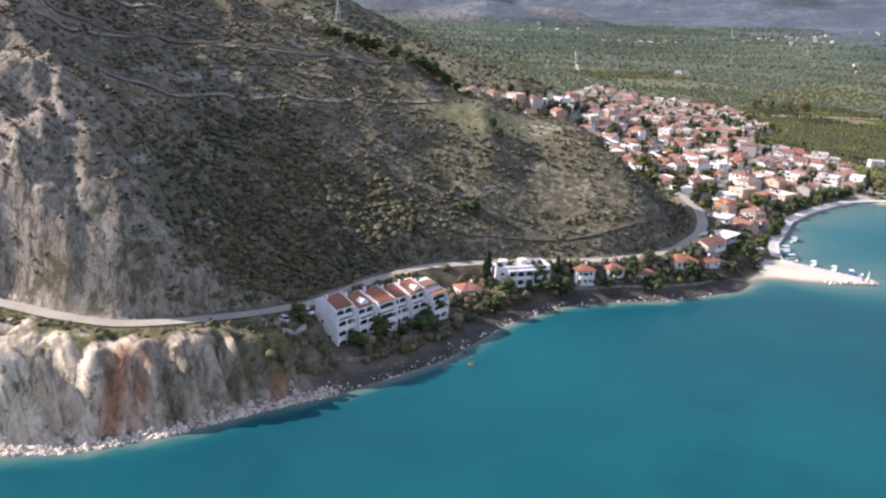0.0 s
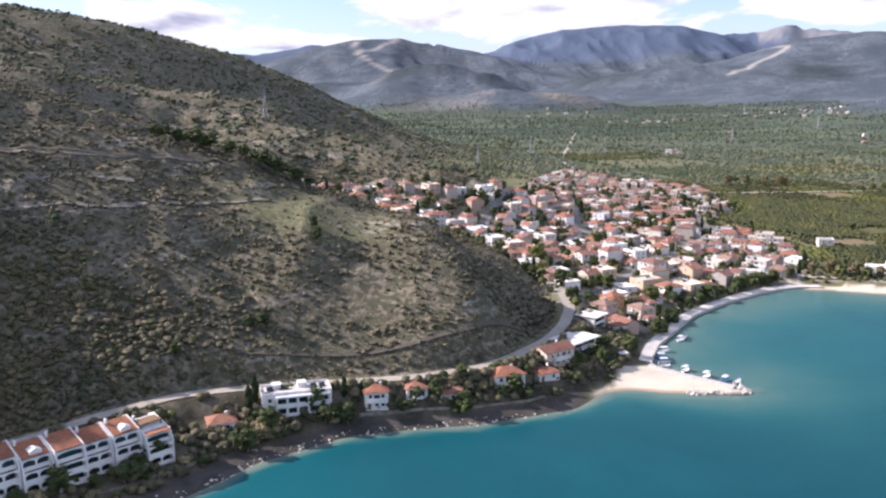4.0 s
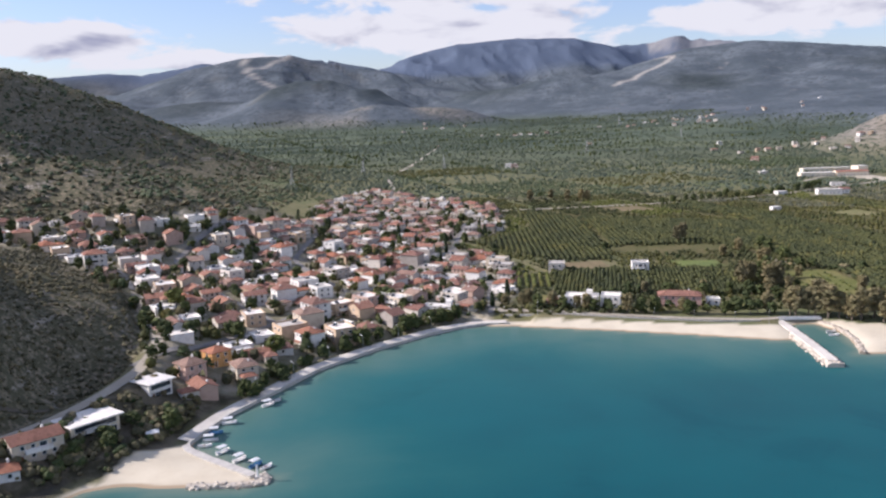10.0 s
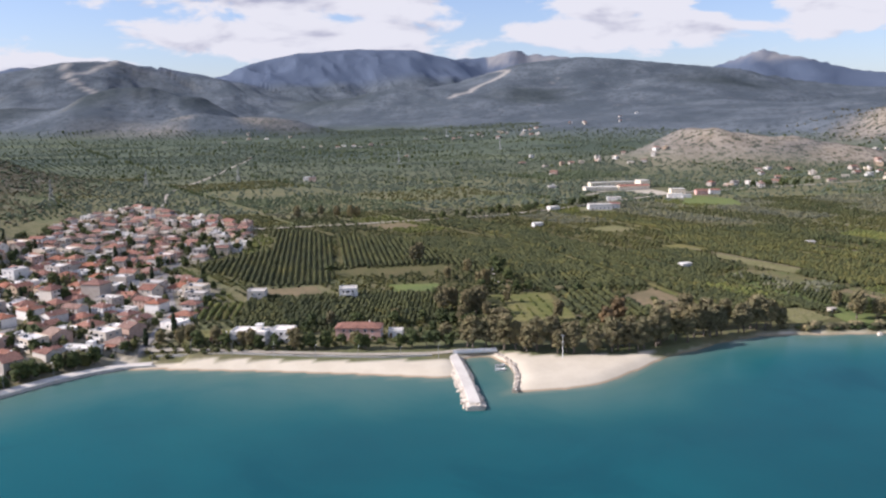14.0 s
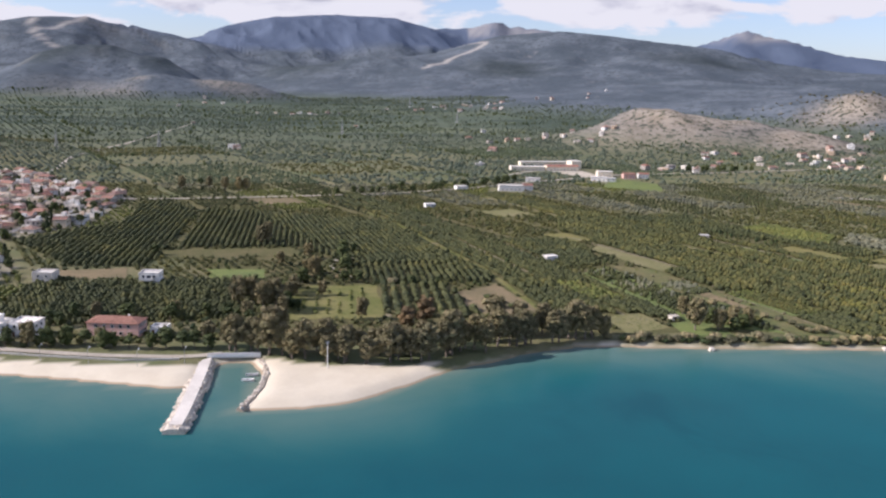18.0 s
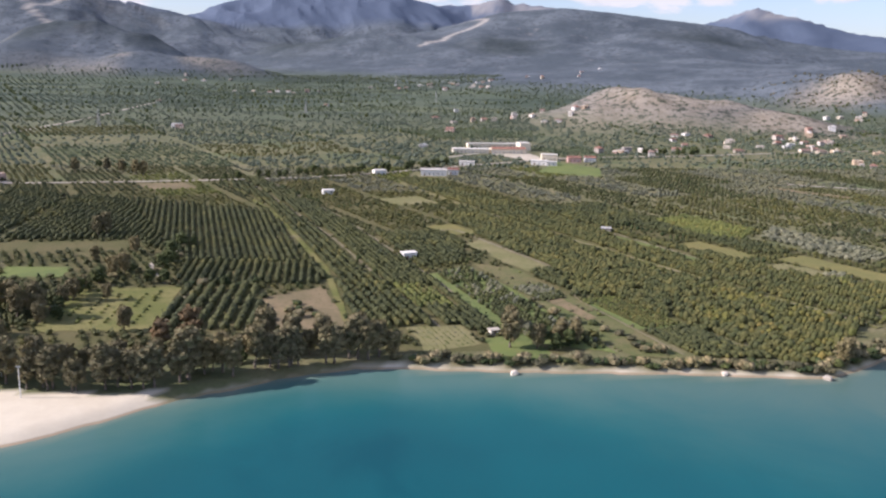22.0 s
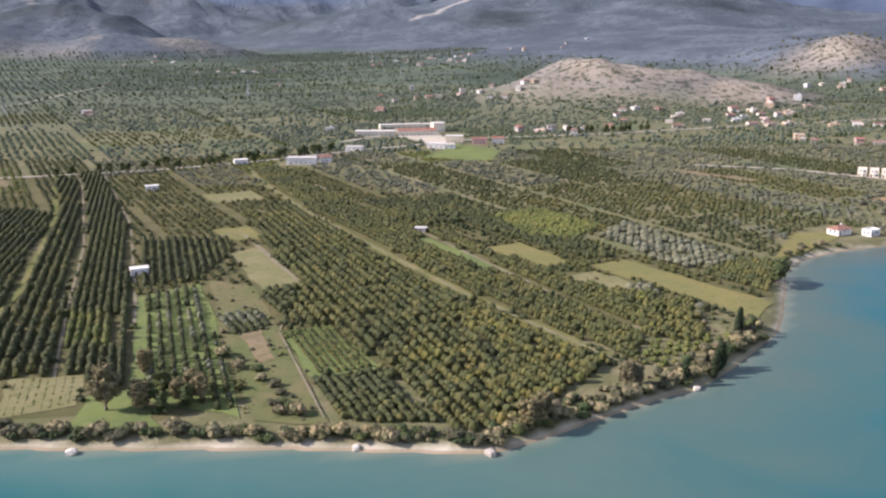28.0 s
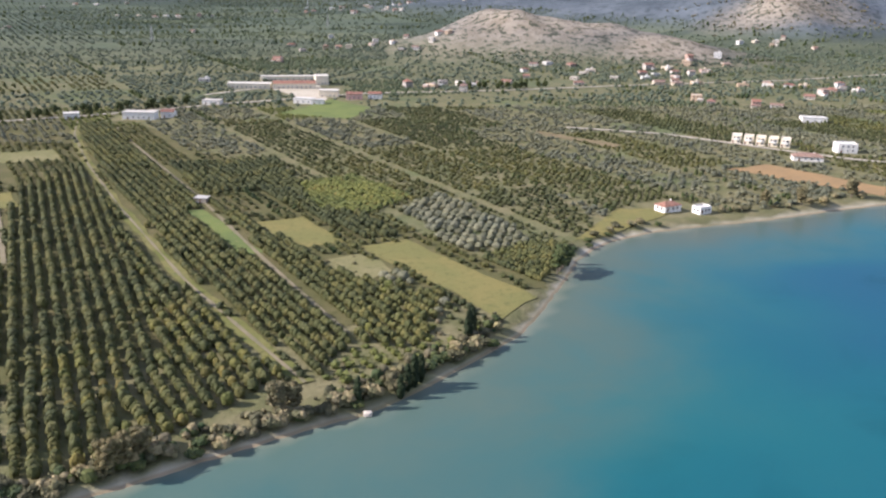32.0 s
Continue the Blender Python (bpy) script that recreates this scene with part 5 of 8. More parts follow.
grove([ORANGE, ORANGE_GOLD, ORANGE_DARK], "orange rows with golden tinges beside the grassy track", "orchard", [(662, 450), (702, 487), (669, 562), (599, 763), (634, 640), (655, 560)], U, 3.9, 2.2, 1.25, 1.5, jitter=0.16)
grove([ORANGE, ORANGE_DARK], "orange grove between two tracks", "orchard", [(708, 482), (719, 508), (696, 577), (663, 681), (588, 890), (568, 880), (600, 763), (669, 562)], U, 3.7, 2.07, 1.15, 1.5, jitter=0.16)
grove([LIME, ORANGE_DARK], "young rows with light grass between", "orchard", [(640, 640), (655, 645), (612, 790), (598, 780)], U, 4.6, 2.58, 1.01, 1.5, jitter=0.16)
grove([ORANGE, ORANGE_DARK, LIME], "orange grove above the eastern beach", "orchard", [(719, 505), (737, 500), (752, 540), (728, 556), (706, 596), (690, 632), (665, 681), (697, 577)], U, 3.7, 2.07, 1.15, 1.5, jitter=0.16)
grove([OLIVE], "pale olive trees by the meadow", "olive grove", [(722, 548), (742, 520), (752, 522), (744, 556), (732, 566)], U, 5.0, 4.5, 1.8, 0.95, jitter=0.16)
grove([OLIVE], "rows of grey-green olive trees", "olive grove", [(752, 649), (775, 672), (800, 600), (787, 585), (765, 584)], (-0.45, 0.89), 5.0, 4.5, 1.8, 0.95, jitter=0.16)
grove([ORANGE, ORANGE_DARK], "square of dark orange trees", "orchard", [(770, 574), (798, 593), (812, 588), (786, 545)], (-0.45, 0.89), 3.4, 1.9, 1.22, 1.2, jitter=0.16)
grove([LIME, ORANGE_GOLD], "yellow-green orange grove in low rows", "orchard", [(710, 702), (738, 719), (761, 669), (734, 639), (713, 655)], (-0.42, 0.9), 3.4, 1.9, 1.22, 1.1, jitter=0.16)
grove([ORANGE_DARK, ORANGE], "orange rows behind the mown meadow", "orchard", [(668, 684), (690, 690), (712, 642), (731, 605), (748, 607), (735, 640), (710, 702), (700, 760), (640, 750)], U, 4.0, 2.24, 1.24, 1.5, jitter=0.16)
grove([ORANGE, LIME], "rows in the green vegetable plot", "orchard", [(600, 530), (617, 533), (629, 493), (611, 490)], W, 2.4, 1.44, 0.62, 1.3, jitter=0.16, over=True)
grove([ORANGE_DARK, OLIVE], "young trees in rows on bright grass", "orchard", [(547, 575), (566, 588), (592, 466), (562, 484)], V, 3.4, 2.72, 0.92, 1.7, jitter=0.16, over=True, lost=0.18)
grove([LIME, OLIVE], "low plants in rows on stubble", "orchard", [(525, 499), (543, 500), (546, 480), (528, 473)], V, 2.2, 1.5, 0.34, 0.9, jitter=0.16, over=True, lost=0.25)
grove([ORANGE_DARK, ORANGE], "small grove at the foot of the meadow", "orchard", [(591, 578), (606, 581), (612, 538), (600, 540)], U, 3.4, 1.9, 1.22, 1.5, jitter=0.16)
grove([ORANGE_DARK, ORANGE], "orange trees in lines behind the beach houses", "orchard", [(286, 580), (360, 580), (392, 560), (390, 512), (300, 505), (280, 520)], (0.9, -0.2), 3.6, 2.1, 1.15, 1.5, jitter=0.16)
grove([LIME, ORANGE], "small trees in loose rows on rough meadow", "orchard", [(401, 558), (434, 559), (430, 510), (398, 512)], (0.1, 1), 5.0, 4.2, 0.8, 1.0, jitter=0.5, over=True, lost=0.25)
grove([LIME, ORANGE_GOLD], "yellow-green young grove", "orchard", [(256, 572), (288, 566), (290, 534), (260, 536)], (0.1, 1), 3.8, 2.13, 1.06, 1.5, jitter=0.16)
grove([ORANGE_DARK, ORANGE], "dark groves west of the track", "orchard", [(405, 660), (432, 612), (436, 566), (496, 562), (496, 600), (433, 609), (380, 786), (345, 800), (340, 660)], (0.05, 1), 3.5, 2.0, 1.1, 1.5, jitter=0.16)
grove([ORANGE_DARK, ORANGE], "mixed trees behind the eucalyptus", "orchard", [(437, 562), (470, 560), (480, 500), (437, 503)], (0.1, 1), 4.6, 2.58, 1.47, 1.2, jitter=0.16)
grove([ORANGE_DARK, ORANGE], "dark groves along the town edge", "orchard", [(292, 612), (330, 610), (334, 655), (340, 800), (300, 850), (296, 740), (250, 680)], (0.05, 1), 3.5, 2.0, 1.1, 1.5, jitter=0.16)


# ---- the rest of the plain: parcels to the foot of the mountains ----
def plain_parcels():
    r = np.random.default_rng(23)
    bands = [(480, 960, 4.5, 4.0, 1.75, MID_TREE, 0), (960, 1500, 6.4, 5.4, 2.1, FAR_TREE, 1), (1500, 2950, 11.5, 8.5, 2.5, FAR_TREE, 2)]
    ca, sa = math.cos(radians(20)), math.sin(radians(20))
    for y0, y1, gap, step, size, forms, rank in bands:
        x0, x1 = (240, 1500) if rank == 0 else ((-80, 2100) if rank == 1 else (-700, 2700))
        u, w = np.meshgrid(np.arange(-400, 3600, step), np.arange(-900, 3200, gap))
        loose = (0.5, 1.0, 2.0)[rank]
        u, w = u.ravel() + loose * r.normal(size=u.size), w.ravel() + 0.7 * loose * r.normal(size=u.size)
        x, y = u * -sa + w * ca, u * ca + w * sa
        ok = (x > x0) & (x < x1) & (y > y0) & (y <= y1)
        # only what lies open to the sea: a wedge that widens inland
        ok &= (x < 1050 + 0.95 * (y - 480)) & (x > 240 - 0.55 * (y - 480))
        u, w, x, y = u[ok], w[ok], x[ok], y[ok]
        ok = (shore_distance(x, y) > 9) & (hilly(x, y) < 5) & (mountains(x, y) < (11, 14, 34)[rank]) & ~inside(x, y, TOWN)
        for q in PLOTS + GROVES:
            ok &= ~inside(x, y, q)
        for line in (PLAIN_ROAD, [(640, 1040), (700, 1100), (760, 1160), (830, 1300), (860, 1500)], [(900, 860), (960, 830), (1010, 768), (1040, 735), (1100, 700), (1300, 660)]):
            ok &= near_line(x, y, line)[0] > 4.5
        for bx, by, br in ((735, 1085, 34), (690, 1095, 34), (716, 1150, 20), (740, 1040, 30), (765, 1012, 18), (784, 1016, 12), (606, 912, 22), (722, 990, 16), (875, 632, 20), (1008, 785, 22), (1008, 737, 14), (1049, 760, 14)):
            ok &= np.hypot(x - bx, y - by) > br
        u, w, x, y = u[ok], w[ok], x[ok], y[ok]
        pu, pw = (120, 46) if rank == 0 else ((120, 150) if rank == 1 else (110, 330))
        shift = hash2(np.floor(w / pw), np.zeros(len(w)), 3) * pu
        ci, cj = np.floor((u + shift) / pu), np.floor(w / pw)
        kind = hash2(ci, cj, 17 + rank)
        thin = r.random(len(x))
        edge = (((u + shift) % pu) > step * 0.9) & ((w % pw) > gap * (0.9 if rank < 2 else 0.5))
        grey = np.clip((y - 720 - 0.12 * np.maximum(0, 900 - x)) / 420, 0, 0.85) + np.clip((x - 800) / 300, 0, 0.35)
        olive = kind < grey
        live = edge & (thin > np.where(olive, 0.38, 0.1) * (1 if rank == 0 else 0.8) + (0 if rank == 0 else 0.55 * hash2(ci, cj, 71)))
        rest = hash2(ci, cj, 55)
        picks = np.where(olive, 0, np.where(rest < 0.45, 1, np.where(rest < 0.92, 2, 3)))
        scatter("orchard", forms, x[live], y[live], np.where(picks == 0, 1.1, 0.95)[live] * size * 0.55 * (0.75 + 0.5 * r.random(live.sum())) * (1.45 if rank else 1.3), [OLIVE, ORANGE, ORANGE_DARK, LIME] if rank == 0 else ([HAZY_OLIVE, ORANGE, HAZY_ORANGE, ORANGE] if rank == 1 else [HAZY_OLIVE, HAZY_ORANGE, HAZY_ORANGE, HAZY_OLIVE]),
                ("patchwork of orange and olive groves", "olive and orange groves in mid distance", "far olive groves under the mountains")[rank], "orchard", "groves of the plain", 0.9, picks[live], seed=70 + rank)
        # dark tall trees along some of the boundaries
        line = ~edge & (hash2(ci, cj, 33) > (0.62, 0.4, 0.25)[rank]) & (thin > 0.25)
        scatter("hedgerow", forms, x[line], y[line], size * (0.55, 0.75, 0.9)[rank] * (0.7 + 0.6 * r.random(line.sum())), [PINE], ("dark trees along the edges of the groves", "dark hedgerow trees in mid distance", "far lines of dark trees across the plain")[rank], "hedgerow", "hedgerows of the plain", 1.5, seed=90 + rank)


plain_parcels()


# ---- maquis on the hills ----
def hillside():
    r = np.random.default_rng(31)
    for x0, x1, y0, y1, n, lo, hi, forms, label in ((-270, 125, 195, 640, 52000, 0.3, 1.1, LOW_BUSH, "dark evergreen scrub dotted over the near hillside"), (-700, 90, 600, 1560, 23000, 0.9, 2.6, LOW_BUSH, "scrub on the slopes of the hill behind the town"),
                                           (900, 1330, 1280, 1600, 4600, 1.5, 4.6, FAR_TREE, "sparse round bushes on a bare stony hill"), (1450, 1800, 1660, 1950, 400, 1.5, 3, FAR_TREE, "bushes on a quarried knoll")):
        x, y = x0 + (x1 - x0) * r.random(n), y0 + (y1 - y0) * r.random(n)
        d = shore_distance(x, y)
        up = hilly(x, y) if y0 < 1300 else mountains(x, y)
        ok = (up > (3 if y0 == 600 else np.where((x < 114) & (y < 450) & ~inside(x, y, SEAWARD), 1, 9))) & (d > 14) & (rough(x, y, 42, 3, 8) + 0.7 * r.random(n) > (-0.35 if y0 < 1300 else 0.1)) & ~inside(x, y, TOWN) & (near_line(x, y, COAST_ROAD)[0] > 5)
        ok &= ~((np.hypot((x - 10) / 36, (y - 380) / 22) < 1) & (r.random(n) < 0.75)) & (near_line(x, y, HILL_TRACK)[0] > 2.6)
        ok &= ~((np.hypot((x + 110) / 30, (y - 232) / 34) < 1) & (r.random(n) < 0.5))
        x, y = x[ok], y[ok]
        s = lo + (hi - lo) * r.random(len(x)) ** 2
        scatter("scrub", forms, x, y, s, [HAZY_ORANGE if y0 == 600 else SCRUB, SCRUB, REED], label, "scrub", tall=0.95, picks=np.where(r.random(len(x)) < 0.05, 2, (r.random(len(x)) < 0.35) * 1), seed=3)

    # the hollow under the crag is thickly overgrown
    n = 7000
    x, y = -100 + 110 * r.random(n), 216 + 112 * r.random(n)
    ok = (np.hypot((x + 42) / 62, (y - 275) / 54) + 0.3 * rough(x, y, 20, 2, 46) + 0.7 * r.random(n) < 1.15) & (near_line(x, y, COAST_ROAD)[0] > 5) & ~inside(x, y, SEAWARD) & (near_line(x + 12, y + 6, RIB)[0] > 13)
    scatter("scrub", LOW_BUSH, x[ok], y[ok], 0.55 + 1.0 * r.random(ok.sum()) ** 2, [SCRUB, PINE], "dense dark evergreen scrub in the hollow of the hill", "scrub", tall=1.0, picks=(r.random(ok.sum()) < 0.12) * 1, seed=47)

    # weeds on the rough strips between the groves
    n = 1500
    x, y = 545 + 250 * r.random(n), 450 + 160 * r.random(n)
    ok = (inside(x, y, [(566, 596), (592, 584), (615, 456), (593, 459)]) | inside(x, y, [(468, 545), (498, 562), (505, 500), (476, 496)]) | inside(x, y, [(712, 582), (733, 590), (731, 556), (718, 556)]) | inside(x, y, [(722, 520), (748, 530), (757, 510), (735, 494)])) & (shore_distance(x, y) > 6)
    scatter("weeds", NEAR_TREE, x[ok], y[ok], 0.25 + 0.7 * r.random(ok.sum()) ** 2, [REED, SCRUB, LIME], "tufts and low weeds on rough ground", "weeds", tall=0.9, picks=r.integers(0, 3, ok.sum()), seed=15)

    # the shrubby bank above the eastern beach
    n = 5200
    x, y = 515 + 250 * r.random(n), 436 + 85 * r.random(n)
    d = shore_distance(x, y)
    ok = (d > 3.0) & (d < np.where(x > 655, 10.5, 6.0)) & (rough(x, y, 12, 2, 48) + 0.8 * r.random(n) > np.where(x > 655, -0.1, 0.25))
    scatter("shore_shrubs", NEAR_TREE, x[ok], y[ok], 0.5 + 1.2 * r.random(ok.sum()) ** 2, [REED, SCRUB, EUCALYPT, PINE], "tangled grey-brown shrubs on the bank above the beach", "shrubs", tall=1.15, picks=r.integers(0, 4, ok.sum()), seed=49)

    # the gardens under the coast road, and between the houses
    n = 15000
    x, y = -60 + 200 * r.random(n), 195 + 190 * r.random(n)
    ok = (shore_distance(x, y) > 7.5) & (np.clip((x + 50) / 20, 0.12, 1) > r.random(n)) & inside(x, y, SEAWARD) & (near_line(x, y, COAST_ROAD)[0] > 3.4) & (rough(x, y, 11, 2, 44) > -0.35) & ~inside(x, y, [(126, 318), (128, 334), (136, 352), (143, 352), (175, 330), (172, 318)])
    scatter("garden_shrubs", NEAR_TREE, x[ok], y[ok], 0.6 + 1.1 * r.random(ok.sum()) ** 2, [SCRUB, PINE, REED], "dark tangled shrubs on the slope above the sea", "shrubs", tall=1.1, picks=r.integers(0, 3, ok.sum()) * (r.random(ok.sum()) < 0.6), seed=12)
    n = 6000
    x, y = -70 + 365 * r.random(n), 385 + 700 * r.random(n)
    ok = inside(x, y, TOWN) & (shore_distance(x, y) > 9)
    for line in STREETS:
        ok &= near_line(x, y, line)[0] > 3
    scatter("garden_shrubs", MID_TREE, x[ok], y[ok], 0.8 + 1.9 * r.random(ok.sum()) ** 2, [PINE, REED, ORANGE], "garden greenery crowded between the houses", "shrubs", tall=1.2, picks=r.integers(0, 3, ok.sum()), seed=13)


hillside()

# ---- houses ----


def framed(name, w, h, frame_mat, fill_mat, edge=0.1, z=0.0):
    """A frame that stands proud of the wall round a recessed pane or leaf, in one piece."""
    a, b = w / 2, w / 2 - edge
    out_f = [(-a, -0.07, z), (a, -0.07, z), (a, -0.07, z + h), (-a, -0.07, z + h)]
    in_f = [(-b, -0.07, z + edge), (b, -0.07, z + edge), (b, -0.07, z + h - edge), (-b, -0.07, z + h - edge)]
    in_b = [(x, -0.02, q) for x, _, q in in_f]
    out_b = [(x, 0.03, q) for x, _, q in out_f]
    m = Mesh().add(out_f + in_f + in_b + out_b, [(k, (k + 1) % 4, 4 + (k + 1) % 4, 4 + k) for k in range(4)] + [(4 + k, 4 + (k + 1) % 4, 8 + (k + 1) % 4, 8 + k) for k in range(4)] + [(12 + k, 12 + (k + 1) % 4, (k + 1) % 4, k) for k in range(4)] + [(8, 9, 10, 11)])
    m.m[-1] = 1
    return m.data(name, frame_mat, fill_mat)


def loft(name, mat, *rings):
    """A body of stacked rectangles: half width, half depth, height."""
    v, f = [], []
    for a, b, z in rings:
        v += [(-a, -b, z), (a, -b, z), (a, b, z), (-a, b, z)]
    for k in range(len(rings) - 1):
        f += [(4 * k + i, 4 * k + (i + 1) % 4, 4 * k + 4 + (i + 1) % 4, 4 * k + 4 + i) for i in range(4)]
    n = 4 * len(rings)
    return Mesh().add(v, f + [(3, 2, 1, 0), (n - 4, n - 3, n - 2, n - 1)]).data(name, mat)


def tray(m, x0, y0, x1, y1, z0, z1, floor, t=0.15):
    """A block with a sunk top, in one piece: walls with a parapet, or a balcony."""
    o = [(x0, y0), (x1, y0), (x1, y1), (x0, y1)]
    i = [(x0 + t, y0 + t), (x1 - t, y0 + t), (x1 - t, y1 - t), (x0 + t, y1 - t)]
    v = [(*p, z0) for p in o] + [(*p, z1) for p in o] + [(*p, z1) for p in i] + [(*p, floor) for p in i]
    f = [(3, 2, 1, 0), (12, 13, 14, 15)]
    for r in (0, 4, 8):
        f += [(r + k, r + (k + 1) % 4, r + 4 + (k + 1) % 4, r + 4 + k) for k in range(4)]
    return m.add(v, f)


WIN = framed("window", 1.2, 1.3, PAINT, GLASS)
SHUT = framed("window", 1.35, 1.4, SHUTTER, GLASS, 0.18)
WIDE = framed("balcony_door", 2.1, 2.2, PAINT, GLASS)
DOOR = framed("door", 1.2, 2.15, PAINT, DOORWOOD)
STACK = loft("chimney", WHITE, (0.3, 0.3, -1.0), (0.3, 0.3, 1.0), (0.38, 0.38, 1.02), (0.38, 0.38, 1.14), (0.18, 0.18, 1.16), (0.18, 0.18, 1.4))
STAIRS = loft("stair_house", WHITE, (1.3, 1.4, 0), (1.3, 1.4, 2.3), (1.5, 1.6, 2.32), (1.5, 1.6, 2.46))
PANEL = Mesh().add([(-0.9, -0.7, 0.15), (0.9, -0.7, 0.15), (0.9, 0.6, 1.0), (-0.9, 0.6, 1.0), (-0.9, -0.7, -0.05), (0.9, -0.7, -0.05), (0.9, 0.6, 0.0), (-0.9, 0.6, 0.0)], [(0, 1, 2, 3), (4, 7, 6, 5), (0, 4, 5, 1), (1, 5, 6, 2), (2, 6, 7, 3), (3, 7, 4, 0)]).data("solar_panel", GLASS)
TANK = Mesh().tube((-0.95, 0.85, 1.0), (0.95, 0.85, 1.0), 0.3, 0.3, 8).data("water_tank", STEEL)


def side(w, d, k, along, z, out_=0.03):
    """Places a piece on wall k of a w by d block: 0 faces -y, then round by the right."""
    a = (0, 90, 180, 270)[k]
    x, y = ((along, -d / 2 - out_), (w / 2 + out_, along), (-along, d / 2 + out_), (-w / 2 - out_, -along))[k]
    return pose(x, y, z, 0, 0, a)


def balcony_mesh(wide, deep=1.4):
    return tray(Mesh(), -wide / 2, -deep, wide / 2, 0.02, -0.16, 0.9, 0.0, 0.1).data("balcony", WHITE)


BALCONY = {w: balcony_mesh(w) for w in (3.2, 5.0, 7.0)}


def house(w, d, floors, roof, wall=None, tiles=None, panes=2, sides=(0, 1, 3), balcony=0, shutters=False, name="house", rise=None, heater=False, wing=None, veranda=0):
    """One house: walls with their footing, roof, chimney, door, windows and balconies."""
    wall, tiles = wall or WALL, tiles or TILES
    h = 2.6 * floors + 0.25
    home = new(name)
    m = Mesh()
    if roof == "gable":
        r = rise or 0.22 * d
        v = [(x, y, z) for z in (-3.2, h) for x, y in ((-w / 2, -d / 2), (w / 2, -d / 2), (w / 2, d / 2), (-w / 2, d / 2))] + [(-w / 2, 0, h + r), (w / 2, 0, h + r)]
        m.add(v, [(3, 2, 1, 0), (0, 1, 5, 4), (1, 2, 6, 9, 5), (2, 3, 7, 6), (3, 0, 4, 8, 7)])
    elif roof == "slab":
        m.box(-w / 2, -d / 2, -3.2, w / 2, d / 2, h)
    elif roof == "flat":
        tray(m, -w / 2, -d / 2, w / 2, d / 2, -3.2, h + 0.7, h - 0.02, 0.2)
    else:
        m.box(-w / 2, -d / 2, -3.2, w / 2, d / 2, h)
    part("wall", m.data("wall", wall), home)
    if roof == "hip":
        part("roof", Mesh().hip(w, d, h + 0.16, rise or 0.24 * min(w, d)).data("roof", tiles), home)
    elif roof == "gable":
        part("roof", Mesh().gable(w, d, h + 0.18, (rise or 0.22 * d)).data("roof", tiles), home)
    elif roof == "slab":
        part("roof", Mesh().box(-w / 2 - 0.8, -d / 2 - 1.5, h, w / 2 + 0.8, d / 2 + 0.5, h + 0.3).box(-w / 2 - 0.6, -d / 2 - 1.3, h + 0.3, w / 2 + 0.6, d / 2 + 0.3, h + 0.36).data("roof", FLAT), home, label="broad overhanging white concrete roof")
        for f in range(floors):
            part("glazing", framed("glazing", w * 0.86, 1.7, PAINT, GLASS, 0.1), home, side(w, d, 0, 0, 0.7 + 2.6 * f))
    else:
        part("roof", Mesh().box(-w / 2 + 0.2, -d / 2 + 0.2, h - 0.05, w / 2 - 0.2, d / 2 - 0.2, h + 0.12).data("roof", FLAT), home)
        if floors > 2 or w > 13:
            part("stair_house", STAIRS, home, pose(w * 0.22, d * 0.2, h + 0.1))
    if wing:
        # a lower range built against the house
        ww, wd, wf, wx, wy = wing
        wh = 2.6 * wf + 0.1
        part("side_range", Mesh().box(wx - ww / 2, wy - wd / 2, -3.2, wx + ww / 2, wy + wd / 2, wh).data("side_range", wall), home)
        part("side_roof", (Mesh().box(wx - ww / 2 - 0.15, wy - wd / 2 - 0.15, wh, wx + ww / 2 + 0.15, wy + wd / 2 + 0.15, wh + 0.2).data("side_roof", FLAT) if roof == "flat" else Mesh().hip(ww, wd, wh + 0.16, 0.22 * min(ww, wd), x=wx, y=wy).data("side_roof", tiles)), home)
        part("window", WIN, home, pose(wx, wy - wd / 2 - 0.03, 1.1))
    if veranda:
        part("veranda_roof", Mesh().add([(-veranda / 2, -d / 2 - 2.6, 2.35), (veranda / 2, -d / 2 - 2.6, 2.35), (veranda / 2, -d / 2 + 0.02, 2.75), (-veranda / 2, -d / 2 + 0.02, 2.75), (-veranda / 2, -d / 2 - 2.6, 2.2), (veranda / 2, -d / 2 - 2.6, 2.2), (veranda / 2, -d / 2 + 0.02, 2.6), (-veranda / 2, -d / 2 + 0.02, 2.6)], [(0, 1, 2, 3), (4, 7, 6, 5), (0, 4, 5, 1), (1, 5, 6, 2), (2, 6, 7, 3), (3, 7, 4, 0)]).data("veranda_roof", FLAT if roof == "flat" else tiles), home)
        for px in (-veranda / 2 + 0.2, veranda / 2 - 0.2):
            part("veranda_post", Mesh().tube((px, -d / 2 - 2.4, -3), (px, -d / 2 - 2.4, 2.25), 0.13, 0.13, 6).data("veranda_post", wall), home)
    if heater:
        part("solar_panel", PANEL, home, pose(-w * 0.2, -d * 0.15, h + 0.17, 0, 0, 20))
        part("water_tank", TANK, home, pose(-w * 0.2, -d * 0.15, h + 0.17, 0, 0, 20))
    if roof not in ("flat", "slab"):
        part("chimney", STACK, home, pose(w * 0.22, d * 0.14, h + 0.9))
    part("door", DOOR, home, side(w, d, 0, -w * 0.32, 0.25))
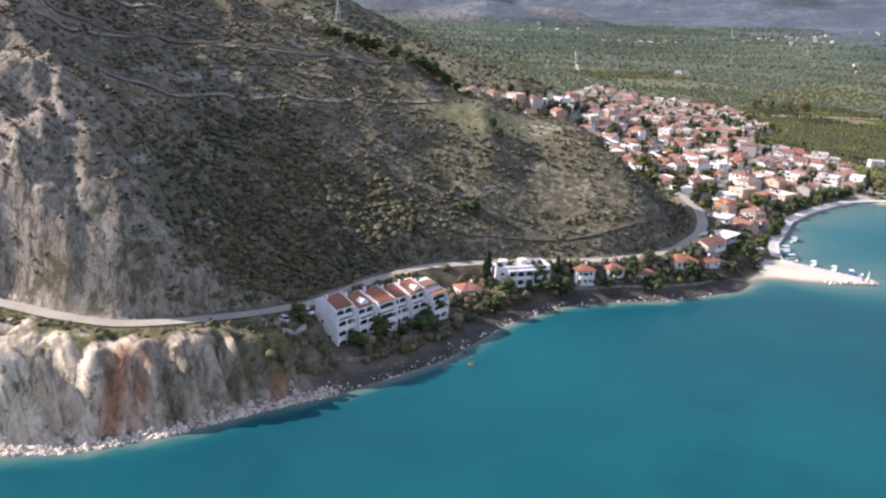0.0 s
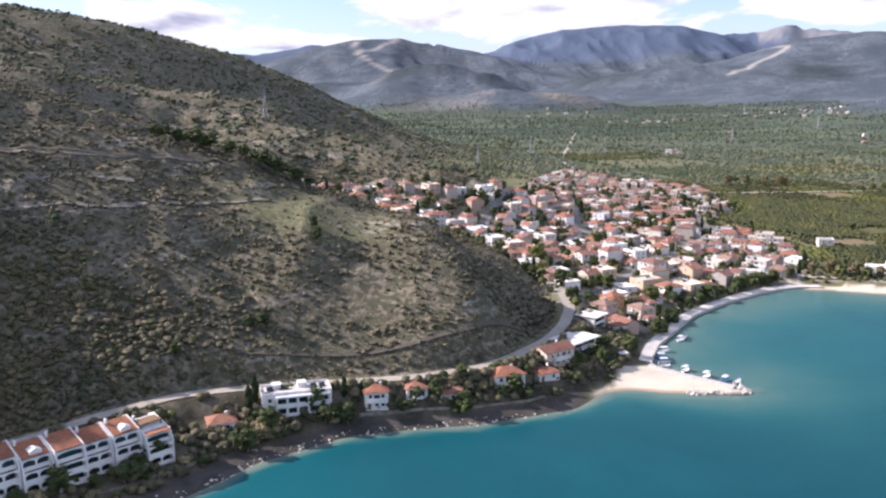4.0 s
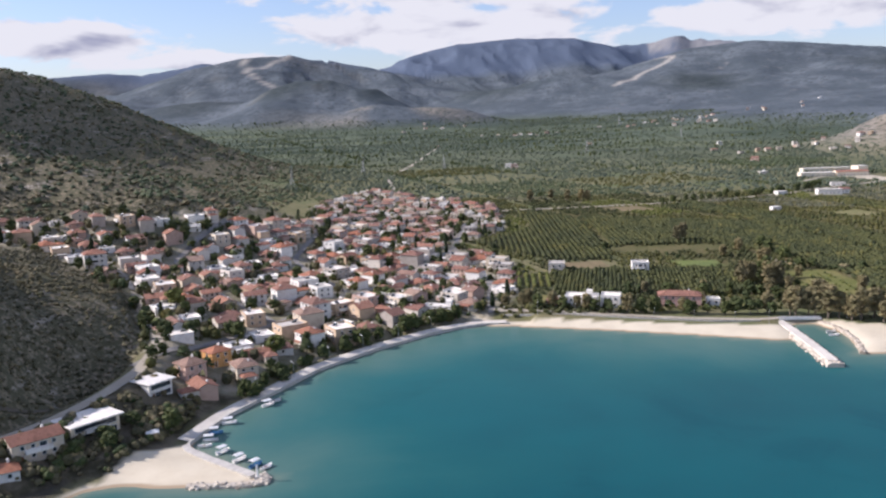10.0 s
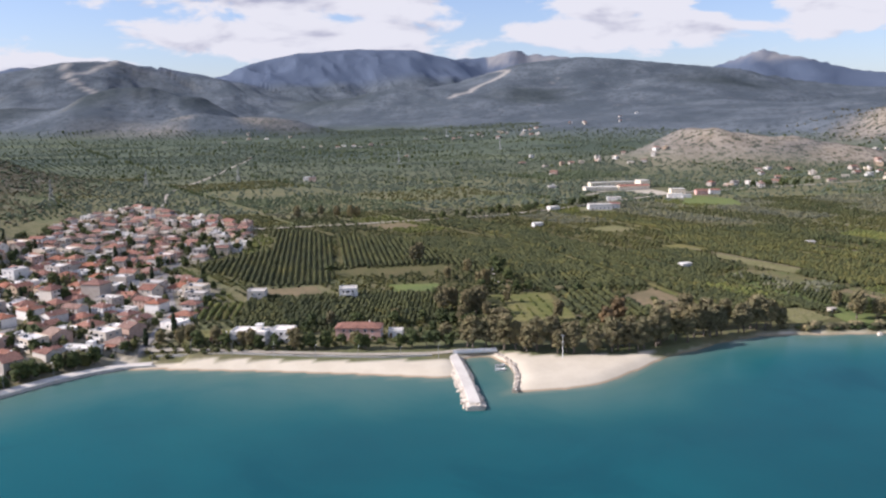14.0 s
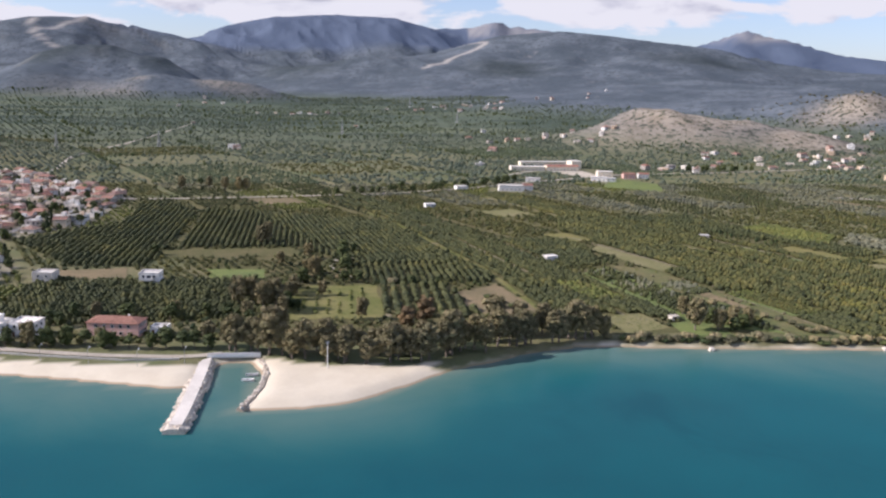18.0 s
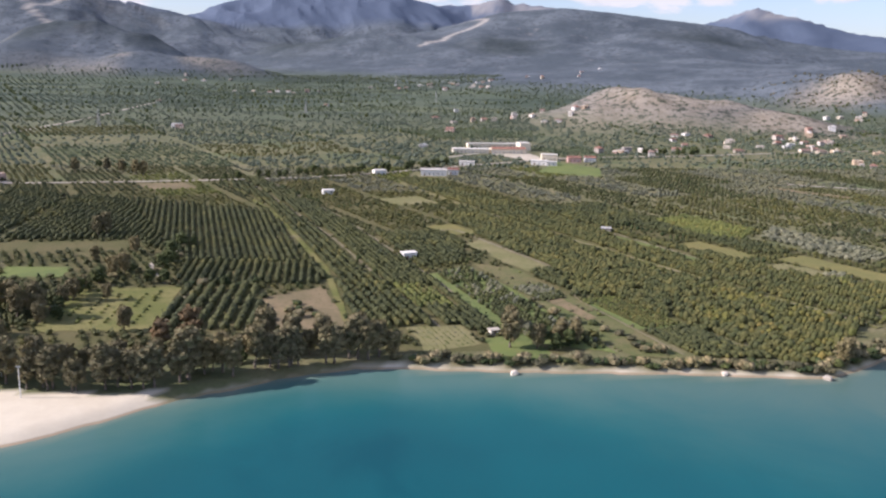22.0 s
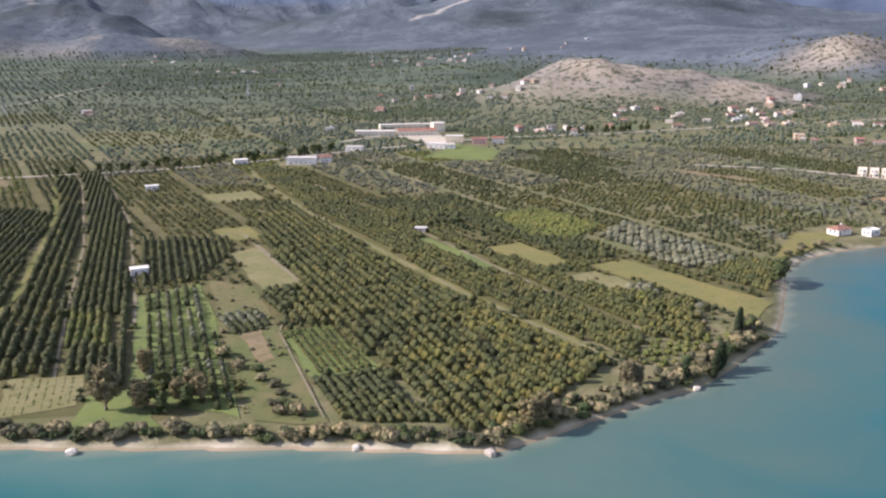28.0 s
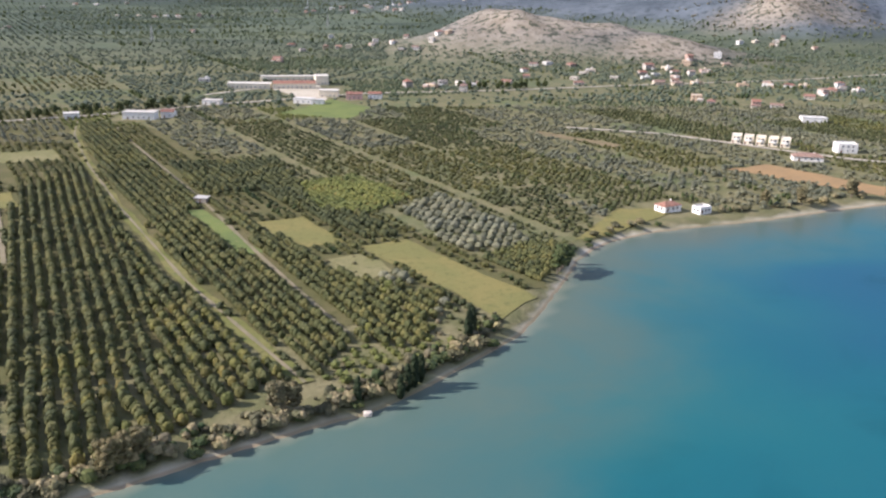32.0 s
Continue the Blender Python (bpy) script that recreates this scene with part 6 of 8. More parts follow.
    for f in range(floors):
        z = 0.25 + 2.6 * f
        for k in sides:
            span = w if k in (0, 2) else d
            n = panes if k == 0 or not panes else max(1, panes - 1)
            for i in range(n):
                a = ((i + 0.5) / n - 0.5) * span * (0.8 if n > 1 else 0.3)
                if k == 0 and f == 0 and abs(a + w * 0.32) < 1.3:
                    continue
                if k == 0 and balcony and f > 0 and i == n // 2:
                    part("balcony_door", WIDE, home, side(w, d, k, a, z))
                else:
                    part("window", SHUT if shutters else WIN, home, side(w, d, k, a, z + 0.9))
        if balcony and f > 0:
            part("balcony", BALCONY[balcony], home, side(w, d, 0, 0, z, 0.0))
    return home


KINDS = [
    (house(10.2, 8.4, 2, "hip", panes=3, balcony=5.0, sides=(0, 1), wing=(4.6, 5.4, 1, 7.0, -0.6)), "two-storey rendered house with a hipped terracotta roof"),
    (house(9.4, 8.6, 1, "hip", panes=2, veranda=6.0), "one-storey house with a hipped tiled roof and veranda"),
    (house(11.6, 8.2, 2, "gable", panes=3, shutters=True, sides=(0, 3)), "two-storey house with gabled clay tiles and shutters"),
    (house(10.4, 9.2, 1, "flat", wall=WHITE, panes=2, heater=True, veranda=7.0), "white one-storey house with a flat roof and water heater"),
    (house(11.2, 9.0, 2, "flat", panes=3, balcony=7.0, sides=(0, 1), heater=True, wing=(4.8, 6.4, 1, -7.4, 0.4)), "flat-roofed two-storey block with long balconies"),
    (house(8.4, 10.4, 2, "gable", panes=2, sides=(0, 1)), "narrow two-storey house with a tiled gable roof"),
    (house(11.0, 7.8, 1, "gable", panes=2, sides=(0, 3), wing=(5.0, 6.0, 1, 3.2, -5.8)), "low old house with weathered roof tiles and a side range"),
    (house(11.0, 9.4, 3, "hip", panes=3, balcony=5.0, sides=(0, 1)), "three-storey house with tiled hip roof and balconies"),
    (house(12.0, 9.0, 1, "hip", wall=WHITE, tiles=TILES_NEW, panes=2, wing=(5.4, 5.0, 1, -3.0, -6.0)), "white bungalow with an orange hipped roof in two parts"),
    (house(10.0, 8.8, 2, "hip", wall=WHITE, tiles=TILES_NEW, panes=3, balcony=5.0, sides=(0, 3), veranda=5.0), "white two-storey house with bright orange hip roof"),
]
SITES = []
FAR_HOUSES = []


def stand(home, x, y, turn, label, group="houses of the town", base=None, first=False, category="house", size=1.0):
    """Puts a house, or a copy of it, on the ground."""
    z = ground_z(x, y) if base is None else base
    m = pose(x, y, z, 0, 0, turn) @ Matrix.Scale(size, 4)
    if first:
        home.matrix_basis = m
    else:
        home = copy_thing(home, m)
    tagged(home, label, category, group)
    SITES.append((x, y))
    return home


def villa(x, y, base, turn, label, *args, **more):
    return stand(house(*args, **more), x, y, turn, label, "houses by the shore", base, True)


def fill_town():
    r = random.Random(4)
    spots_, used_kind = [], set()
    avoid = [(x, y) for x, y in SITES]
    xs = np.array([r.uniform(-70, 295) for _ in range(26000)])
    ys = np.array([r.uniform(385, 1160) for _ in range(26000)])
    ok = inside(xs, ys, TOWN) & (shore_distance(xs, ys) > 15) & (hilly(xs, ys) < 46)
    for line in STREETS + [COAST_ROAD]:
        ok &= near_line(xs, ys, line)[0] > 6.6
    edge_d = near_line(xs, ys, TOWN + [TOWN[0]])[0]
    ok &= edge_d > 6
    # the plain side thins out into gardens
    loose = np.clip((xs - 215) / 90, 0, 1) * (ys < 700) + np.clip((ys - 900) / 300, 0, 1) * 0.6
    zs = height(xs, ys)
    cell, found = {}, []
    for x, y, z, fine, lo in zip(xs, ys, zs, ok, loose):
        if not fine:
            continue
        gap = 9.9 + 4.5 * lo + r.random() * 1.6
        if any(math.hypot(x - a, y - b) < gap + 1.5 for a, b in avoid):
            continue
        i, j = int(x // 18), int(y // 18)
        if any(math.hypot(x - a, y - b) < gap for di in (-1, 0, 1) for dj in (-1, 0, 1) for a, b in cell.get((i + di, j + dj), ())):
            continue
        cell.setdefault((i, j), []).append((x, y))
        found.append((float(x), float(y), float(z)))
    found.sort(key=lambda p: p[1] + 0.25 * abs(p[0] - 170))
    for n, (x, y, z) in enumerate(found):
        turn = -38 + 22 * math.sin(x / 90 + y / 140) + (r.choice((0, 90, -90, 180)) if r.random() < 0.6 else 0) + r.uniform(-7, 7)
        if n < 235:
            pick = r.choices(range(len(KINDS)), (3, 5, 3, 8, 6, 3, 6, 0.7, 2, 2))[0]
            stand(KINDS[pick][0], x, y, turn, KINDS[pick][1], base=z - 0.3, first=pick not in used_kind, size=r.uniform(0.86, 1.04))
            used_kind.add(pick)
        else:
            FAR_HOUSES.append((x, y, z - 0.5, turn, r.choices("hgf", (4, 3, 5))[0], r.uniform(7, 11.5), r.uniform(6, 8.4), r.choice((1, 1, 1, 2, 2))))


# the white terrace of holiday flats under the coast road: six units, each set a step on from the last
def loggia(m_name, w, deep, h, arches, parent, at, bay=0):
    """One storey's open front: dark glazing at the back, a parapet, piers and rounded or straight heads."""
    part("balcony_door", framed("balcony_door", w - 0.5, h - 0.25, SHUTTER, GLASS, 0.12), parent, at @ pose(0, deep - 0.1, 0.02))
    part("parapet", Mesh().box(-w / 2, -0.12, -0.2, w / 2, 0.06, 0.82).data("parapet", WHITE), parent, at)
    part("floor_slab", Mesh().box(-w / 2, 0.062, -0.2, w / 2, deep, 0.0).data("floor_slab", WHITE), parent, at)
    for k in range(arches):
        x0, x1 = -w / 2 + k * w / arches, -w / 2 + (k + 1) * w / arches
        c, r = (x0 + x1) / 2, (x1 - x0) / 2 - 0.22
        top_z = h - 0.95 if bay else h - 0.4
        rim = [(c - r, 0.83)] + [(c - r * math.cos(math.pi * i / 8), top_z + (0.6 if bay else 0.12) * math.sin(math.pi * i / 8)) for i in range(9)] + [(c + r, 0.83)]
        edge = [(x0, 0.83), (x0, h)] + [(p[0], h) for p in rim[2:-2]] + [(x1, h), (x1, 0.83)]
        n = len(rim)
        v = [(x, y, z) for y in (-0.1, 0.16) for x, z in rim + edge]
        f = []
        for i in range(n - 1):
            f += [(i, i + 1, n + i + 1, n + i), (2 * n + i, 3 * n + i, 3 * n + i + 1, 2 * n + i + 1), (i, 2 * n + i, 2 * n + i + 1, i + 1), (n + i, n + i + 1, 3 * n + i + 1, 3 * n + i)]
        part("arch", Mesh().add(v, f).data("arch", WHITE), parent, at)


def terrace():
    ux, uy = 0.63, 0.776
    for k in range(6):
        s = 3.6 + 7.5 * k
        ahead = (0.0, 0.9, 2.0, 0.1, 0.8, 3.0)[k]
        deep = 8.6 + ahead
        x, y = -29.5 + ux * s - uy * 3.2, 221.8 + uy * s + ux * 3.2
        u = new("terrace_house")
        w, top = 7.3, 8.2 + (0.5, -0.1, 0.4, 0.0, 0.6, -0.3)[k]
        f0, b0 = -4.6 - ahead, 4.4
        inner = f0 + 1.7
        prof = [(inner, -7), (inner, top), (b0 - 2.4, top + 1.9), (b0, top + 0.6), (b0, -7)]
        n = len(prof)
        v = [(-w / 2 + 0.32, p, q) for p, q in prof] + [(w / 2 - 0.32, p, q) for p, q in prof]
        part("wall", Mesh().add(v, [tuple(range(n)), tuple(range(2 * n - 1, n - 1, -1))] + [(i, n + i, n + (i + 1) % n, (i + 1) % n) for i in range(n)]).data("wall", WHITE), u)
        for s_ in (-1, 1):
            p0, p1 = sorted((s_ * w / 2, s_ * (w / 2 - 0.34)))
            fin = [(f0 - 0.15, -7), (f0 - 0.15, top - 2.9), (f0 + 1.2, top + 0.15), (b0 - 2.5, top + 2.45), (b0 + 0.1, top + 1.2), (b0 + 0.1, -7)]
            v = [(p0, p, q) for p, q in fin] + [(p1, p, q) for p, q in fin]
            part("party_wall", Mesh().add(v, [tuple(range(6)), tuple(range(11, 5, -1))] + [(i, 6 + i, 6 + (i + 1) % 6, (i + 1) % 6) for i in range(6)]).data("party_wall", WHITE), u)
        a_ = w / 2 - 0.36
        if k != 5:
            rise = Mesh().add([(-a_, inner - 0.5, top + 0.1), (a_, inner - 0.5, top + 0.1), (a_, b0 - 2.4, top + 2.15), (-a_, b0 - 2.4, top + 2.15), (-a_, b0 + 0.3, top + 0.75), (a_, b0 + 0.3, top + 0.75), (-a_, inner - 0.5, top - 0.1), (a_, inner - 0.5, top - 0.1)],
                              [(0, 1, 2, 3), (3, 2, 5, 4), (6, 7, 1, 0), (6, 0, 3, 4), (1, 7, 5, 2), (7, 6, 4, 5)])
            part("roof", rise.data("roof", TILES_TERRACE), u)
            if k in (1, 4):
                part("dormer", Mesh().add([(-1.4, 0, 0), (1.4, 0, 0), (1.4, 0, 1.0), (0, 0, 1.7), (-1.4, 0, 1.0), (-1.4, 2.4, 0.9), (1.4, 2.4, 0.9), (1.4, 2.4, 1.0), (0, 2.4, 1.7), (-1.4, 2.4, 1.0)], [(0, 1, 2, 3, 4), (9, 8, 7, 6, 5), (0, 4, 9, 5), (1, 6, 7, 2), (2, 7, 8, 3), (3, 8, 9, 4), (0, 5, 6, 1)]).data("dormer", WHITE), u, pose(0.4, inner + 0.2, top + 0.1))
        else:
            part("roof", Mesh().box(-a_, inner - 1.4, top + 0.02, a_, b0 - 2.2, top + 0.3).data("roof", TILES_TERRACE), u, label="low brown-tiled roof terrace")
            part("pergola", Mesh().box(-a_ + 0.3, -3.2, top + 1.9, a_ - 0.3, 0.8, top + 2.1).box(-a_ + 0.3, -3.2, top + 0.3, -a_ + 0.55, -2.95, top + 1.9).box(a_ - 0.55, -3.2, top + 0.3, a_ - 0.3, -2.95, top + 1.9).box(-a_ + 0.3, 0.5, top + 0.3, -a_ + 0.55, 0.8, top + 1.9).box(a_ - 0.55, 0.5, top + 0.3, a_ - 0.3, 0.8, top + 1.9).data("pergola", SHUTTER), u)
        part("chimney", STACK, u, pose(-w / 2 + 1.1, 1.2, top + 1.9))
        for f in range(4):
            z = top - 2.85 * (f + 1)
            out_ = f0 + (1.2 if f == 0 else 0.15 * (2 - f))
            loggia("storey", w - 0.7, inner - out_, 2.6, 1 if (k == 2 or (k == 5 and f < 2)) else 2, u, pose(0, out_, z), bay=1)
        if k == 0:
            for z in (0.6, 3.4):
                part("window", WIN, u, pose(-w / 2 - 0.03, 1.5, z, 0, 0, 270))
        u.matrix_basis = pose(x, y, 7.6 - 0.62 * k, 0, 0, 51)
        tagged(u, "tall white terrace house, tiled roof and four tiers of arched balconies" if k != 5 else "white end house of the terrace with stepped balconies and pergola", "house", "terrace above the sea")
        SITES.append((x, y))


terrace()
villa(8.5, 273, 4.6, 25, "small white house with a bright orange hip roof", 7.6, 6.4, 1, "hip", wall=WHITE, tiles=TILES_NEW, panes=2, rise=1.7)


def hotel():
    h = new("guest_house")
    w, d, top = 20.5, 8.5, 6.2
    part("wall", tray(Mesh(), -w / 2, -d / 2, w / 2, d / 2, -4, top + 0.6, top, 0.2).data("wall", WHITE), h)
    part("roof", Mesh().box(-w / 2 + 0.2, -d / 2 + 0.2, top - 0.05, w / 2 - 0.2, d / 2 - 0.2, top + 0.1).data("roof", FLAT), h)
    for x in (-5.5, 2.0):
        part("stair_house", loft("stair_house", WHITE, (1.2, 1.3, 0), (1.2, 1.3, 1.4), (1.35, 1.45, 1.42), (1.35, 1.45, 1.54)), h, pose(x, 1.6, top + 0.1))
    for x in (-7.5, 5.5, 8):
        part("solar_panel", PANEL, h, pose(x, -0.5, top + 0.15, 0, 0, 15))
        part("water_tank", TANK, h, pose(x, -0.5, top + 0.15, 0, 0, 15))
    for z in (0.1, 3.1):
        for x in (-4.6, -1.5, 1.6, 4.7, 7.8):
            loggia("storey", 3.0, 1.5, 2.7, 1, h, pose(x, -d / 2 - 1.6, z))
        part("window", WIN, h, pose(-8, -d / 2 - 0.03, z + 0.9))
    part("canopy", Mesh().box(-6.3, -d / 2 - 1.8, 5.85, 9.5, -d / 2 - 0.01, 6.05).data("canopy", WHITE), h)
    for x in (-6.2, -3.1, 0, 3.1, 6.2, 9.3):
        part("partition", Mesh().box(x, -d / 2 - 1.7, -2, x + 0.12, -d / 2 - 0.01, 5.84).data("partition", WHITE), h)
    h.matrix_basis = pose(26.5, 288.5, 5.3, 0, 0, 20)
    tagged(h, "long white two-storey guest house with flat roof terraces", "guest house", "houses by the shore")
    SITES.append((26, 288))


hotel()
villa(50.0, 294.0, 4.2, 12, "white round-fronted villa with an orange tent roof", 7.0, 6.6, 2, "hip", wall=WHITE, tiles=TILES_NEW, panes=3, rise=1.6, balcony=5.0)
villa(61.5, 299.0, 3.8, 18, "narrow white villa with a tiled hip roof", 6.6, 6.8, 2, "hip", wall=WHITE, tiles=TILES_NEW, panes=2, rise=1.5, balcony=3.2)
villa(72.6, 301.2, 4.4, 14, "low villa with orange hip roof by the beach", 9.4, 6.8, 1, "hip", wall=WALL, tiles=TILES_NEW, panes=3, rise=1.7)
villa(89.8, 312.6, 4.0, 22, "white two-storey villa with bright tiled roof", 10.5, 7.6, 2, "hip", wall=WHITE, tiles=TILES_NEW, panes=4, rise=2.1, balcony=7.0)
villa(102.8, 321.8, 4.2, 30, "small cream tiled house beside the larger villa", 8.0, 6.4, 1, "hip", wall=WALL, tiles=TILES_NEW, panes=2, rise=1.5)
villa(106.2, 333.4, 5.8, 42, "cream three-storey house with long brown tiled roof", 13.5, 8.0, 2, "gable", wall=WALL, tiles=TILES, panes=4, rise=1.8, balcony=7.0)
villa(114.8, 349.0, 5.2, 50, "long glazed building with an overhanging white roof", 15.0, 9.5, 2, "slab", wall=CREAM, panes=0, sides=(1, 3), balcony=7.0)
villa(124.5, 380.0, 6.0, 55, "pale building with an overhanging flat roof", 9.0, 8.0, 2, "slab", wall=WHITE, panes=0, sides=(1, 3))
villa(137.5, 414.0, 5.5, 45, "ochre-painted two-storey house with tiled roof", 8.0, 7.0, 2, "hip", wall=OCHRE, tiles=TILES_NEW, panes=2)
villa(132.0, 398.0, 6.0, 45, "pink rendered house with tiled roof", 8.0, 8.0, 2, "hip", wall=PINK, panes=2)
# behind the beach
villa(288.0, 497.0, 2.2, -18, "white flat-roofed taverna block behind the beach", 15.0, 9.0, 2, "flat", wall=WHITE, panes=4, balcony=7.0)
villa(276.0, 500.0, 2.2, -15, "low building with a red tiled roof", 8.0, 7.0, 1, "hip", wall=PINK, panes=2)
villa(301.5, 496.5, 2.2, -18, "cream flat-roofed beach house", 9.0, 8.0, 2, "flat", wall=WHITE, panes=3)
villa(333.0, 494.0, 2.2, -14, "long two-storey building with dull red tiled roof", 19.0, 8.5, 2, "hip", wall=PINK, tiles=TILES, panes=5, rise=1.7)
villa(348.5, 493.0, 2.2, -14, "small white outbuilding among trees", 6.0, 5.0, 1, "flat", wall=WHITE, panes=2)
villa(335.5, 574.5, 2.4, -8, "white two-storey house among orange groves", 9.0, 8.0, 2, "flat", wall=WHITE, panes=3, balcony=3.2)
villa(289.5, 578.0, 2.8, -10, "pale flat-roofed house in a garden", 9.0, 8.0, 2, "flat", wall=WALL, panes=2)
villa(222.0, 494.0, 2.8, -20, "long low rendered seafront building", 16.0, 6.0, 1, "flat", wall=WALL, panes=4)
fill_town()


# farmsteads, huts and the works on the plain
def shed(x, y, w, d, h, turn, label, category="shed", wall=None, roof="flat", bays=0, base=None, top=None):
    s = new("shed")
    m = Mesh()
    if roof == "gable":
        v = [(x_, y_, z_) for z_ in (-1, h) for x_, y_ in ((-w / 2, -d / 2), (w / 2, -d / 2), (w / 2, d / 2), (-w / 2, d / 2))] + [(-w / 2, 0, h + 0.2 * d), (w / 2, 0, h + 0.2 * d)]
        m.add(v, [(3, 2, 1, 0), (0, 1, 5, 4), (1, 2, 6, 9, 5), (2, 3, 7, 6), (3, 0, 4, 8, 7)])
    else:
        m.box(-w / 2, -d / 2, -1, w / 2, d / 2, h)
    part("wall", m.data("wall", wall or WHITE), s)
    if roof == "gable":
        part("roof", Mesh().gable(w, d, h + 0.18, 0.2 * d).data("roof", FLAT if category == "greenhouse" else TILES), s)
    else:
        part("roof", Mesh().box(-w / 2 - 0.3, -d / 2 - 0.3, h, w / 2 + 0.3, d / 2 + 0.3, h + 0.25).data("roof", top or FLAT), s)
    n = max(1, bays)
    for i in range(n):
        part("door" if i == 0 else "window", DOOR if i == 0 else WIN, s, pose(((i + 0.5) / n - 0.5) * w * 0.85, -d / 2 - 0.03, 0 if i == 0 else 1.0))
    s.matrix_basis = pose(x, y, (ground_z(x, y) if base is None else base), 0, 0, turn)
    return tagged(s, label, category, "buildings on the plain")


shed(540.5, 609, 7.0, 4.0, 3.2, 15, "small white pump house beside a farm track", bays=2)
shed(554, 489, 3.4, 2.6, 1.9, 10, "low stone hut on the lawn by the shore", wall=RUBBLE, top=RUBBLE)
shed(666, 670, 5.5, 4.5, 2.3, -20, "small stone farm shed between orange groves", bays=1, wall=RUBBLE, top=CONCRETE)
shed(606, 913, 22.0, 10.0, 5.0, -10, "long white farm building", bays=5)
shed(624, 920, 9.0, 8.0, 4.0, -10, "white gabled farm outbuilding", bays=2, roof="gable")
shed(560, 915, 10.0, 7.0, 4.0, 12, "white store beside the road", bays=2)
shed(512, 812, 8.0, 5.0, 3.0, 10, "small white hut among rows", bays=2)
shed(676, 1089, 38.0, 13.0, 4.6, -6, "long cream packing hall with a pale flat roof", "works hall", CREAM, bays=8, top=QUAY)
shed(716, 1088, 38.0, 11.0, 4.6, 2, "long cream hall with a dull red tiled roof", "works hall", CREAM, bays=8, roof="gable")
shed(716, 1150, 62.0, 9.0, 4.4, 4, "low cream store behind the works yard", "works hall", CREAM, bays=9, top=QUAY)
shed(742, 1118, 12.0, 16.0, 8.5, 2, "tall cream block of the works", "works hall", CREAM, bays=3, top=QUAY)
shed(744, 1030, 16.0, 11.0, 5.6, -12, "cream two-storey works office", "works hall", CREAM, bays=4, top=QUAY)
shed(732, 985, 10.0, 8.0, 3.6, -12, "small white house beside the works yard", bays=2)
shed(764, 1012, 13.0, 8.0, 4.6, -10, "rendered house with red tiles by the works", "house", PINK, bays=3, roof="gable")
shed(782, 1016, 11.0, 8.0, 4.2, -14, "rendered house with brown tiles by the works", "house", WALL, bays=3, roof="gable")
shed(650, 985, 14.0, 8.0, 3.4, -16, "pale lean-to shed south of the works", bays=3)
shed(722, 990, 16.0, 9.0, 4.0, -20, "white shed by the green field", bays=3)
villa(872, 634, 2.4, 20, "white seaside house with pale tiled roof", 10.0, 6.5, 1, "hip", wall=WHITE, panes=3, rise=1.6)
villa(886, 629, 2.2, 20, "low white annex near the beach", 7.0, 5.0, 1, "flat", wall=WHITE, panes=3)
for k in range(5):
    villa(995 + k * 6.2, 796 - k * 4.2, 2.6, -34, "cream holiday house in a flat-roofed terrace row", 5.8, 8.0, 2, "flat", wall=CREAM, panes=2, balcony=3.2, sides=(0,))
villa(1008, 737, 2.5, -20, "long white single-storey house", 17.0, 8.0, 1, "hip", wall=WHITE, panes=4)
villa(1049, 760, 2.6, -15, "white house on a pale plot", 12.0, 9.0, 2, "flat", wall=WHITE, panes=3)
shed(1102, 875, 18.0, 10.0, 4.0, -20, "white shed on the far plain", bays=3)


def far_hamlets():
    """Villages that dot the plain and the foot of the mountains."""
    r = random.Random(12)
    for cx, cy, sx, sy, n in ((850, 1490, 45, 12, 13), (900, 1440, 30, 10, 6), (1250, 1100, 70, 35, 9), (1067, 1185, 70, 30, 10), (1120, 1240, 60, 25, 9), (880, 2400, 90, 40, 20), (535, 2220, 70, 30, 9), (1440, 1580, 70, 40, 9), (872, 1099, 30, 5, 8), (1036, 1292, 18, 6, 5), (1215, 1290, 30, 16, 6), (1110, 1128, 20, 8, 3), (1252, 1092, 18, 6, 4), (1100, 957, 24, 8, 4), (250, 2500, 80, 30, 5), (1180, 2450, 120, 50, 8), (980, 1100, 80, 25, 5), (1180, 960, 70, 40, 5), (430, 1300, 120, 120, 4), (700, 1750, 200, 150, 5)):
        for _ in range(n):
            x, y = r.gauss(cx, sx), r.gauss(cy, sy)
            if any(math.hypot(x - a, y - b) < 13 for a, b in SITES):
                continue
            FAR_HOUSES.append((x, y, ground_z(x, y), r.uniform(-40, 20), r.choice("hgfff"), r.uniform(6.5, 11.5), r.uniform(6, 8.5), r.choice((1, 1, 2))))
            SITES.append((x, y))


far_hamlets()


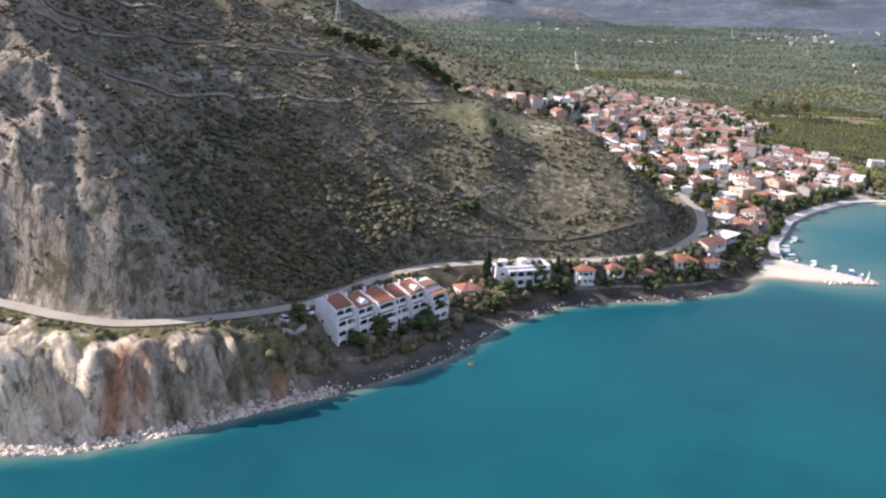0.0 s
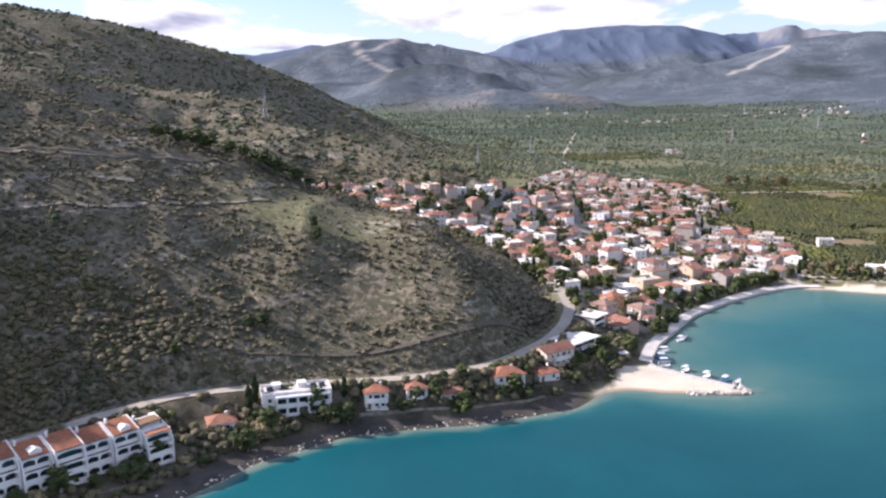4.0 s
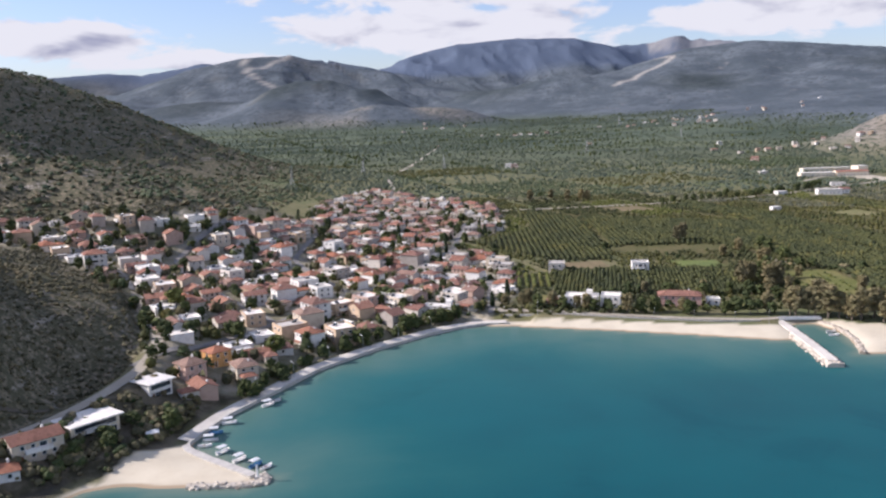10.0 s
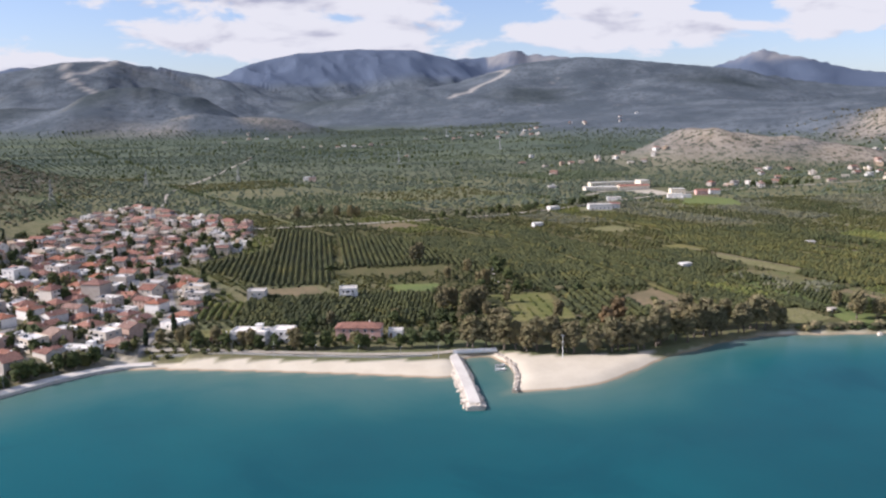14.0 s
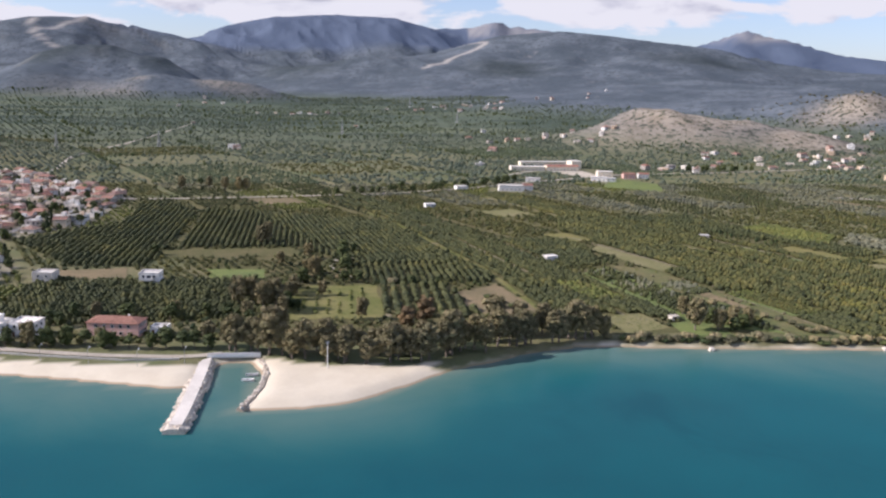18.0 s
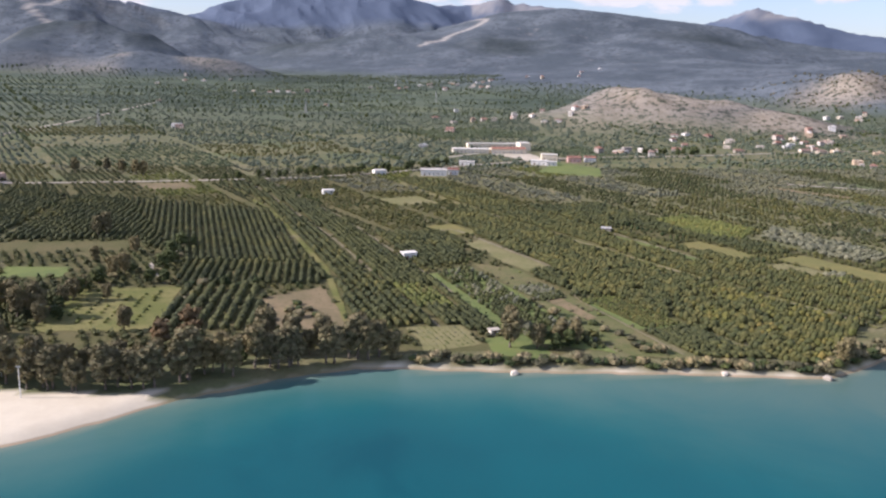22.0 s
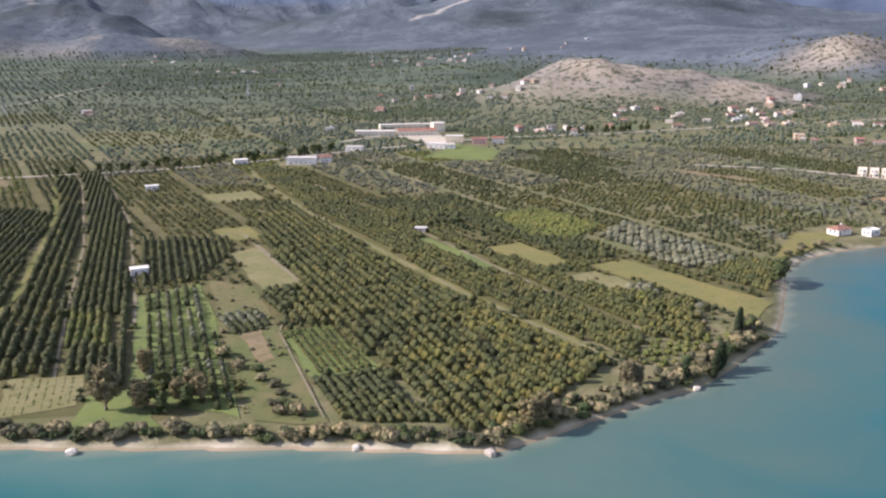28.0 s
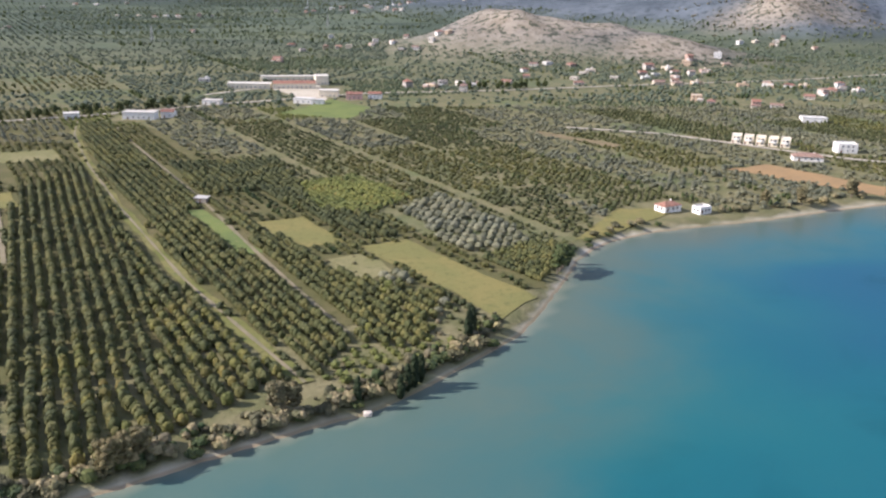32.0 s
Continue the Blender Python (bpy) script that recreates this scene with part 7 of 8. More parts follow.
def joined_houses(homes, name, label):
    """Houses too far off to tell apart piece by piece: walls, roofs and windows in one mesh."""
    m = Mesh()
    for x, y, z, turn, roof, w, d, floors in homes:
        one, h = Mesh(), 2.6 * floors + 0.25
        if roof == "f":
            tray(one, -w / 2, -d / 2, w / 2, d / 2, -2.5, h + 0.6, h, 0.2)
            one.add([(-w / 2 + 0.2, -d / 2 + 0.2, h + 0.04), (w / 2 - 0.2, -d / 2 + 0.2, h + 0.04), (w / 2 - 0.2, d / 2 - 0.2, h + 0.04), (-w / 2 + 0.2, d / 2 - 0.2, h + 0.04)], [(0, 1, 2, 3)], 2)
            if w > 9:
                one.box(0.3, 0, h + 0.05, 2.7, 2.5, h + 2.2)
        else:
            one.box(-w / 2, -d / 2, -2.5, w / 2, d / 2, h)
            if roof == "h":
                one.hip(w, d, h + 0.16, 0.24 * d, m=1)
            else:
                one.gable(w, d, h + 0.18, 0.22 * d, m=1)
                for q in (-1, 1):
                    one.add([(q * w / 2, -d / 2, h), (q * w / 2, d / 2, h), (q * w / 2, 0, h + 0.22 * d)], [(0, 1, 2) if q > 0 else (0, 2, 1)])
        if int(x * 7 + y * 3) % 3 == 0:
            q = w * (0.32 if int(x) % 2 else -0.3)
            one.box(q - 2.4, -d / 2 - 3.6, -2.5, q + 2.4, -d / 2 + 0.1, 2.7)
            if roof == "f":
                one.box(q - 2.55, -d / 2 - 3.75, 2.7, q + 2.55, -d / 2 - 0.02, 2.9, 2)
            else:
                one.hip(4.8, 3.6, 2.86, 0.9, x=q, y=-d / 2 - 1.8, m=1)
        for f in range(floors):
            for a in (-0.28, 0.05, 0.32):
                one.box(a * w - 0.55, -d / 2 - 0.05, 1.0 + 2.6 * f, a * w + 0.55, -d / 2 + 0.02, 2.2 + 2.6 * f, 3)
            for a in (-0.2, 0.2):
                one.box(-w / 2 - 0.05, a * d - 0.5, 1.0 + 2.6 * f, -w / 2 + 0.02, a * d + 0.5, 2.2 + 2.6 * f, 3)
                one.box(w / 2 - 0.02, a * d - 0.5, 1.0 + 2.6 * f, w / 2 + 0.05, a * d + 0.5, 2.2 + 2.6 * f, 3)
        c, s = math.cos(radians(turn)), math.sin(radians(turn))
        o = len(m.v)
        m.v += [(x + a * c - b * s, y + a * s + b * c, z + q) for a, b, q in one.v]
        m.f += [tuple(o + i for i in f) for f in one.f]
        m.m += one.m
    return tagged(new(name, m.data(name, TOWN_WALL, TOWN_TILES, FLAT, GLASS)), label, "houses", kind="stuff")


joined_houses([h for h in FAR_HOUSES if h[1] < 1170 and h[0] < 300], "town_houses", "crowded rendered houses with clay tile and flat roofs")
joined_houses([h for h in FAR_HOUSES if not (h[1] < 1170 and h[0] < 300)], "village_houses", "scattered pale village houses far across the plain")

# ---- single trees ----


def crown_mesh(name, rng_, lumps, mat, sub=1, leaves=26, leaf=0.3):
    """A crown of many leaf clumps: (x, y, z, radius, flatness) each."""
    vs, fs, o = [], [], 0
    for x, y, z, r, q in lumps:
        v, f = clump(rng_, sub, 0.5, leaves, leaf, 0.9)
        v = v - np.array([0, 0, 0.78])
        vs.append(v * np.array([r, r, r * q]) + np.array([x, y, z]))
        fs.append(f + o)
        o += len(v)
    return mesh_np(name, np.concatenate(vs), np.concatenate(fs), [mat], False)


def limb_mesh(rng_, tall, girth, fork, ends):
    """A tapered trunk that leans a little and limbs that reach into the crown."""
    m = Mesh()
    bend = [(0, 0, -0.6), (rng_.normal() * 0.15, rng_.normal() * 0.15, fork * 0.55), (rng_.normal() * 0.3, rng_.normal() * 0.3, fork)]
    m.tube(bend[0], bend[1], girth * 1.35, girth, 7).tube(bend[1], bend[2], girth, girth * 0.75, 7)
    for x, y, z in ends:
        mid = ((bend[2][0] + x) / 2 * 0.8, (bend[2][1] + y) / 2 * 0.8, (fork + z) / 2)
        m.tube(bend[2], mid, girth * 0.6, girth * 0.4, 5).tube(mid, (x, y, z), girth * 0.4, girth * 0.12, 5)
    return m.data("trunk", BARK, smooth=True)


def tree(name, seed, tall, wide, mat, fork=0.3, lumps=16, low=0.3, flat=0.8, top_heavy=0.0, lump=0.34, leaves=26, leaf=0.3):
    """A broad-leaved tree: trunk and limbs, and a ragged crown with gaps."""
    rng_ = np.random.default_rng(seed)
    spots_, ends = [], []
    for k in range(lumps):
        a, u = k * 2.4 + rng_.random(), (k + 0.5) / lumps
        h = low + (1 - low) * u ** 0.8
        r = wide * (0.55 + 0.45 * math.sin(math.pi * min(1, (0.18 + u * (0.8 - top_heavy * 0.2))))) * (0.45 + 0.6 * rng_.random())
        r *= 0.25 if k == lumps - 1 else 0.75
        x, y, z = r * math.cos(a), r * math.sin(a), tall * (h * 0.92) + rng_.normal() * tall * 0.025
        spots_.append((x, y, z, wide * lump * (1 + 0.6 * rng_.random()), flat))
        if k % 3 == 0:
            ends.append((x * 0.85, y * 0.85, z - 0.1 * tall * flat * 0.3))
    ob = new(name)
    part("trunk", limb_mesh(rng_, tall, tall * 0.022 + 0.06, tall * fork, ends), ob)
    part("crown", crown_mesh("crown", rng_, spots_, mat, 0, leaves, leaf), ob)
    return ob


def spire(name, seed, tall, wide, mat):
    """A cypress: a narrow flame of foliage on a short trunk."""
    rng_ = np.random.default_rng(seed)
    lumps = [(rng_.normal() * 0.12, rng_.normal() * 0.12, tall * (0.1 + 0.86 * k / 9), wide * (0.55 + 0.5 * math.sin(math.pi * (0.22 + 0.74 * k / 9))), 1.7) for k in range(10)]
    ob = new(name)
    part("trunk", Mesh().tube((0, 0, -0.5), (0, 0, tall * 0.5), 0.22, 0.1, 6).data("trunk", BARK, smooth=True), ob)
    part("crown", crown_mesh("crown", rng_, lumps, mat, 1, 22, 0.22), ob)
    return ob


def bush(name, seed, tall, wide, mat):
    rng_ = np.random.default_rng(seed)
    lumps = [(wide * 0.55 * math.cos(a), wide * 0.55 * math.sin(a), tall * (0.35 + 0.35 * rng_.random()), wide * (0.4 + 0.2 * rng_.random()), tall / wide * 0.75) for a in (0.3, 1.6, 2.9, 4.1, 5.4)] + [(0, 0, tall * 0.6, wide * 0.6, tall / wide * 0.7)]
    ob = new(name)
    part("stem", Mesh().tube((0, 0, -0.4), (0.1, 0.05, tall * 0.5), 0.12, 0.05, 6).data("stem", BARK, smooth=True), ob)
    part("crown", crown_mesh("crown", rng_, lumps, mat, 1, 20, 0.26), ob)
    return ob


GUMS = [tree("eucalyptus_tree", 100 + k, h, w, EUCALYPT, 0.26, 34, 0.27, 1.0, lump=0.2, leaves=44, leaf=0.4) for k, (h, w) in enumerate(((14, 3.8), (11.5, 3.6), (15.5, 4.0), (9, 3.2)))]
GUM_LABEL = "tall eucalyptus with pale trunk and drooping ragged crown"
ROUND = [tree("garden_tree", 200 + k, h, w, PINE, 0.2, 14, 0.2, 0.9) for k, (h, w) in enumerate(((6.5, 2.6), (8, 3.0), (5, 2.3)))]
PINES = [tree("pine_tree", 300 + k, h, w, PINE, 0.35, 13, 0.45, 0.6, 0.5) for k, (h, w) in enumerate(((6.5, 2.7), (9, 3.4)))]
LIMES = [tree("light_green_tree", 400, 8.0, 3.4, LIME, 0.25, 14, 0.28, 0.85)]
RUSSETS = [tree("russet_tree", 500, 11.0, 3.4, RUSSET, 0.25, 15, 0.28, 0.9)]
SPIRES = [spire("cypress_tree", 600, 7.2, 1.0, CYPRESS), spire("cypress_tree", 601, 8.4, 1.2, CYPRESS)]
BUSHES = [bush("shore_bush", 700, 2.6, 2.3, REED), bush("shore_bush", 701, 3.4, 2.6, EUCALYPT), bush("shore_bush", 702, 2.0, 1.8, PINE)]
placed = set()


def put(kind, x, y, label, category="tree", group="", seed=0, z=None):
    r = random.Random(int(x * 13 + y * 7) + seed)
    m = pose(x, y, ground_z(x, y) - 0.05 if z is None else z, 0, 0, r.uniform(0, 360)) @ Matrix.Scale(r.uniform(0.78, 1.15), 4)
    if kind.name in placed:
        ob = copy_thing(kind, m)
    else:
        ob = kind
        ob.matrix_basis = m
        placed.add(kind.name)
    return tagged(ob, label, category, group)


def along(line, n, spread, seed):
    r = random.Random(seed)
    pts = np.array(line, float)
    seg = np.hypot(*np.diff(pts, axis=0).T)
    cum = np.concatenate([[0], np.cumsum(seg)])
    for k in range(n):
        s = (k + 0.5 + r.uniform(-0.35, 0.35)) / n * cum[-1]
        yield np.interp(s, cum, pts[:, 0]) + r.gauss(0, spread), np.interp(s, cum, pts[:, 1]) + r.gauss(0, spread), r


# the eucalyptus belt behind the sandy spit
for x, y, r in along([(372, 472), (388, 464), (406, 453), (425, 449.5), (438, 451), (454, 456), (473, 463), (490, 467), (513, 470)], 38, 1.6, 1):
    put(r.choice(GUMS[:3]), x, y, GUM_LABEL, group="eucalyptus belt")
for x, y, r in along([(385, 476), (405, 463), (425, 459), (446, 462), (468, 471), (492, 477)], 30, 3.0, 2):
    put(r.choice(GUMS + [GUMS[3], ROUND[1]]), x, y, GUM_LABEL, group="eucalyptus belt")
for x, y in ((511, 473), (515, 469), (488, 474)):
    put(GUMS[(int(x) % 3) + 1], x, y, GUM_LABEL, group="eucalyptus belt")
for x, y in ((562, 497), (565, 472), (574, 477), (580, 476), (569, 483), (577, 482)):
    put((ROUND[1], GUMS[3], ROUND[0])[int(x) % 3], x, y, "bushy tree on the lawn by the shore", group="shore trees")
for x, y in ((556, 474), (566, 474), (571, 470), (577, 473)):
    put((GUMS[1], ROUND[1], PINES[1], ROUND[1])[int(x) % 4], x, y, "large spreading tree on the lawn by the shore", group="shore trees")
put(RUSSETS[0], 449, 492, "russet-leaved tree behind the eucalyptus belt")
put(RUSSETS[0], 440, 484, "russet-leaved tree above the beach")
for x, y in ((425, 505), (400, 520), (412, 545), (388, 535), (381, 500), (372, 512), (365, 495), (395, 610), (410, 625), (436, 640), (330, 640)):
    put((GUMS[3], PINES[0], ROUND[1])[int(x + y) % 3], x, y, "dusty grey-green tree among the plots")
for x, y in ((376, 528), (386, 521), (391, 524), (385, 668), (389, 669), (381, 531)):
    put(GUMS[int(x) % 3], x, y, "tall grey-green eucalyptus among the plots", group="trees among the plots")
for x, y, r in along([(395, 517), (399, 551), (407, 578), (414, 594)], 16, 1.4, 21):
    put(r.choice((ROUND[0], ROUND[2], BUSHES[1], GUMS[3])), x, y, "bushy tree in an overgrown hedge", group="hedges among the plots")
for x, y, r in along([(430, 644), (429, 603), (422, 572), (437, 566), (470, 563)], 20, 1.2, 22):
    put(r.choice((ROUND[2], BUSHES[2], BUSHES[1], ROUND[0])), x, y, "dark tree in a field hedge", group="hedges among the plots")
for x, y, r in along([(300, 505), (330, 520), (362, 512), (384, 500)], 14, 3.0, 23):
    put(r.choice((ROUND[0], ROUND[1], PINES[0], GUMS[3])), x, y, "dark garden tree behind the beach houses", group="hedges among the plots")
# trees behind the bay's beach
for x, y, r in along([(252, 496), (275, 491), (300, 484), (325, 478), (350, 474), (372, 472)], 26, 1.6, 3):
    put(r.choice((ROUND[0], ROUND[1], PINES[0], GUMS[3])), x, y, "dark roadside tree behind the beach", group="trees behind the beach")
# along the promenade
for x, y, r in along([(150, 385), (160, 406), (176, 432), (196, 456), (216, 476), (240, 490)], 30, 2.2, 4):
    put(r.choice((ROUND[0], ROUND[1], ROUND[2], PINES[0])), x, y, "dark garden tree behind the promenade", group="promenade trees")
put(LIMES[0], 157, 427, "light green tree near the promenade")
put(LIMES[0], 108, 470, "yellow-green tree under the hill")
put(SPIRES[1], 246, 497, "tall dark cypress by the bay")
# the slope under the coast road
for x, y, r in along([(-34, 214), (-10, 238), (8, 262), (20, 276), (40, 287), (66, 296), (82, 303), (98, 313), (112, 330), (124, 342), (133, 358)], 64, 3.4, 5):
    if all(math.hypot(x - a, y - b) > 5.2 for a, b in SITES) and near_line(np.array([x]), np.array([y]), COAST_ROAD)[0][0] > 4:
        put(r.choice((ROUND[0], ROUND[2], PINES[0], BUSHES[2], BUSHES[1])), x, y, "dark shrubby tree on the slope above the sea", group="trees under the coast road")
for x, y in ((14.5, 281), (15.5, 284), (40.5, 292), (95, 316)):
    put(SPIRES[0], x, y, "dark cypress between the shore villas", group="trees under the coast road")
for x, y, r in along([(-28, 300), (10, 330), (40, 350)], 5, 14, 6):
    put(ROUND[2], x, y, "dark evergreen on the hillside")
for x, y, r in along([(-62, 402), (-40, 412), (-24, 410), (-8, 419), (3, 434)], 24, 2.5, 7):
    put(r.choice(PINES), x, y, "green pine in a row on the saddle", group="pines on the saddle")
for x, y in ((80, 478), (72, 486), (66, 497), (90, 472), (60, 515), (52, 525)):
    put(PINES[int(x) % 2], x, y, "pine at the foot of the hill", group="pines on the saddle")
# the eastern shore
for x, y in ((717, 470), (728, 474), (730, 477), (732, 479), (734, 481), (752, 506), (754, 509)):
    put(SPIRES[int(x) % 2], x, y, "dark cypress on the shore", group="shore cypresses")
for x, y in ((797, 560), (799, 563), (802, 567), (795, 557), (804, 571)):
    put(PINES[1] if int(x) % 2 else SPIRES[1], x, y, "dark pine leaning over the beach", group="shore cypresses")
for x, y in ((664, 447), (667, 449), (698, 467), (702, 469), (670, 452)):
    put(GUMS[3], x, y, "bushy tree at the point", group="shore trees")
for x, y, r in along([(520, 466), (552, 460.5), (600, 453), (637, 446), (652, 443), (668, 449), (690, 459), (715, 470), (738, 487), (757, 503)], 125, 1.3, 8):
    put(r.choice(BUSHES), x, y, "dry shrub on the bank above the beach", "bush", "shore bushes")
for x, y, r in along([(808, 579), (822, 597), (842, 611), (862, 617)], 12, 1.5, 9):
    put(r.choice(BUSHES), x, y, "dry shrub on the bank above the beach", "bush", "shore bushes")
for x, y, r in along([(895, 627), (925, 634), (960, 644), (990, 653)], 14, 2.5, 10):
    put(r.choice((BUSHES[1], GUMS[3], BUSHES[0])), x, y, "bushy tree on the eastern shore", group="shore bushes")
for x, y, r in along([(585, 514), (590, 497), (594, 492), (600, 485), (602, 471), (605, 461), (598, 475)], 12, 1.5, 11):
    put(r.choice(BUSHES), x, y, "lone bush on the rough strip", "bush", "bushes on the rough strip")
for x, y, r in along([(473, 535), (490, 530), (482, 505)], 8, 4, 12):
    put(r.choice(BUSHES), x, y, "lone bush on the bare field", "bush", "bushes on the bare field")
# windbreaks and roadside trees on the plain
for x, y, r in along([(436, 884), (480, 897), (540, 920), (575, 940), (640, 990)], 26, 3.5, 13):
    put(r.choice((ROUND[1], PINES[1], ROUND[0])), x, y, "dark roadside tree on the plain", group="roadside trees")
for x, y, r in along([(320, 925), (345, 935), (380, 900)], 7, 6, 14):
    put(r.choice((GUMS[1], PINES[1])), x, y, "large dark tree at the town's edge", group="roadside trees")
for x, y, r in along([(860, 1085), (930, 1082), (960, 1100)], 14, 4, 15):
    put(ROUND[0], x, y, "dark tree in a windbreak", group="roadside trees")


def town_trees():
    r = random.Random(77)
    n = 0
    for _ in range(6000):
        x, y = r.uniform(-120, 290), r.uniform(395, 900)
        if n >= 190:
            break
        q = np.array([x]), np.array([y])
        if not inside(*q, TOWN)[0] or any(math.hypot(x - a, y - b) < 5.6 for a, b in SITES) or any(abs(x - h[0]) < 5.4 and abs(y - h[1]) < 5.4 for h in FAR_HOUSES):
            continue
        n += 1
        put(r.choice((ROUND[0], ROUND[1], ROUND[2], ROUND[0], PINES[0], SPIRES[0])), x, y, "dark garden tree between the houses", group="town trees")


town_trees()

# ---- harbour, beach and shore works ----
rng = np.random.default_rng(90)


def block_mesh(seed):
    """A rough quarried boulder of about one metre."""
    r = np.random.default_rng(seed)
    v, f = ico(1)
    v = np.sign(v) * np.abs(v) ** 0.7 * (0.8 + 0.35 * r.random((len(v), 1))) * np.array([0.62, 0.5, 0.42])
    return mesh_np("boulder", v, f, [RUBBLE], False)


BLOCKS = [block_mesh(k) for k in range(6)]


def armour(name, label, line, wide, top, n, seed, size=1.0, core=True, cap=False):
    """A mound of quarried rock along a line, each boulder a piece of its own on a rubble core."""
    ob = new(name)
    r = random.Random(seed)
    pts = np.array(line, float)
    seg = np.hypot(*np.diff(pts, axis=0).T)
    cum = np.concatenate([[0], np.cumsum(seg)])
    if core:
        k = 24
        s = np.linspace(0, cum[-1], k)
        cx, cy = np.interp(s, cum, pts[:, 0]), np.interp(s, cum, pts[:, 1])
        dx, dy = np.gradient(cx), np.gradient(cy)
        q = np.hypot(dx, dy)
        nx, ny = -dy / q, dx / q
        prof = [(-0.62, -2.5), (-0.42, top * 0.7), (-0.25, top), (0.25, top), (0.42, top * 0.7), (0.62, -2.5)]
        v = [(cx[i] + nx[i] * a * wide, cy[i] + ny[i] * a * wide, b) for i in range(k) for a, b in prof]
        m = len(prof)
        f = [(i * m + j, i * m + j + 1, (i + 1) * m + j + 1, (i + 1) * m + j) for i in range(k - 1) for j in range(m - 1)]
        part("core", Mesh().add(v, f + [tuple(range(m)), tuple(range(k * m - 1, (k - 1) * m - 1, -1))]).data("core", RUBBLE), ob)
    if cap:
        v = [(cx[i] + nx[i] * a * wide, cy[i] + ny[i] * a * wide, b) for i in range(k - 1) for a, b in ((-0.3, 1.2), (-0.28, top + 0.28), (0.28, top + 0.28), (0.3, 1.2))]
        f = [(i * 4 + j, i * 4 + j + 1, i * 4 + 5 + j, i * 4 + 4 + j) for i in range(k - 2) for j in range(3)]
        part("capping", Mesh().add(v, f + [(0, 1, 2, 3), (4 * k - 5, 4 * k - 6, 4 * k - 7, 4 * k - 8)]).data("capping", QUAY), ob, label="pale worn concrete capping")
    for _ in range(n):
        s = r.uniform(0, cum[-1])
        i = min(len(seg) - 1, int(np.searchsorted(cum, s) - 1)) if s > 0 else 0
        d = (pts[i + 1] - pts[i]) / seg[i]
        a = r.uniform(-0.58, 0.58)
        if cap and abs(a) < 0.26 and s < cum[-1] - 3:
            a = math.copysign(0.3 + 0.25 * r.random(), a)
        x, y = np.interp(s, cum, pts[:, 0]) - d[1] * a * wide, np.interp(s, cum, pts[:, 1]) + d[0] * a * wide
        z = top * (1.0 if abs(a) < 0.27 else max(0.0, 1 - (abs(a) - 0.27) / 0.34)) - 0.05
        part("boulder", r.choice(BLOCKS), ob, pose(x, y, z, r.uniform(-25, 25), r.uniform(-25, 25), r.uniform(0, 360)) @ Matrix.Scale(size * r.uniform(0.7, 1.5), 4))
    return tagged(ob, label, "breakwater")


armour("breakwater", "broad white breakwater of quarried limestone boulders", [(366.6, 463), (365.8, 447), (364.5, 430), (363, 413), (361.6, 401.5)], 6.6, 1.6, 260, 3, 0.8, cap=True)
armour("jetty_armour", "pale boulders round the tip of the jetty", [(150, 322), (158, 321.6), (166, 321.5), (170.5, 323.5), (169, 327.5)], 3.0, 0.9, 60, 4, 0.8)
armour("channel_wall", "low curved stone wall along the channel mouth", [(384, 463), (386.8, 455), (387, 446), (385.4, 434), (381.5, 422), (379, 416)], 2.4, 1.3, 70, 5, 0.7)


def jetty():
    """Sandy jetty with a paved top and a kerb on the harbour side."""
    ob = new("jetty")
    line = [(143.5, 350), (145, 346.5), (153, 339), (161, 332.5), (167.5, 327)]
    v = []
    for (x, y) in line:
        for a, b, z in ((0.0, 0.0, -1.5), (0.0, 0.0, 1.15), (-1.6, -2.0, 1.15), (-1.6, -2.0, -0.5)):
            v.append((x + a, y + b, z))
    n = len(line)
    f = [(4 * i + j, 4 * i + (j + 1) % 4, 4 * i + 4 + (j + 1) % 4, 4 * i + 4 + j) for i in range(n - 1) for j in range(4)] + [(0, 3, 2, 1), (4 * n - 4, 4 * n - 3, 4 * n - 2, 4 * n - 1)]
    part("quay_wall", Mesh().add(v, [q[::-1] for q in f]).data("quay_wall", CONCRETE), ob)
    for x, y in ((148, 343.5), (154.5, 338.2), (160.5, 333.2)):
        part("bollard", Mesh().tube((x, y, 1.1), (x, y, 1.6), 0.16, 0.2, 8).data("bollard", STEEL), ob)
    tagged(ob, "low concrete quay along the sandy jetty", "jetty")
    light = new("beacon")
    part("column", Mesh().tube((0, 0, -0.4), (0, 0, 3.6), 0.3, 0.2, 8).data("column", PAINT), light)
    part("lantern", Mesh().tube((0, 0, 3.6), (0, 0, 4.3), 0.34, 0.22, 8).data("lantern", HULLBLUE), light)
    part("plinth", Mesh().box(-0.7, -0.7, -1.2, 0.7, 0.7, 0.3).data("plinth", CONCRETE), light)
    light.matrix_basis = pose(168, 324.5, 1.1)
    tagged(light, "small white harbour beacon at the jetty tip", "beacon")


jetty()


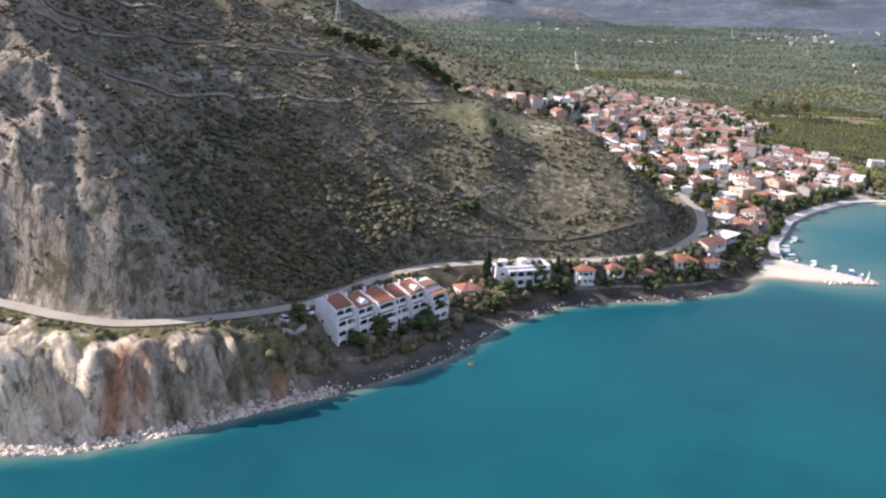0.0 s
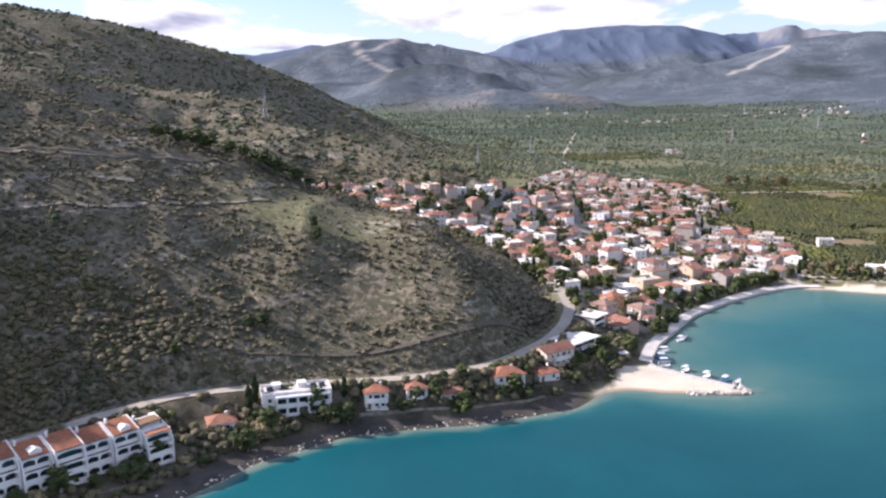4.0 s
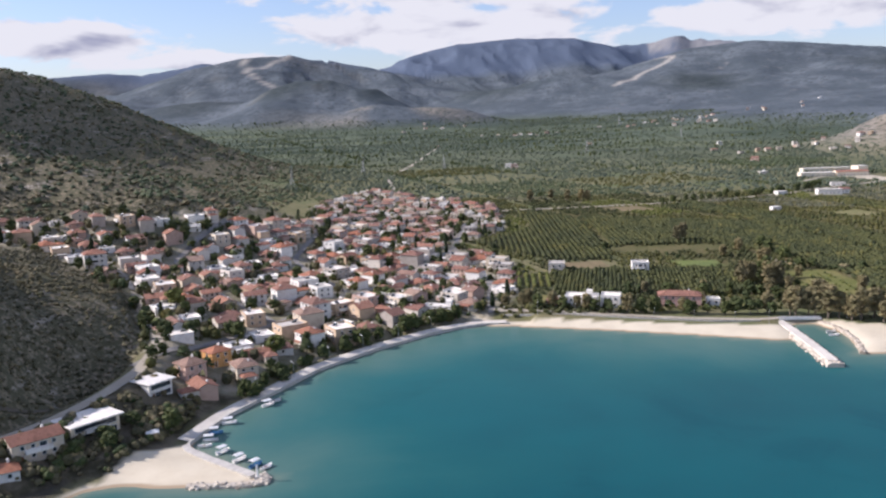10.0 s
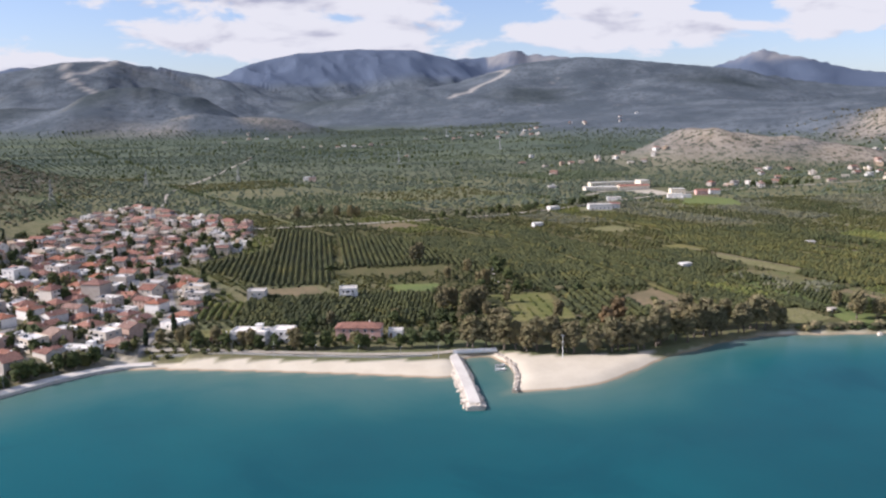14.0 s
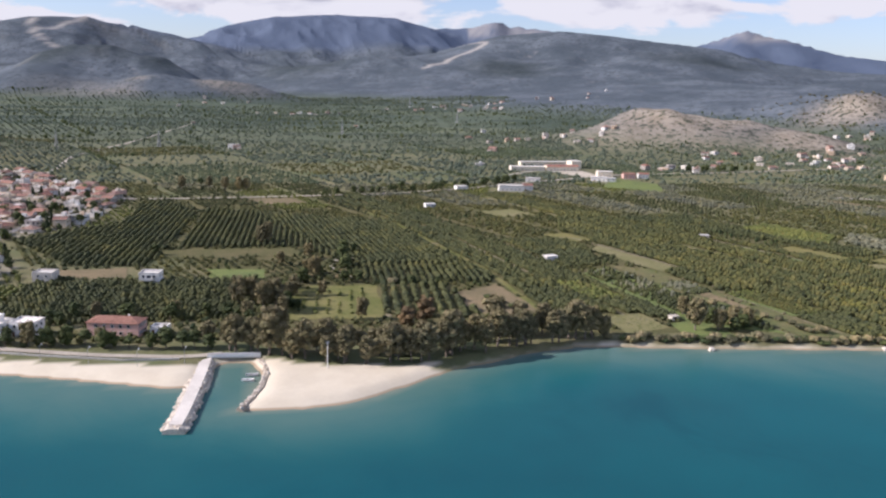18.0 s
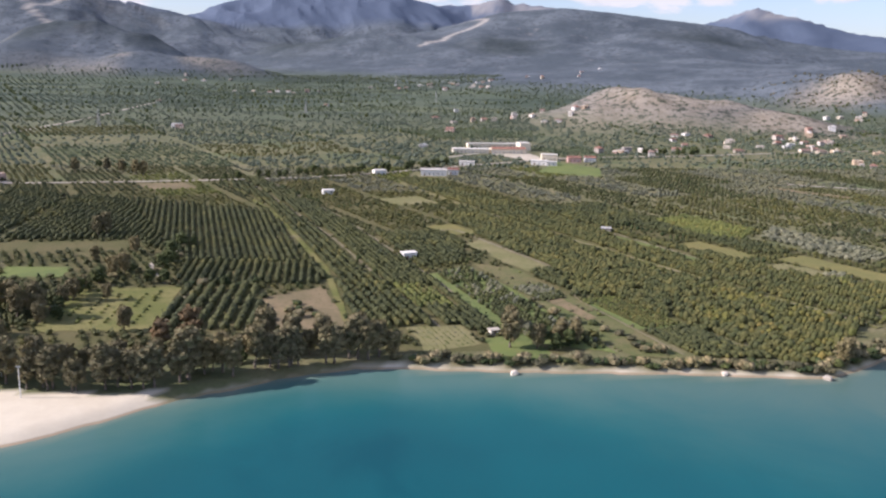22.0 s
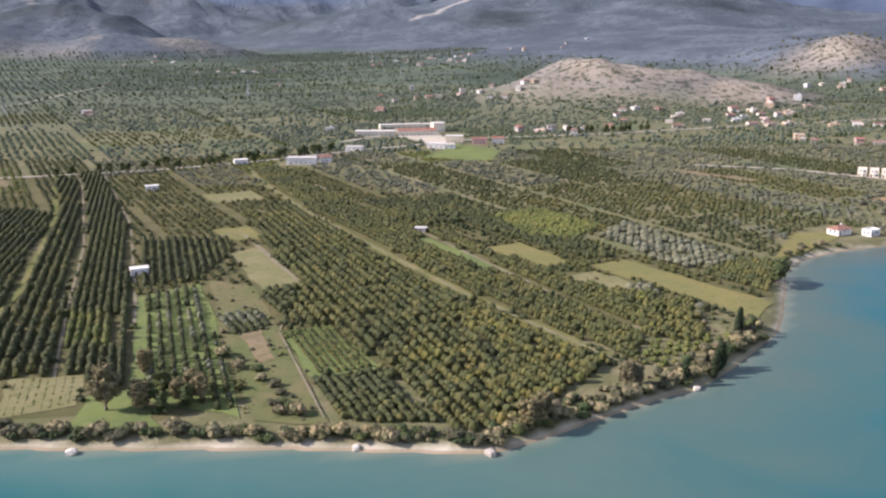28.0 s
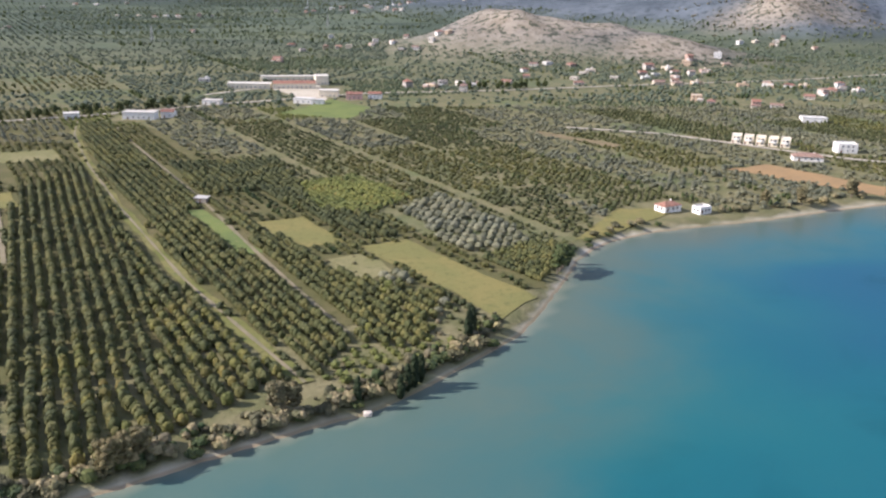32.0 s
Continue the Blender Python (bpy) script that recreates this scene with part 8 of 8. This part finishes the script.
def quay_wall():
    ob = new("quay_wall")
    for k, (p, q) in enumerate(zip(QUAY_LINE, QUAY_LINE[1:])):
        m = Mesh()
        d = Vector((q[0] - p[0], q[1] - p[1], 0))
        n = Vector((-d.y, d.x, 0)).normalized() * 0.45
        a, b = Vector((*p, 0)), Vector((*q, 0))
        m.add([a + n * 0.2 + Vector((0, 0, -2)), b + n * 0.2 + Vector((0, 0, -2)), b - n + Vector((0, 0, -2)), a - n + Vector((0, 0, -2)), a + n * 0.2 + Vector((0, 0, 1.25)), b + n * 0.2 + Vector((0, 0, 1.25)), b - n + Vector((0, 0, 1.25)), a - n + Vector((0, 0, 1.25))],
              [(0, 3, 2, 1), (4, 5, 6, 7), (0, 1, 5, 4), (1, 2, 6, 5), (2, 3, 7, 6), (3, 0, 4, 7)])
        part("wall_section", m.data("wall_section", CONCRETE), ob)
    tagged(ob, "straight concrete sea wall along the bay", "sea wall", kind="structure")


quay_wall()


def boat(long, wide, canopy, paint):
    """An open fishing boat: hull, deck, and a white awning on four posts."""
    ob = new("boat")
    st = ((-0.5, 0.62, 0.75), (-0.25, 0.95, 0.62), (0.1, 1.0, 0.6), (0.35, 0.7, 0.72), (0.5, 0.04, 0.98))
    v, f = [], []
    for s, b, h in st:
        x, w = s * long, b * wide / 2
        v += [(x, -w, h), (x, -w * 0.72, 0.05), (x, 0, -0.25), (x, w * 0.72, 0.05), (x, w, h), (x, w * 0.82, h - 0.02), (x, w * 0.7, 0.3), (x, -w * 0.7, 0.3), (x, -w * 0.82, h - 0.02)]
    for i in range(len(st) - 1):
        f += [(9 * i + j, 9 * i + 9 + j, 9 * i + 9 + (j + 1) % 9, 9 * i + (j + 1) % 9) for j in range(9)]
    f += [tuple(range(9)), tuple(range(9 * len(st) - 1, 9 * len(st) - 10, -1))]
    part("hull", Mesh().add(v, f).data("hull", paint), ob)
    if canopy:
        c = Mesh().add([(-0.42 * long, -wide * 0.5, 2.05), (0.2 * long, -wide * 0.5, 2.05), (0.2 * long, 0, 2.3), (0.2 * long, wide * 0.5, 2.05), (-0.42 * long, wide * 0.5, 2.05), (-0.42 * long, 0, 2.3)] + [(a * long, b * wide, h) for a, b, h in ((-0.42, -0.5, 1.95), (0.2, -0.5, 1.95), (0.2, 0, 2.2), (0.2, 0.5, 1.95), (-0.42, 0.5, 1.95), (-0.42, 0, 2.2))],
                       [(0, 1, 2, 5), (5, 2, 3, 4), (6, 11, 8, 7), (11, 10, 9, 8), (0, 6, 7, 1), (3, 9, 10, 4), (1, 7, 8, 2), (2, 8, 9, 3), (4, 10, 11, 5), (5, 11, 6, 0)])
        sail = part("awning", c.data("awning", BLUEWHITE), ob, label="white canvas awning")
        for a in (-0.4, 0.18):
            for b in (-0.42, 0.42):
                part("post", Mesh().tube((a * long, b * wide, 0.3), (a * long, b * wide, 2.0), 0.04, 0.04, 5).data("post", STEEL), sail)
    else:
        part("thwart", Mesh().box(-0.1 * long, -wide * 0.4, 0.45, 0.0, wide * 0.4, 0.52).data("thwart", DOORWOOD), ob)
        part("engine", Mesh().tube((-0.53 * long, 0, 0.2), (-0.5 * long, 0, 1.1), 0.12, 0.18, 6).data("engine", STEEL), ob)
    return ob


BIG, SMALL, BLUE = boat(4.6, 1.9, True, PLANK), boat(4.0, 1.6, False, PLANK), boat(4.4, 1.8, True, HULLBLUE)
seen_boats = set()
for kind, x, y, a, label in ((BIG, 151.5, 367.5, 20, "white fishing boat with a canvas awning at the quay"), (BLUE, 149.0, 359.5, 10, "blue-hulled fishing boat with a white awning"), (BIG, 148.8, 353.5, 8, "white fishing boat moored by the jetty"), (SMALL, 148.2, 349.3, 15, "small open boat beside the jetty"),
                             (BIG, 154.5, 344.5, 50, "white fishing boat moored by the jetty"), (BIG, 160.5, 338.3, 52, "white fishing boat moored by the jetty"), (BLUE, 165.8, 334.0, 52, "blue-hulled fishing boat with a white awning"), (BIG, 161.0, 383.0, 40, "white boat moored at the promenade"),
                             (SMALL, 162.8, 386.5, 35, "small open boat beside the promenade"), (SMALL, 382.3, 447.5, 5, "small white boat in the channel"), (SMALL, 381.0, 442.5, -4, "small white boat in the channel"), (SMALL, 169.0, 332.5, 55, "small open boat near the jetty tip")):
    m = pose(x, y, 0.05, 0, 0, a)
    ob = copy_thing(kind, m) if kind.name in seen_boats else kind
    ob.matrix_basis = m
    seen_boats.add(kind.name)
    tagged(ob, label, "boat", "moored boats")


def awning_stand(x, y, turn):
    ob = new("beach_awning")
    part("canvas", Mesh().hip(3.6, 2.8, 2.4, 0.7, 0.1, 0.06).data("canvas", BLUEWHITE), ob)
    for a in (-1.6, 1.6):
        for b in (-1.2, 1.2):
            part("post", Mesh().tube((a, b, -0.3), (a, b, 2.4), 0.05, 0.05, 5).data("post", STEEL), ob)
    ob.matrix_basis = pose(x, y, ground_z(x, y), 0, 0, turn)
    tagged(ob, "white canvas awning on posts above the beach", "awning")


awning_stand(133, 350, 20)


def lamp_post():
    ob = new("street_lamp")
    part("pole", Mesh().tube((0, 0, -0.4), (0, 0, 5.2), 0.09, 0.06, 6).data("pole", STEEL), ob)
    arm = part("arm", Mesh().tube((0, 0, 5.1), (1.1, 0, 5.5), 0.05, 0.04, 5).data("arm", STEEL), ob)
    part("lamp_head", Mesh().box(0.9, -0.14, 5.42, 1.6, 0.14, 5.56).data("lamp_head", PAINT), arm)
    return ob


post = lamp_post()
spots_ = [(250, 484), (265, 482), (281, 477), (297, 471), (313, 465), (329, 460), (345, 456), (360, 457), (156, 392), (166, 409), (177, 428), (189, 443), (203, 457), (217, 469)]
for k, (x, y) in enumerate(spots_):
    m = pose(x, y, ground_z(x, y) + (0.35 if k > 7 else 0), 0, 0, 70 if k < 8 else 130)
    ob = copy_thing(post, m) if k else post
    ob.matrix_basis = m
    tagged(ob, "grey steel street lamp on the seafront", "street lamp", "seafront lamps")


def mast(x, y, tall):
    ob = new("lighting_mast")
    part("pole", Mesh().tube((0, 0, -0.5), (0, 0, tall), 0.16, 0.1, 7).data("pole", PAINT), ob)
    part("lamp_head", Mesh().box(-0.6, -0.15, tall - 0.1, 0.6, 0.15, tall + 0.3).data("lamp_head", STEEL), ob)
    ob.matrix_basis = pose(x, y, ground_z(x, y))
    tagged(ob, "tall white lighting mast at the edge of the sand", "mast")


mast(407, 446.5, 9)
mast(397, 464, 7)


def footbridge():
    ob = new("footbridge")
    part("deck", Mesh().box(-9, -1.2, 0, 9, 1.2, 0.35).data("deck", CONCRETE), ob)
    for y in (-1.15, 1.05):
        part("parapet", Mesh().box(-9, y, 0.35, 9, y + 0.1, 1.2).data("parapet", PAINT), ob)
    ob.matrix_basis = pose(376, 463.5, 1.6, 0, 0, -4)
    tagged(ob, "low white concrete bridge over the channel head", "bridge")


footbridge()


def pylon(x, y, tall, turn, base=None):
    """A lattice mast with three pairs of arms."""
    ob = new("pylon")
    for a, b in ((-1, -1), (1, -1), (1, 1), (-1, 1)):
        part("leg", Mesh().tube((a * tall * 0.09, b * tall * 0.09, -1.0), (a * 0.35, b * 0.35, tall * 0.72), 0.2, 0.14, 4).data("leg", STEEL), ob)
    lat = Mesh()
    for k in range(6):
        z0, z1 = tall * 0.12 * k, tall * 0.12 * (k + 1)
        r0, r1 = tall * 0.09 * (1 - k / 6.4) + 0.1, tall * 0.09 * (1 - (k + 1) / 6.4) + 0.1
        for a, b, c, d in ((-1, -1, 1, -1), (1, -1, 1, 1), (1, 1, -1, 1), (-1, 1, -1, -1)):
            lat.tube((a * r0, b * r0, z0), (c * r1, d * r1, z1), 0.08, 0.08, 3).tube((c * r0, d * r0, z0), (a * r1, b * r1, z1), 0.08, 0.08, 3)
    tagged(part("bracing", lat.data("bracing", STEEL), ob), kind="stuff")
    top = part("mast", Mesh().tube((0, 0, tall * 0.7), (0, 0, tall), 0.4, 0.12, 4).data("mast", STEEL), ob)
    for z, r in ((0.7, 3.4), (0.8, 2.8), (0.9, 2.2)):
        part("arm", Mesh().tube((-r, 0, tall * z), (r, 0, tall * z), 0.13, 0.13, 4).data("arm", STEEL), top)
    ob.matrix_basis = pose(x, y, (ground_z(x, y) if base is None else base), 0, 0, turn)
    tagged(ob, "grey steel lattice power pylon", "pylon", "power line")


for x, y, h in ((-97, 730, 24), (66, 1120, 24), (139, 1300, 24), (253, 1356, 24), (520, 1650, 26), (800, 2000, 28), (780, 2500, 28), (1250, 1900, 28)):
    pylon(x, y, h, 35)


# rubble along the foot of the cliffs and the western shore
def shore_rubble():
    r = np.random.default_rng(61)
    ob = new("shore_rocks")
    n = 0
    line = SHORE[4:10]
    for _ in range(900):
        i = r.integers(0, len(line) - 1)
        p = line[i] + (line[i + 1] - line[i]) * r.random()
        x, y = p + r.normal(size=2) * 2.2
        d = float(shore_distance(np.array([x]), np.array([y]))[0])
        if d < -0.8 or d > 6 or n >= 280:
            continue
        n += 1
        s = 0.45 + 0.9 * r.random() ** 2
        part("boulder", BLOCKS[int(r.integers(0, 6))], ob, pose(x, y, max(0, ground_z(x, y)) + 0.1, *(r.random(3) * 360)) @ Matrix.Scale(s, 4))
    tagged(ob, "fallen pale boulders along the foot of the cliff", "rocks")
    n = 7000
    k = r.integers(3, 16, n)
    u = r.random(n)
    x = SHORE[k, 0] + (SHORE[k + 1, 0] - SHORE[k, 0]) * u + r.normal(size=n) * 1.6
    y = SHORE[k, 1] + (SHORE[k + 1, 1] - SHORE[k, 1]) * u + r.normal(size=n) * 1.6
    d = shore_distance(x, y)
    ok = (d > -1.0) & (d < 4.5) & (r.random(n) < np.where(x < -26, 0.8, 0.07))
    x, y = x[ok], y[ok]
    stones = []
    for q in range(4):
        v, f = ico(0)
        stones.append((v * (0.75 + 0.4 * r.random((len(v), 1))) * np.array([1.0, 0.8, 0.6]), f))
    scatter("shingle", stones, x, y, 0.18 + 0.5 * r.random(len(x)) ** 3, [RUBBLE], "pale broken rock along the waterline", "rocks", z=np.maximum(0, height(x, y)), sink=-0.1, seed=66)


shore_rubble()
for x, y, s, label in ((552, 453.5, 2.2, "dark concrete outfall block on the beach"), (620.5, 445.3, 2.0, "dark rock on the beach"), (652.5, 437.5, 2.4, "pale boulder at the point"), (719, 466.5, 1.8, "pale concrete block on the shore")):
    ob = new("shore_block", BLOCKS[int(x) % 6])
    ob.matrix_basis = pose(x, y, 0.4, 0, 0, x) @ Matrix.Scale(s, 4)
    tagged(ob, label, "rock")


def low_wall(line, tall, label, stone=None):
    ob = new("garden_wall")
    for p, q in zip(line, line[1:]):
        d = Vector((q[0] - p[0], q[1] - p[1], 0))
        n = Vector((-d.y, d.x, 0)).normalized() * 0.2
        za, zb = ground_z(*p), ground_z(*q)
        a, b = Vector((*p, za)), Vector((*q, zb))
        v = [a + n + Vector((0, 0, -1.5)), b + n + Vector((0, 0, -1.5)), b - n + Vector((0, 0, -1.5)), a - n + Vector((0, 0, -1.5)), a + n + Vector((0, 0, tall)), b + n + Vector((0, 0, tall)), b - n + Vector((0, 0, tall)), a - n + Vector((0, 0, tall))]
        part("wall_section", Mesh().add(v, [(0, 3, 2, 1), (4, 5, 6, 7), (0, 1, 5, 4), (1, 2, 6, 5), (2, 3, 7, 6), (3, 0, 4, 7)]).data("wall_section", stone or CONCRETE), ob)
    tagged(ob, label, "wall")


low_wall([(-30, 215), (-22, 219), (-10, 233), (2, 248), (9, 258)], 0.9, "dull stone retaining wall of a beach path", LEDGE)
low_wall([(45, 288), (62, 293), (80, 298), (97, 306), (108, 314)], 0.8, "stone terrace wall in front of the villas", LEDGE)
low_wall([(250, 487), (280, 480), (310, 470), (340, 462), (358, 461)], 0.6, "low pale wall behind the beach")
low_wall([(-42, 212), (-39.5, 215), (-37, 219.5)], 1.4, "pale concrete ramp wall beside the terrace")


def car():
    """A small parked hatchback: body, glasshouse, wheels and lamps."""
    ob = new("car")
    prof = [(-1.95, 0.3), (-2.0, 0.75), (-1.85, 0.95), (1.0, 0.92), (1.85, 0.78), (1.98, 0.55), (1.9, 0.3)]
    n = len(prof)
    v = [(x, -0.82, z) for x, z in prof] + [(x, 0.82, z) for x, z in prof]
    part("body", Mesh().add(v, [tuple(range(n)), tuple(range(2 * n - 1, n - 1, -1))] + [(i, n + i, n + (i + 1) % n, (i + 1) % n) for i in range(n)]).data("body", PLANK), ob)
    top = [(-1.8, 0.94), (-1.45, 1.42), (0.25, 1.46), (1.0, 0.91)]
    v = [(x, -0.74 if z < 1 else -0.6, z) for x, z in top] + [(x, 0.74 if z < 1 else 0.6, z) for x, z in top]
    cabin = Mesh().add(v, [(0, 1, 2, 3), (7, 6, 5, 4)] + [(i, 4 + i, 4 + (i + 1) % 4, (i + 1) % 4) for i in range(4)])
    part("windows", cabin.data("windows", GLASS), ob)
    part("roof", Mesh().box(-1.42, -0.6, 1.43, 0.24, 0.6, 1.5).data("roof", PLANK), ob)
    for x in (-1.25, 1.25):
        for y in (-0.8, 0.62):
            wheel = part("wheel", Mesh().tube((x, y, 0.3), (x, y + 0.18, 0.3), 0.3, 0.3, 10).data("wheel", TYRE), ob)
            part("rim", Mesh().tube((x, y - 0.01, 0.3), (x, y + 0.19, 0.3), 0.17, 0.17, 8).data("rim", STEEL), wheel)
    for y in (-0.6, 0.6):
        part("headlight", Mesh().box(1.84, y - 0.16, 0.56, 1.96, y + 0.16, 0.7).data("headlight", BLUEWHITE), ob)
    return ob


TYRE = grained("tyre_rubber", (0.02, 0.02, 0.02), (0.035, 0.035, 0.035), 4)
parked = car()
for k, (x, y) in enumerate(((-42.5, 218.6), (-40.8, 221.0), (-39.2, 223.4), (-37.4, 226.0))):
    m = pose(x, y, ground_z(x, y) + 0.05, 0, 0, -38)
    ob = copy_thing(parked, m) if k else parked
    ob.matrix_basis = m
    tagged(ob, "small white parked car beside the terrace", "car", "parked cars")
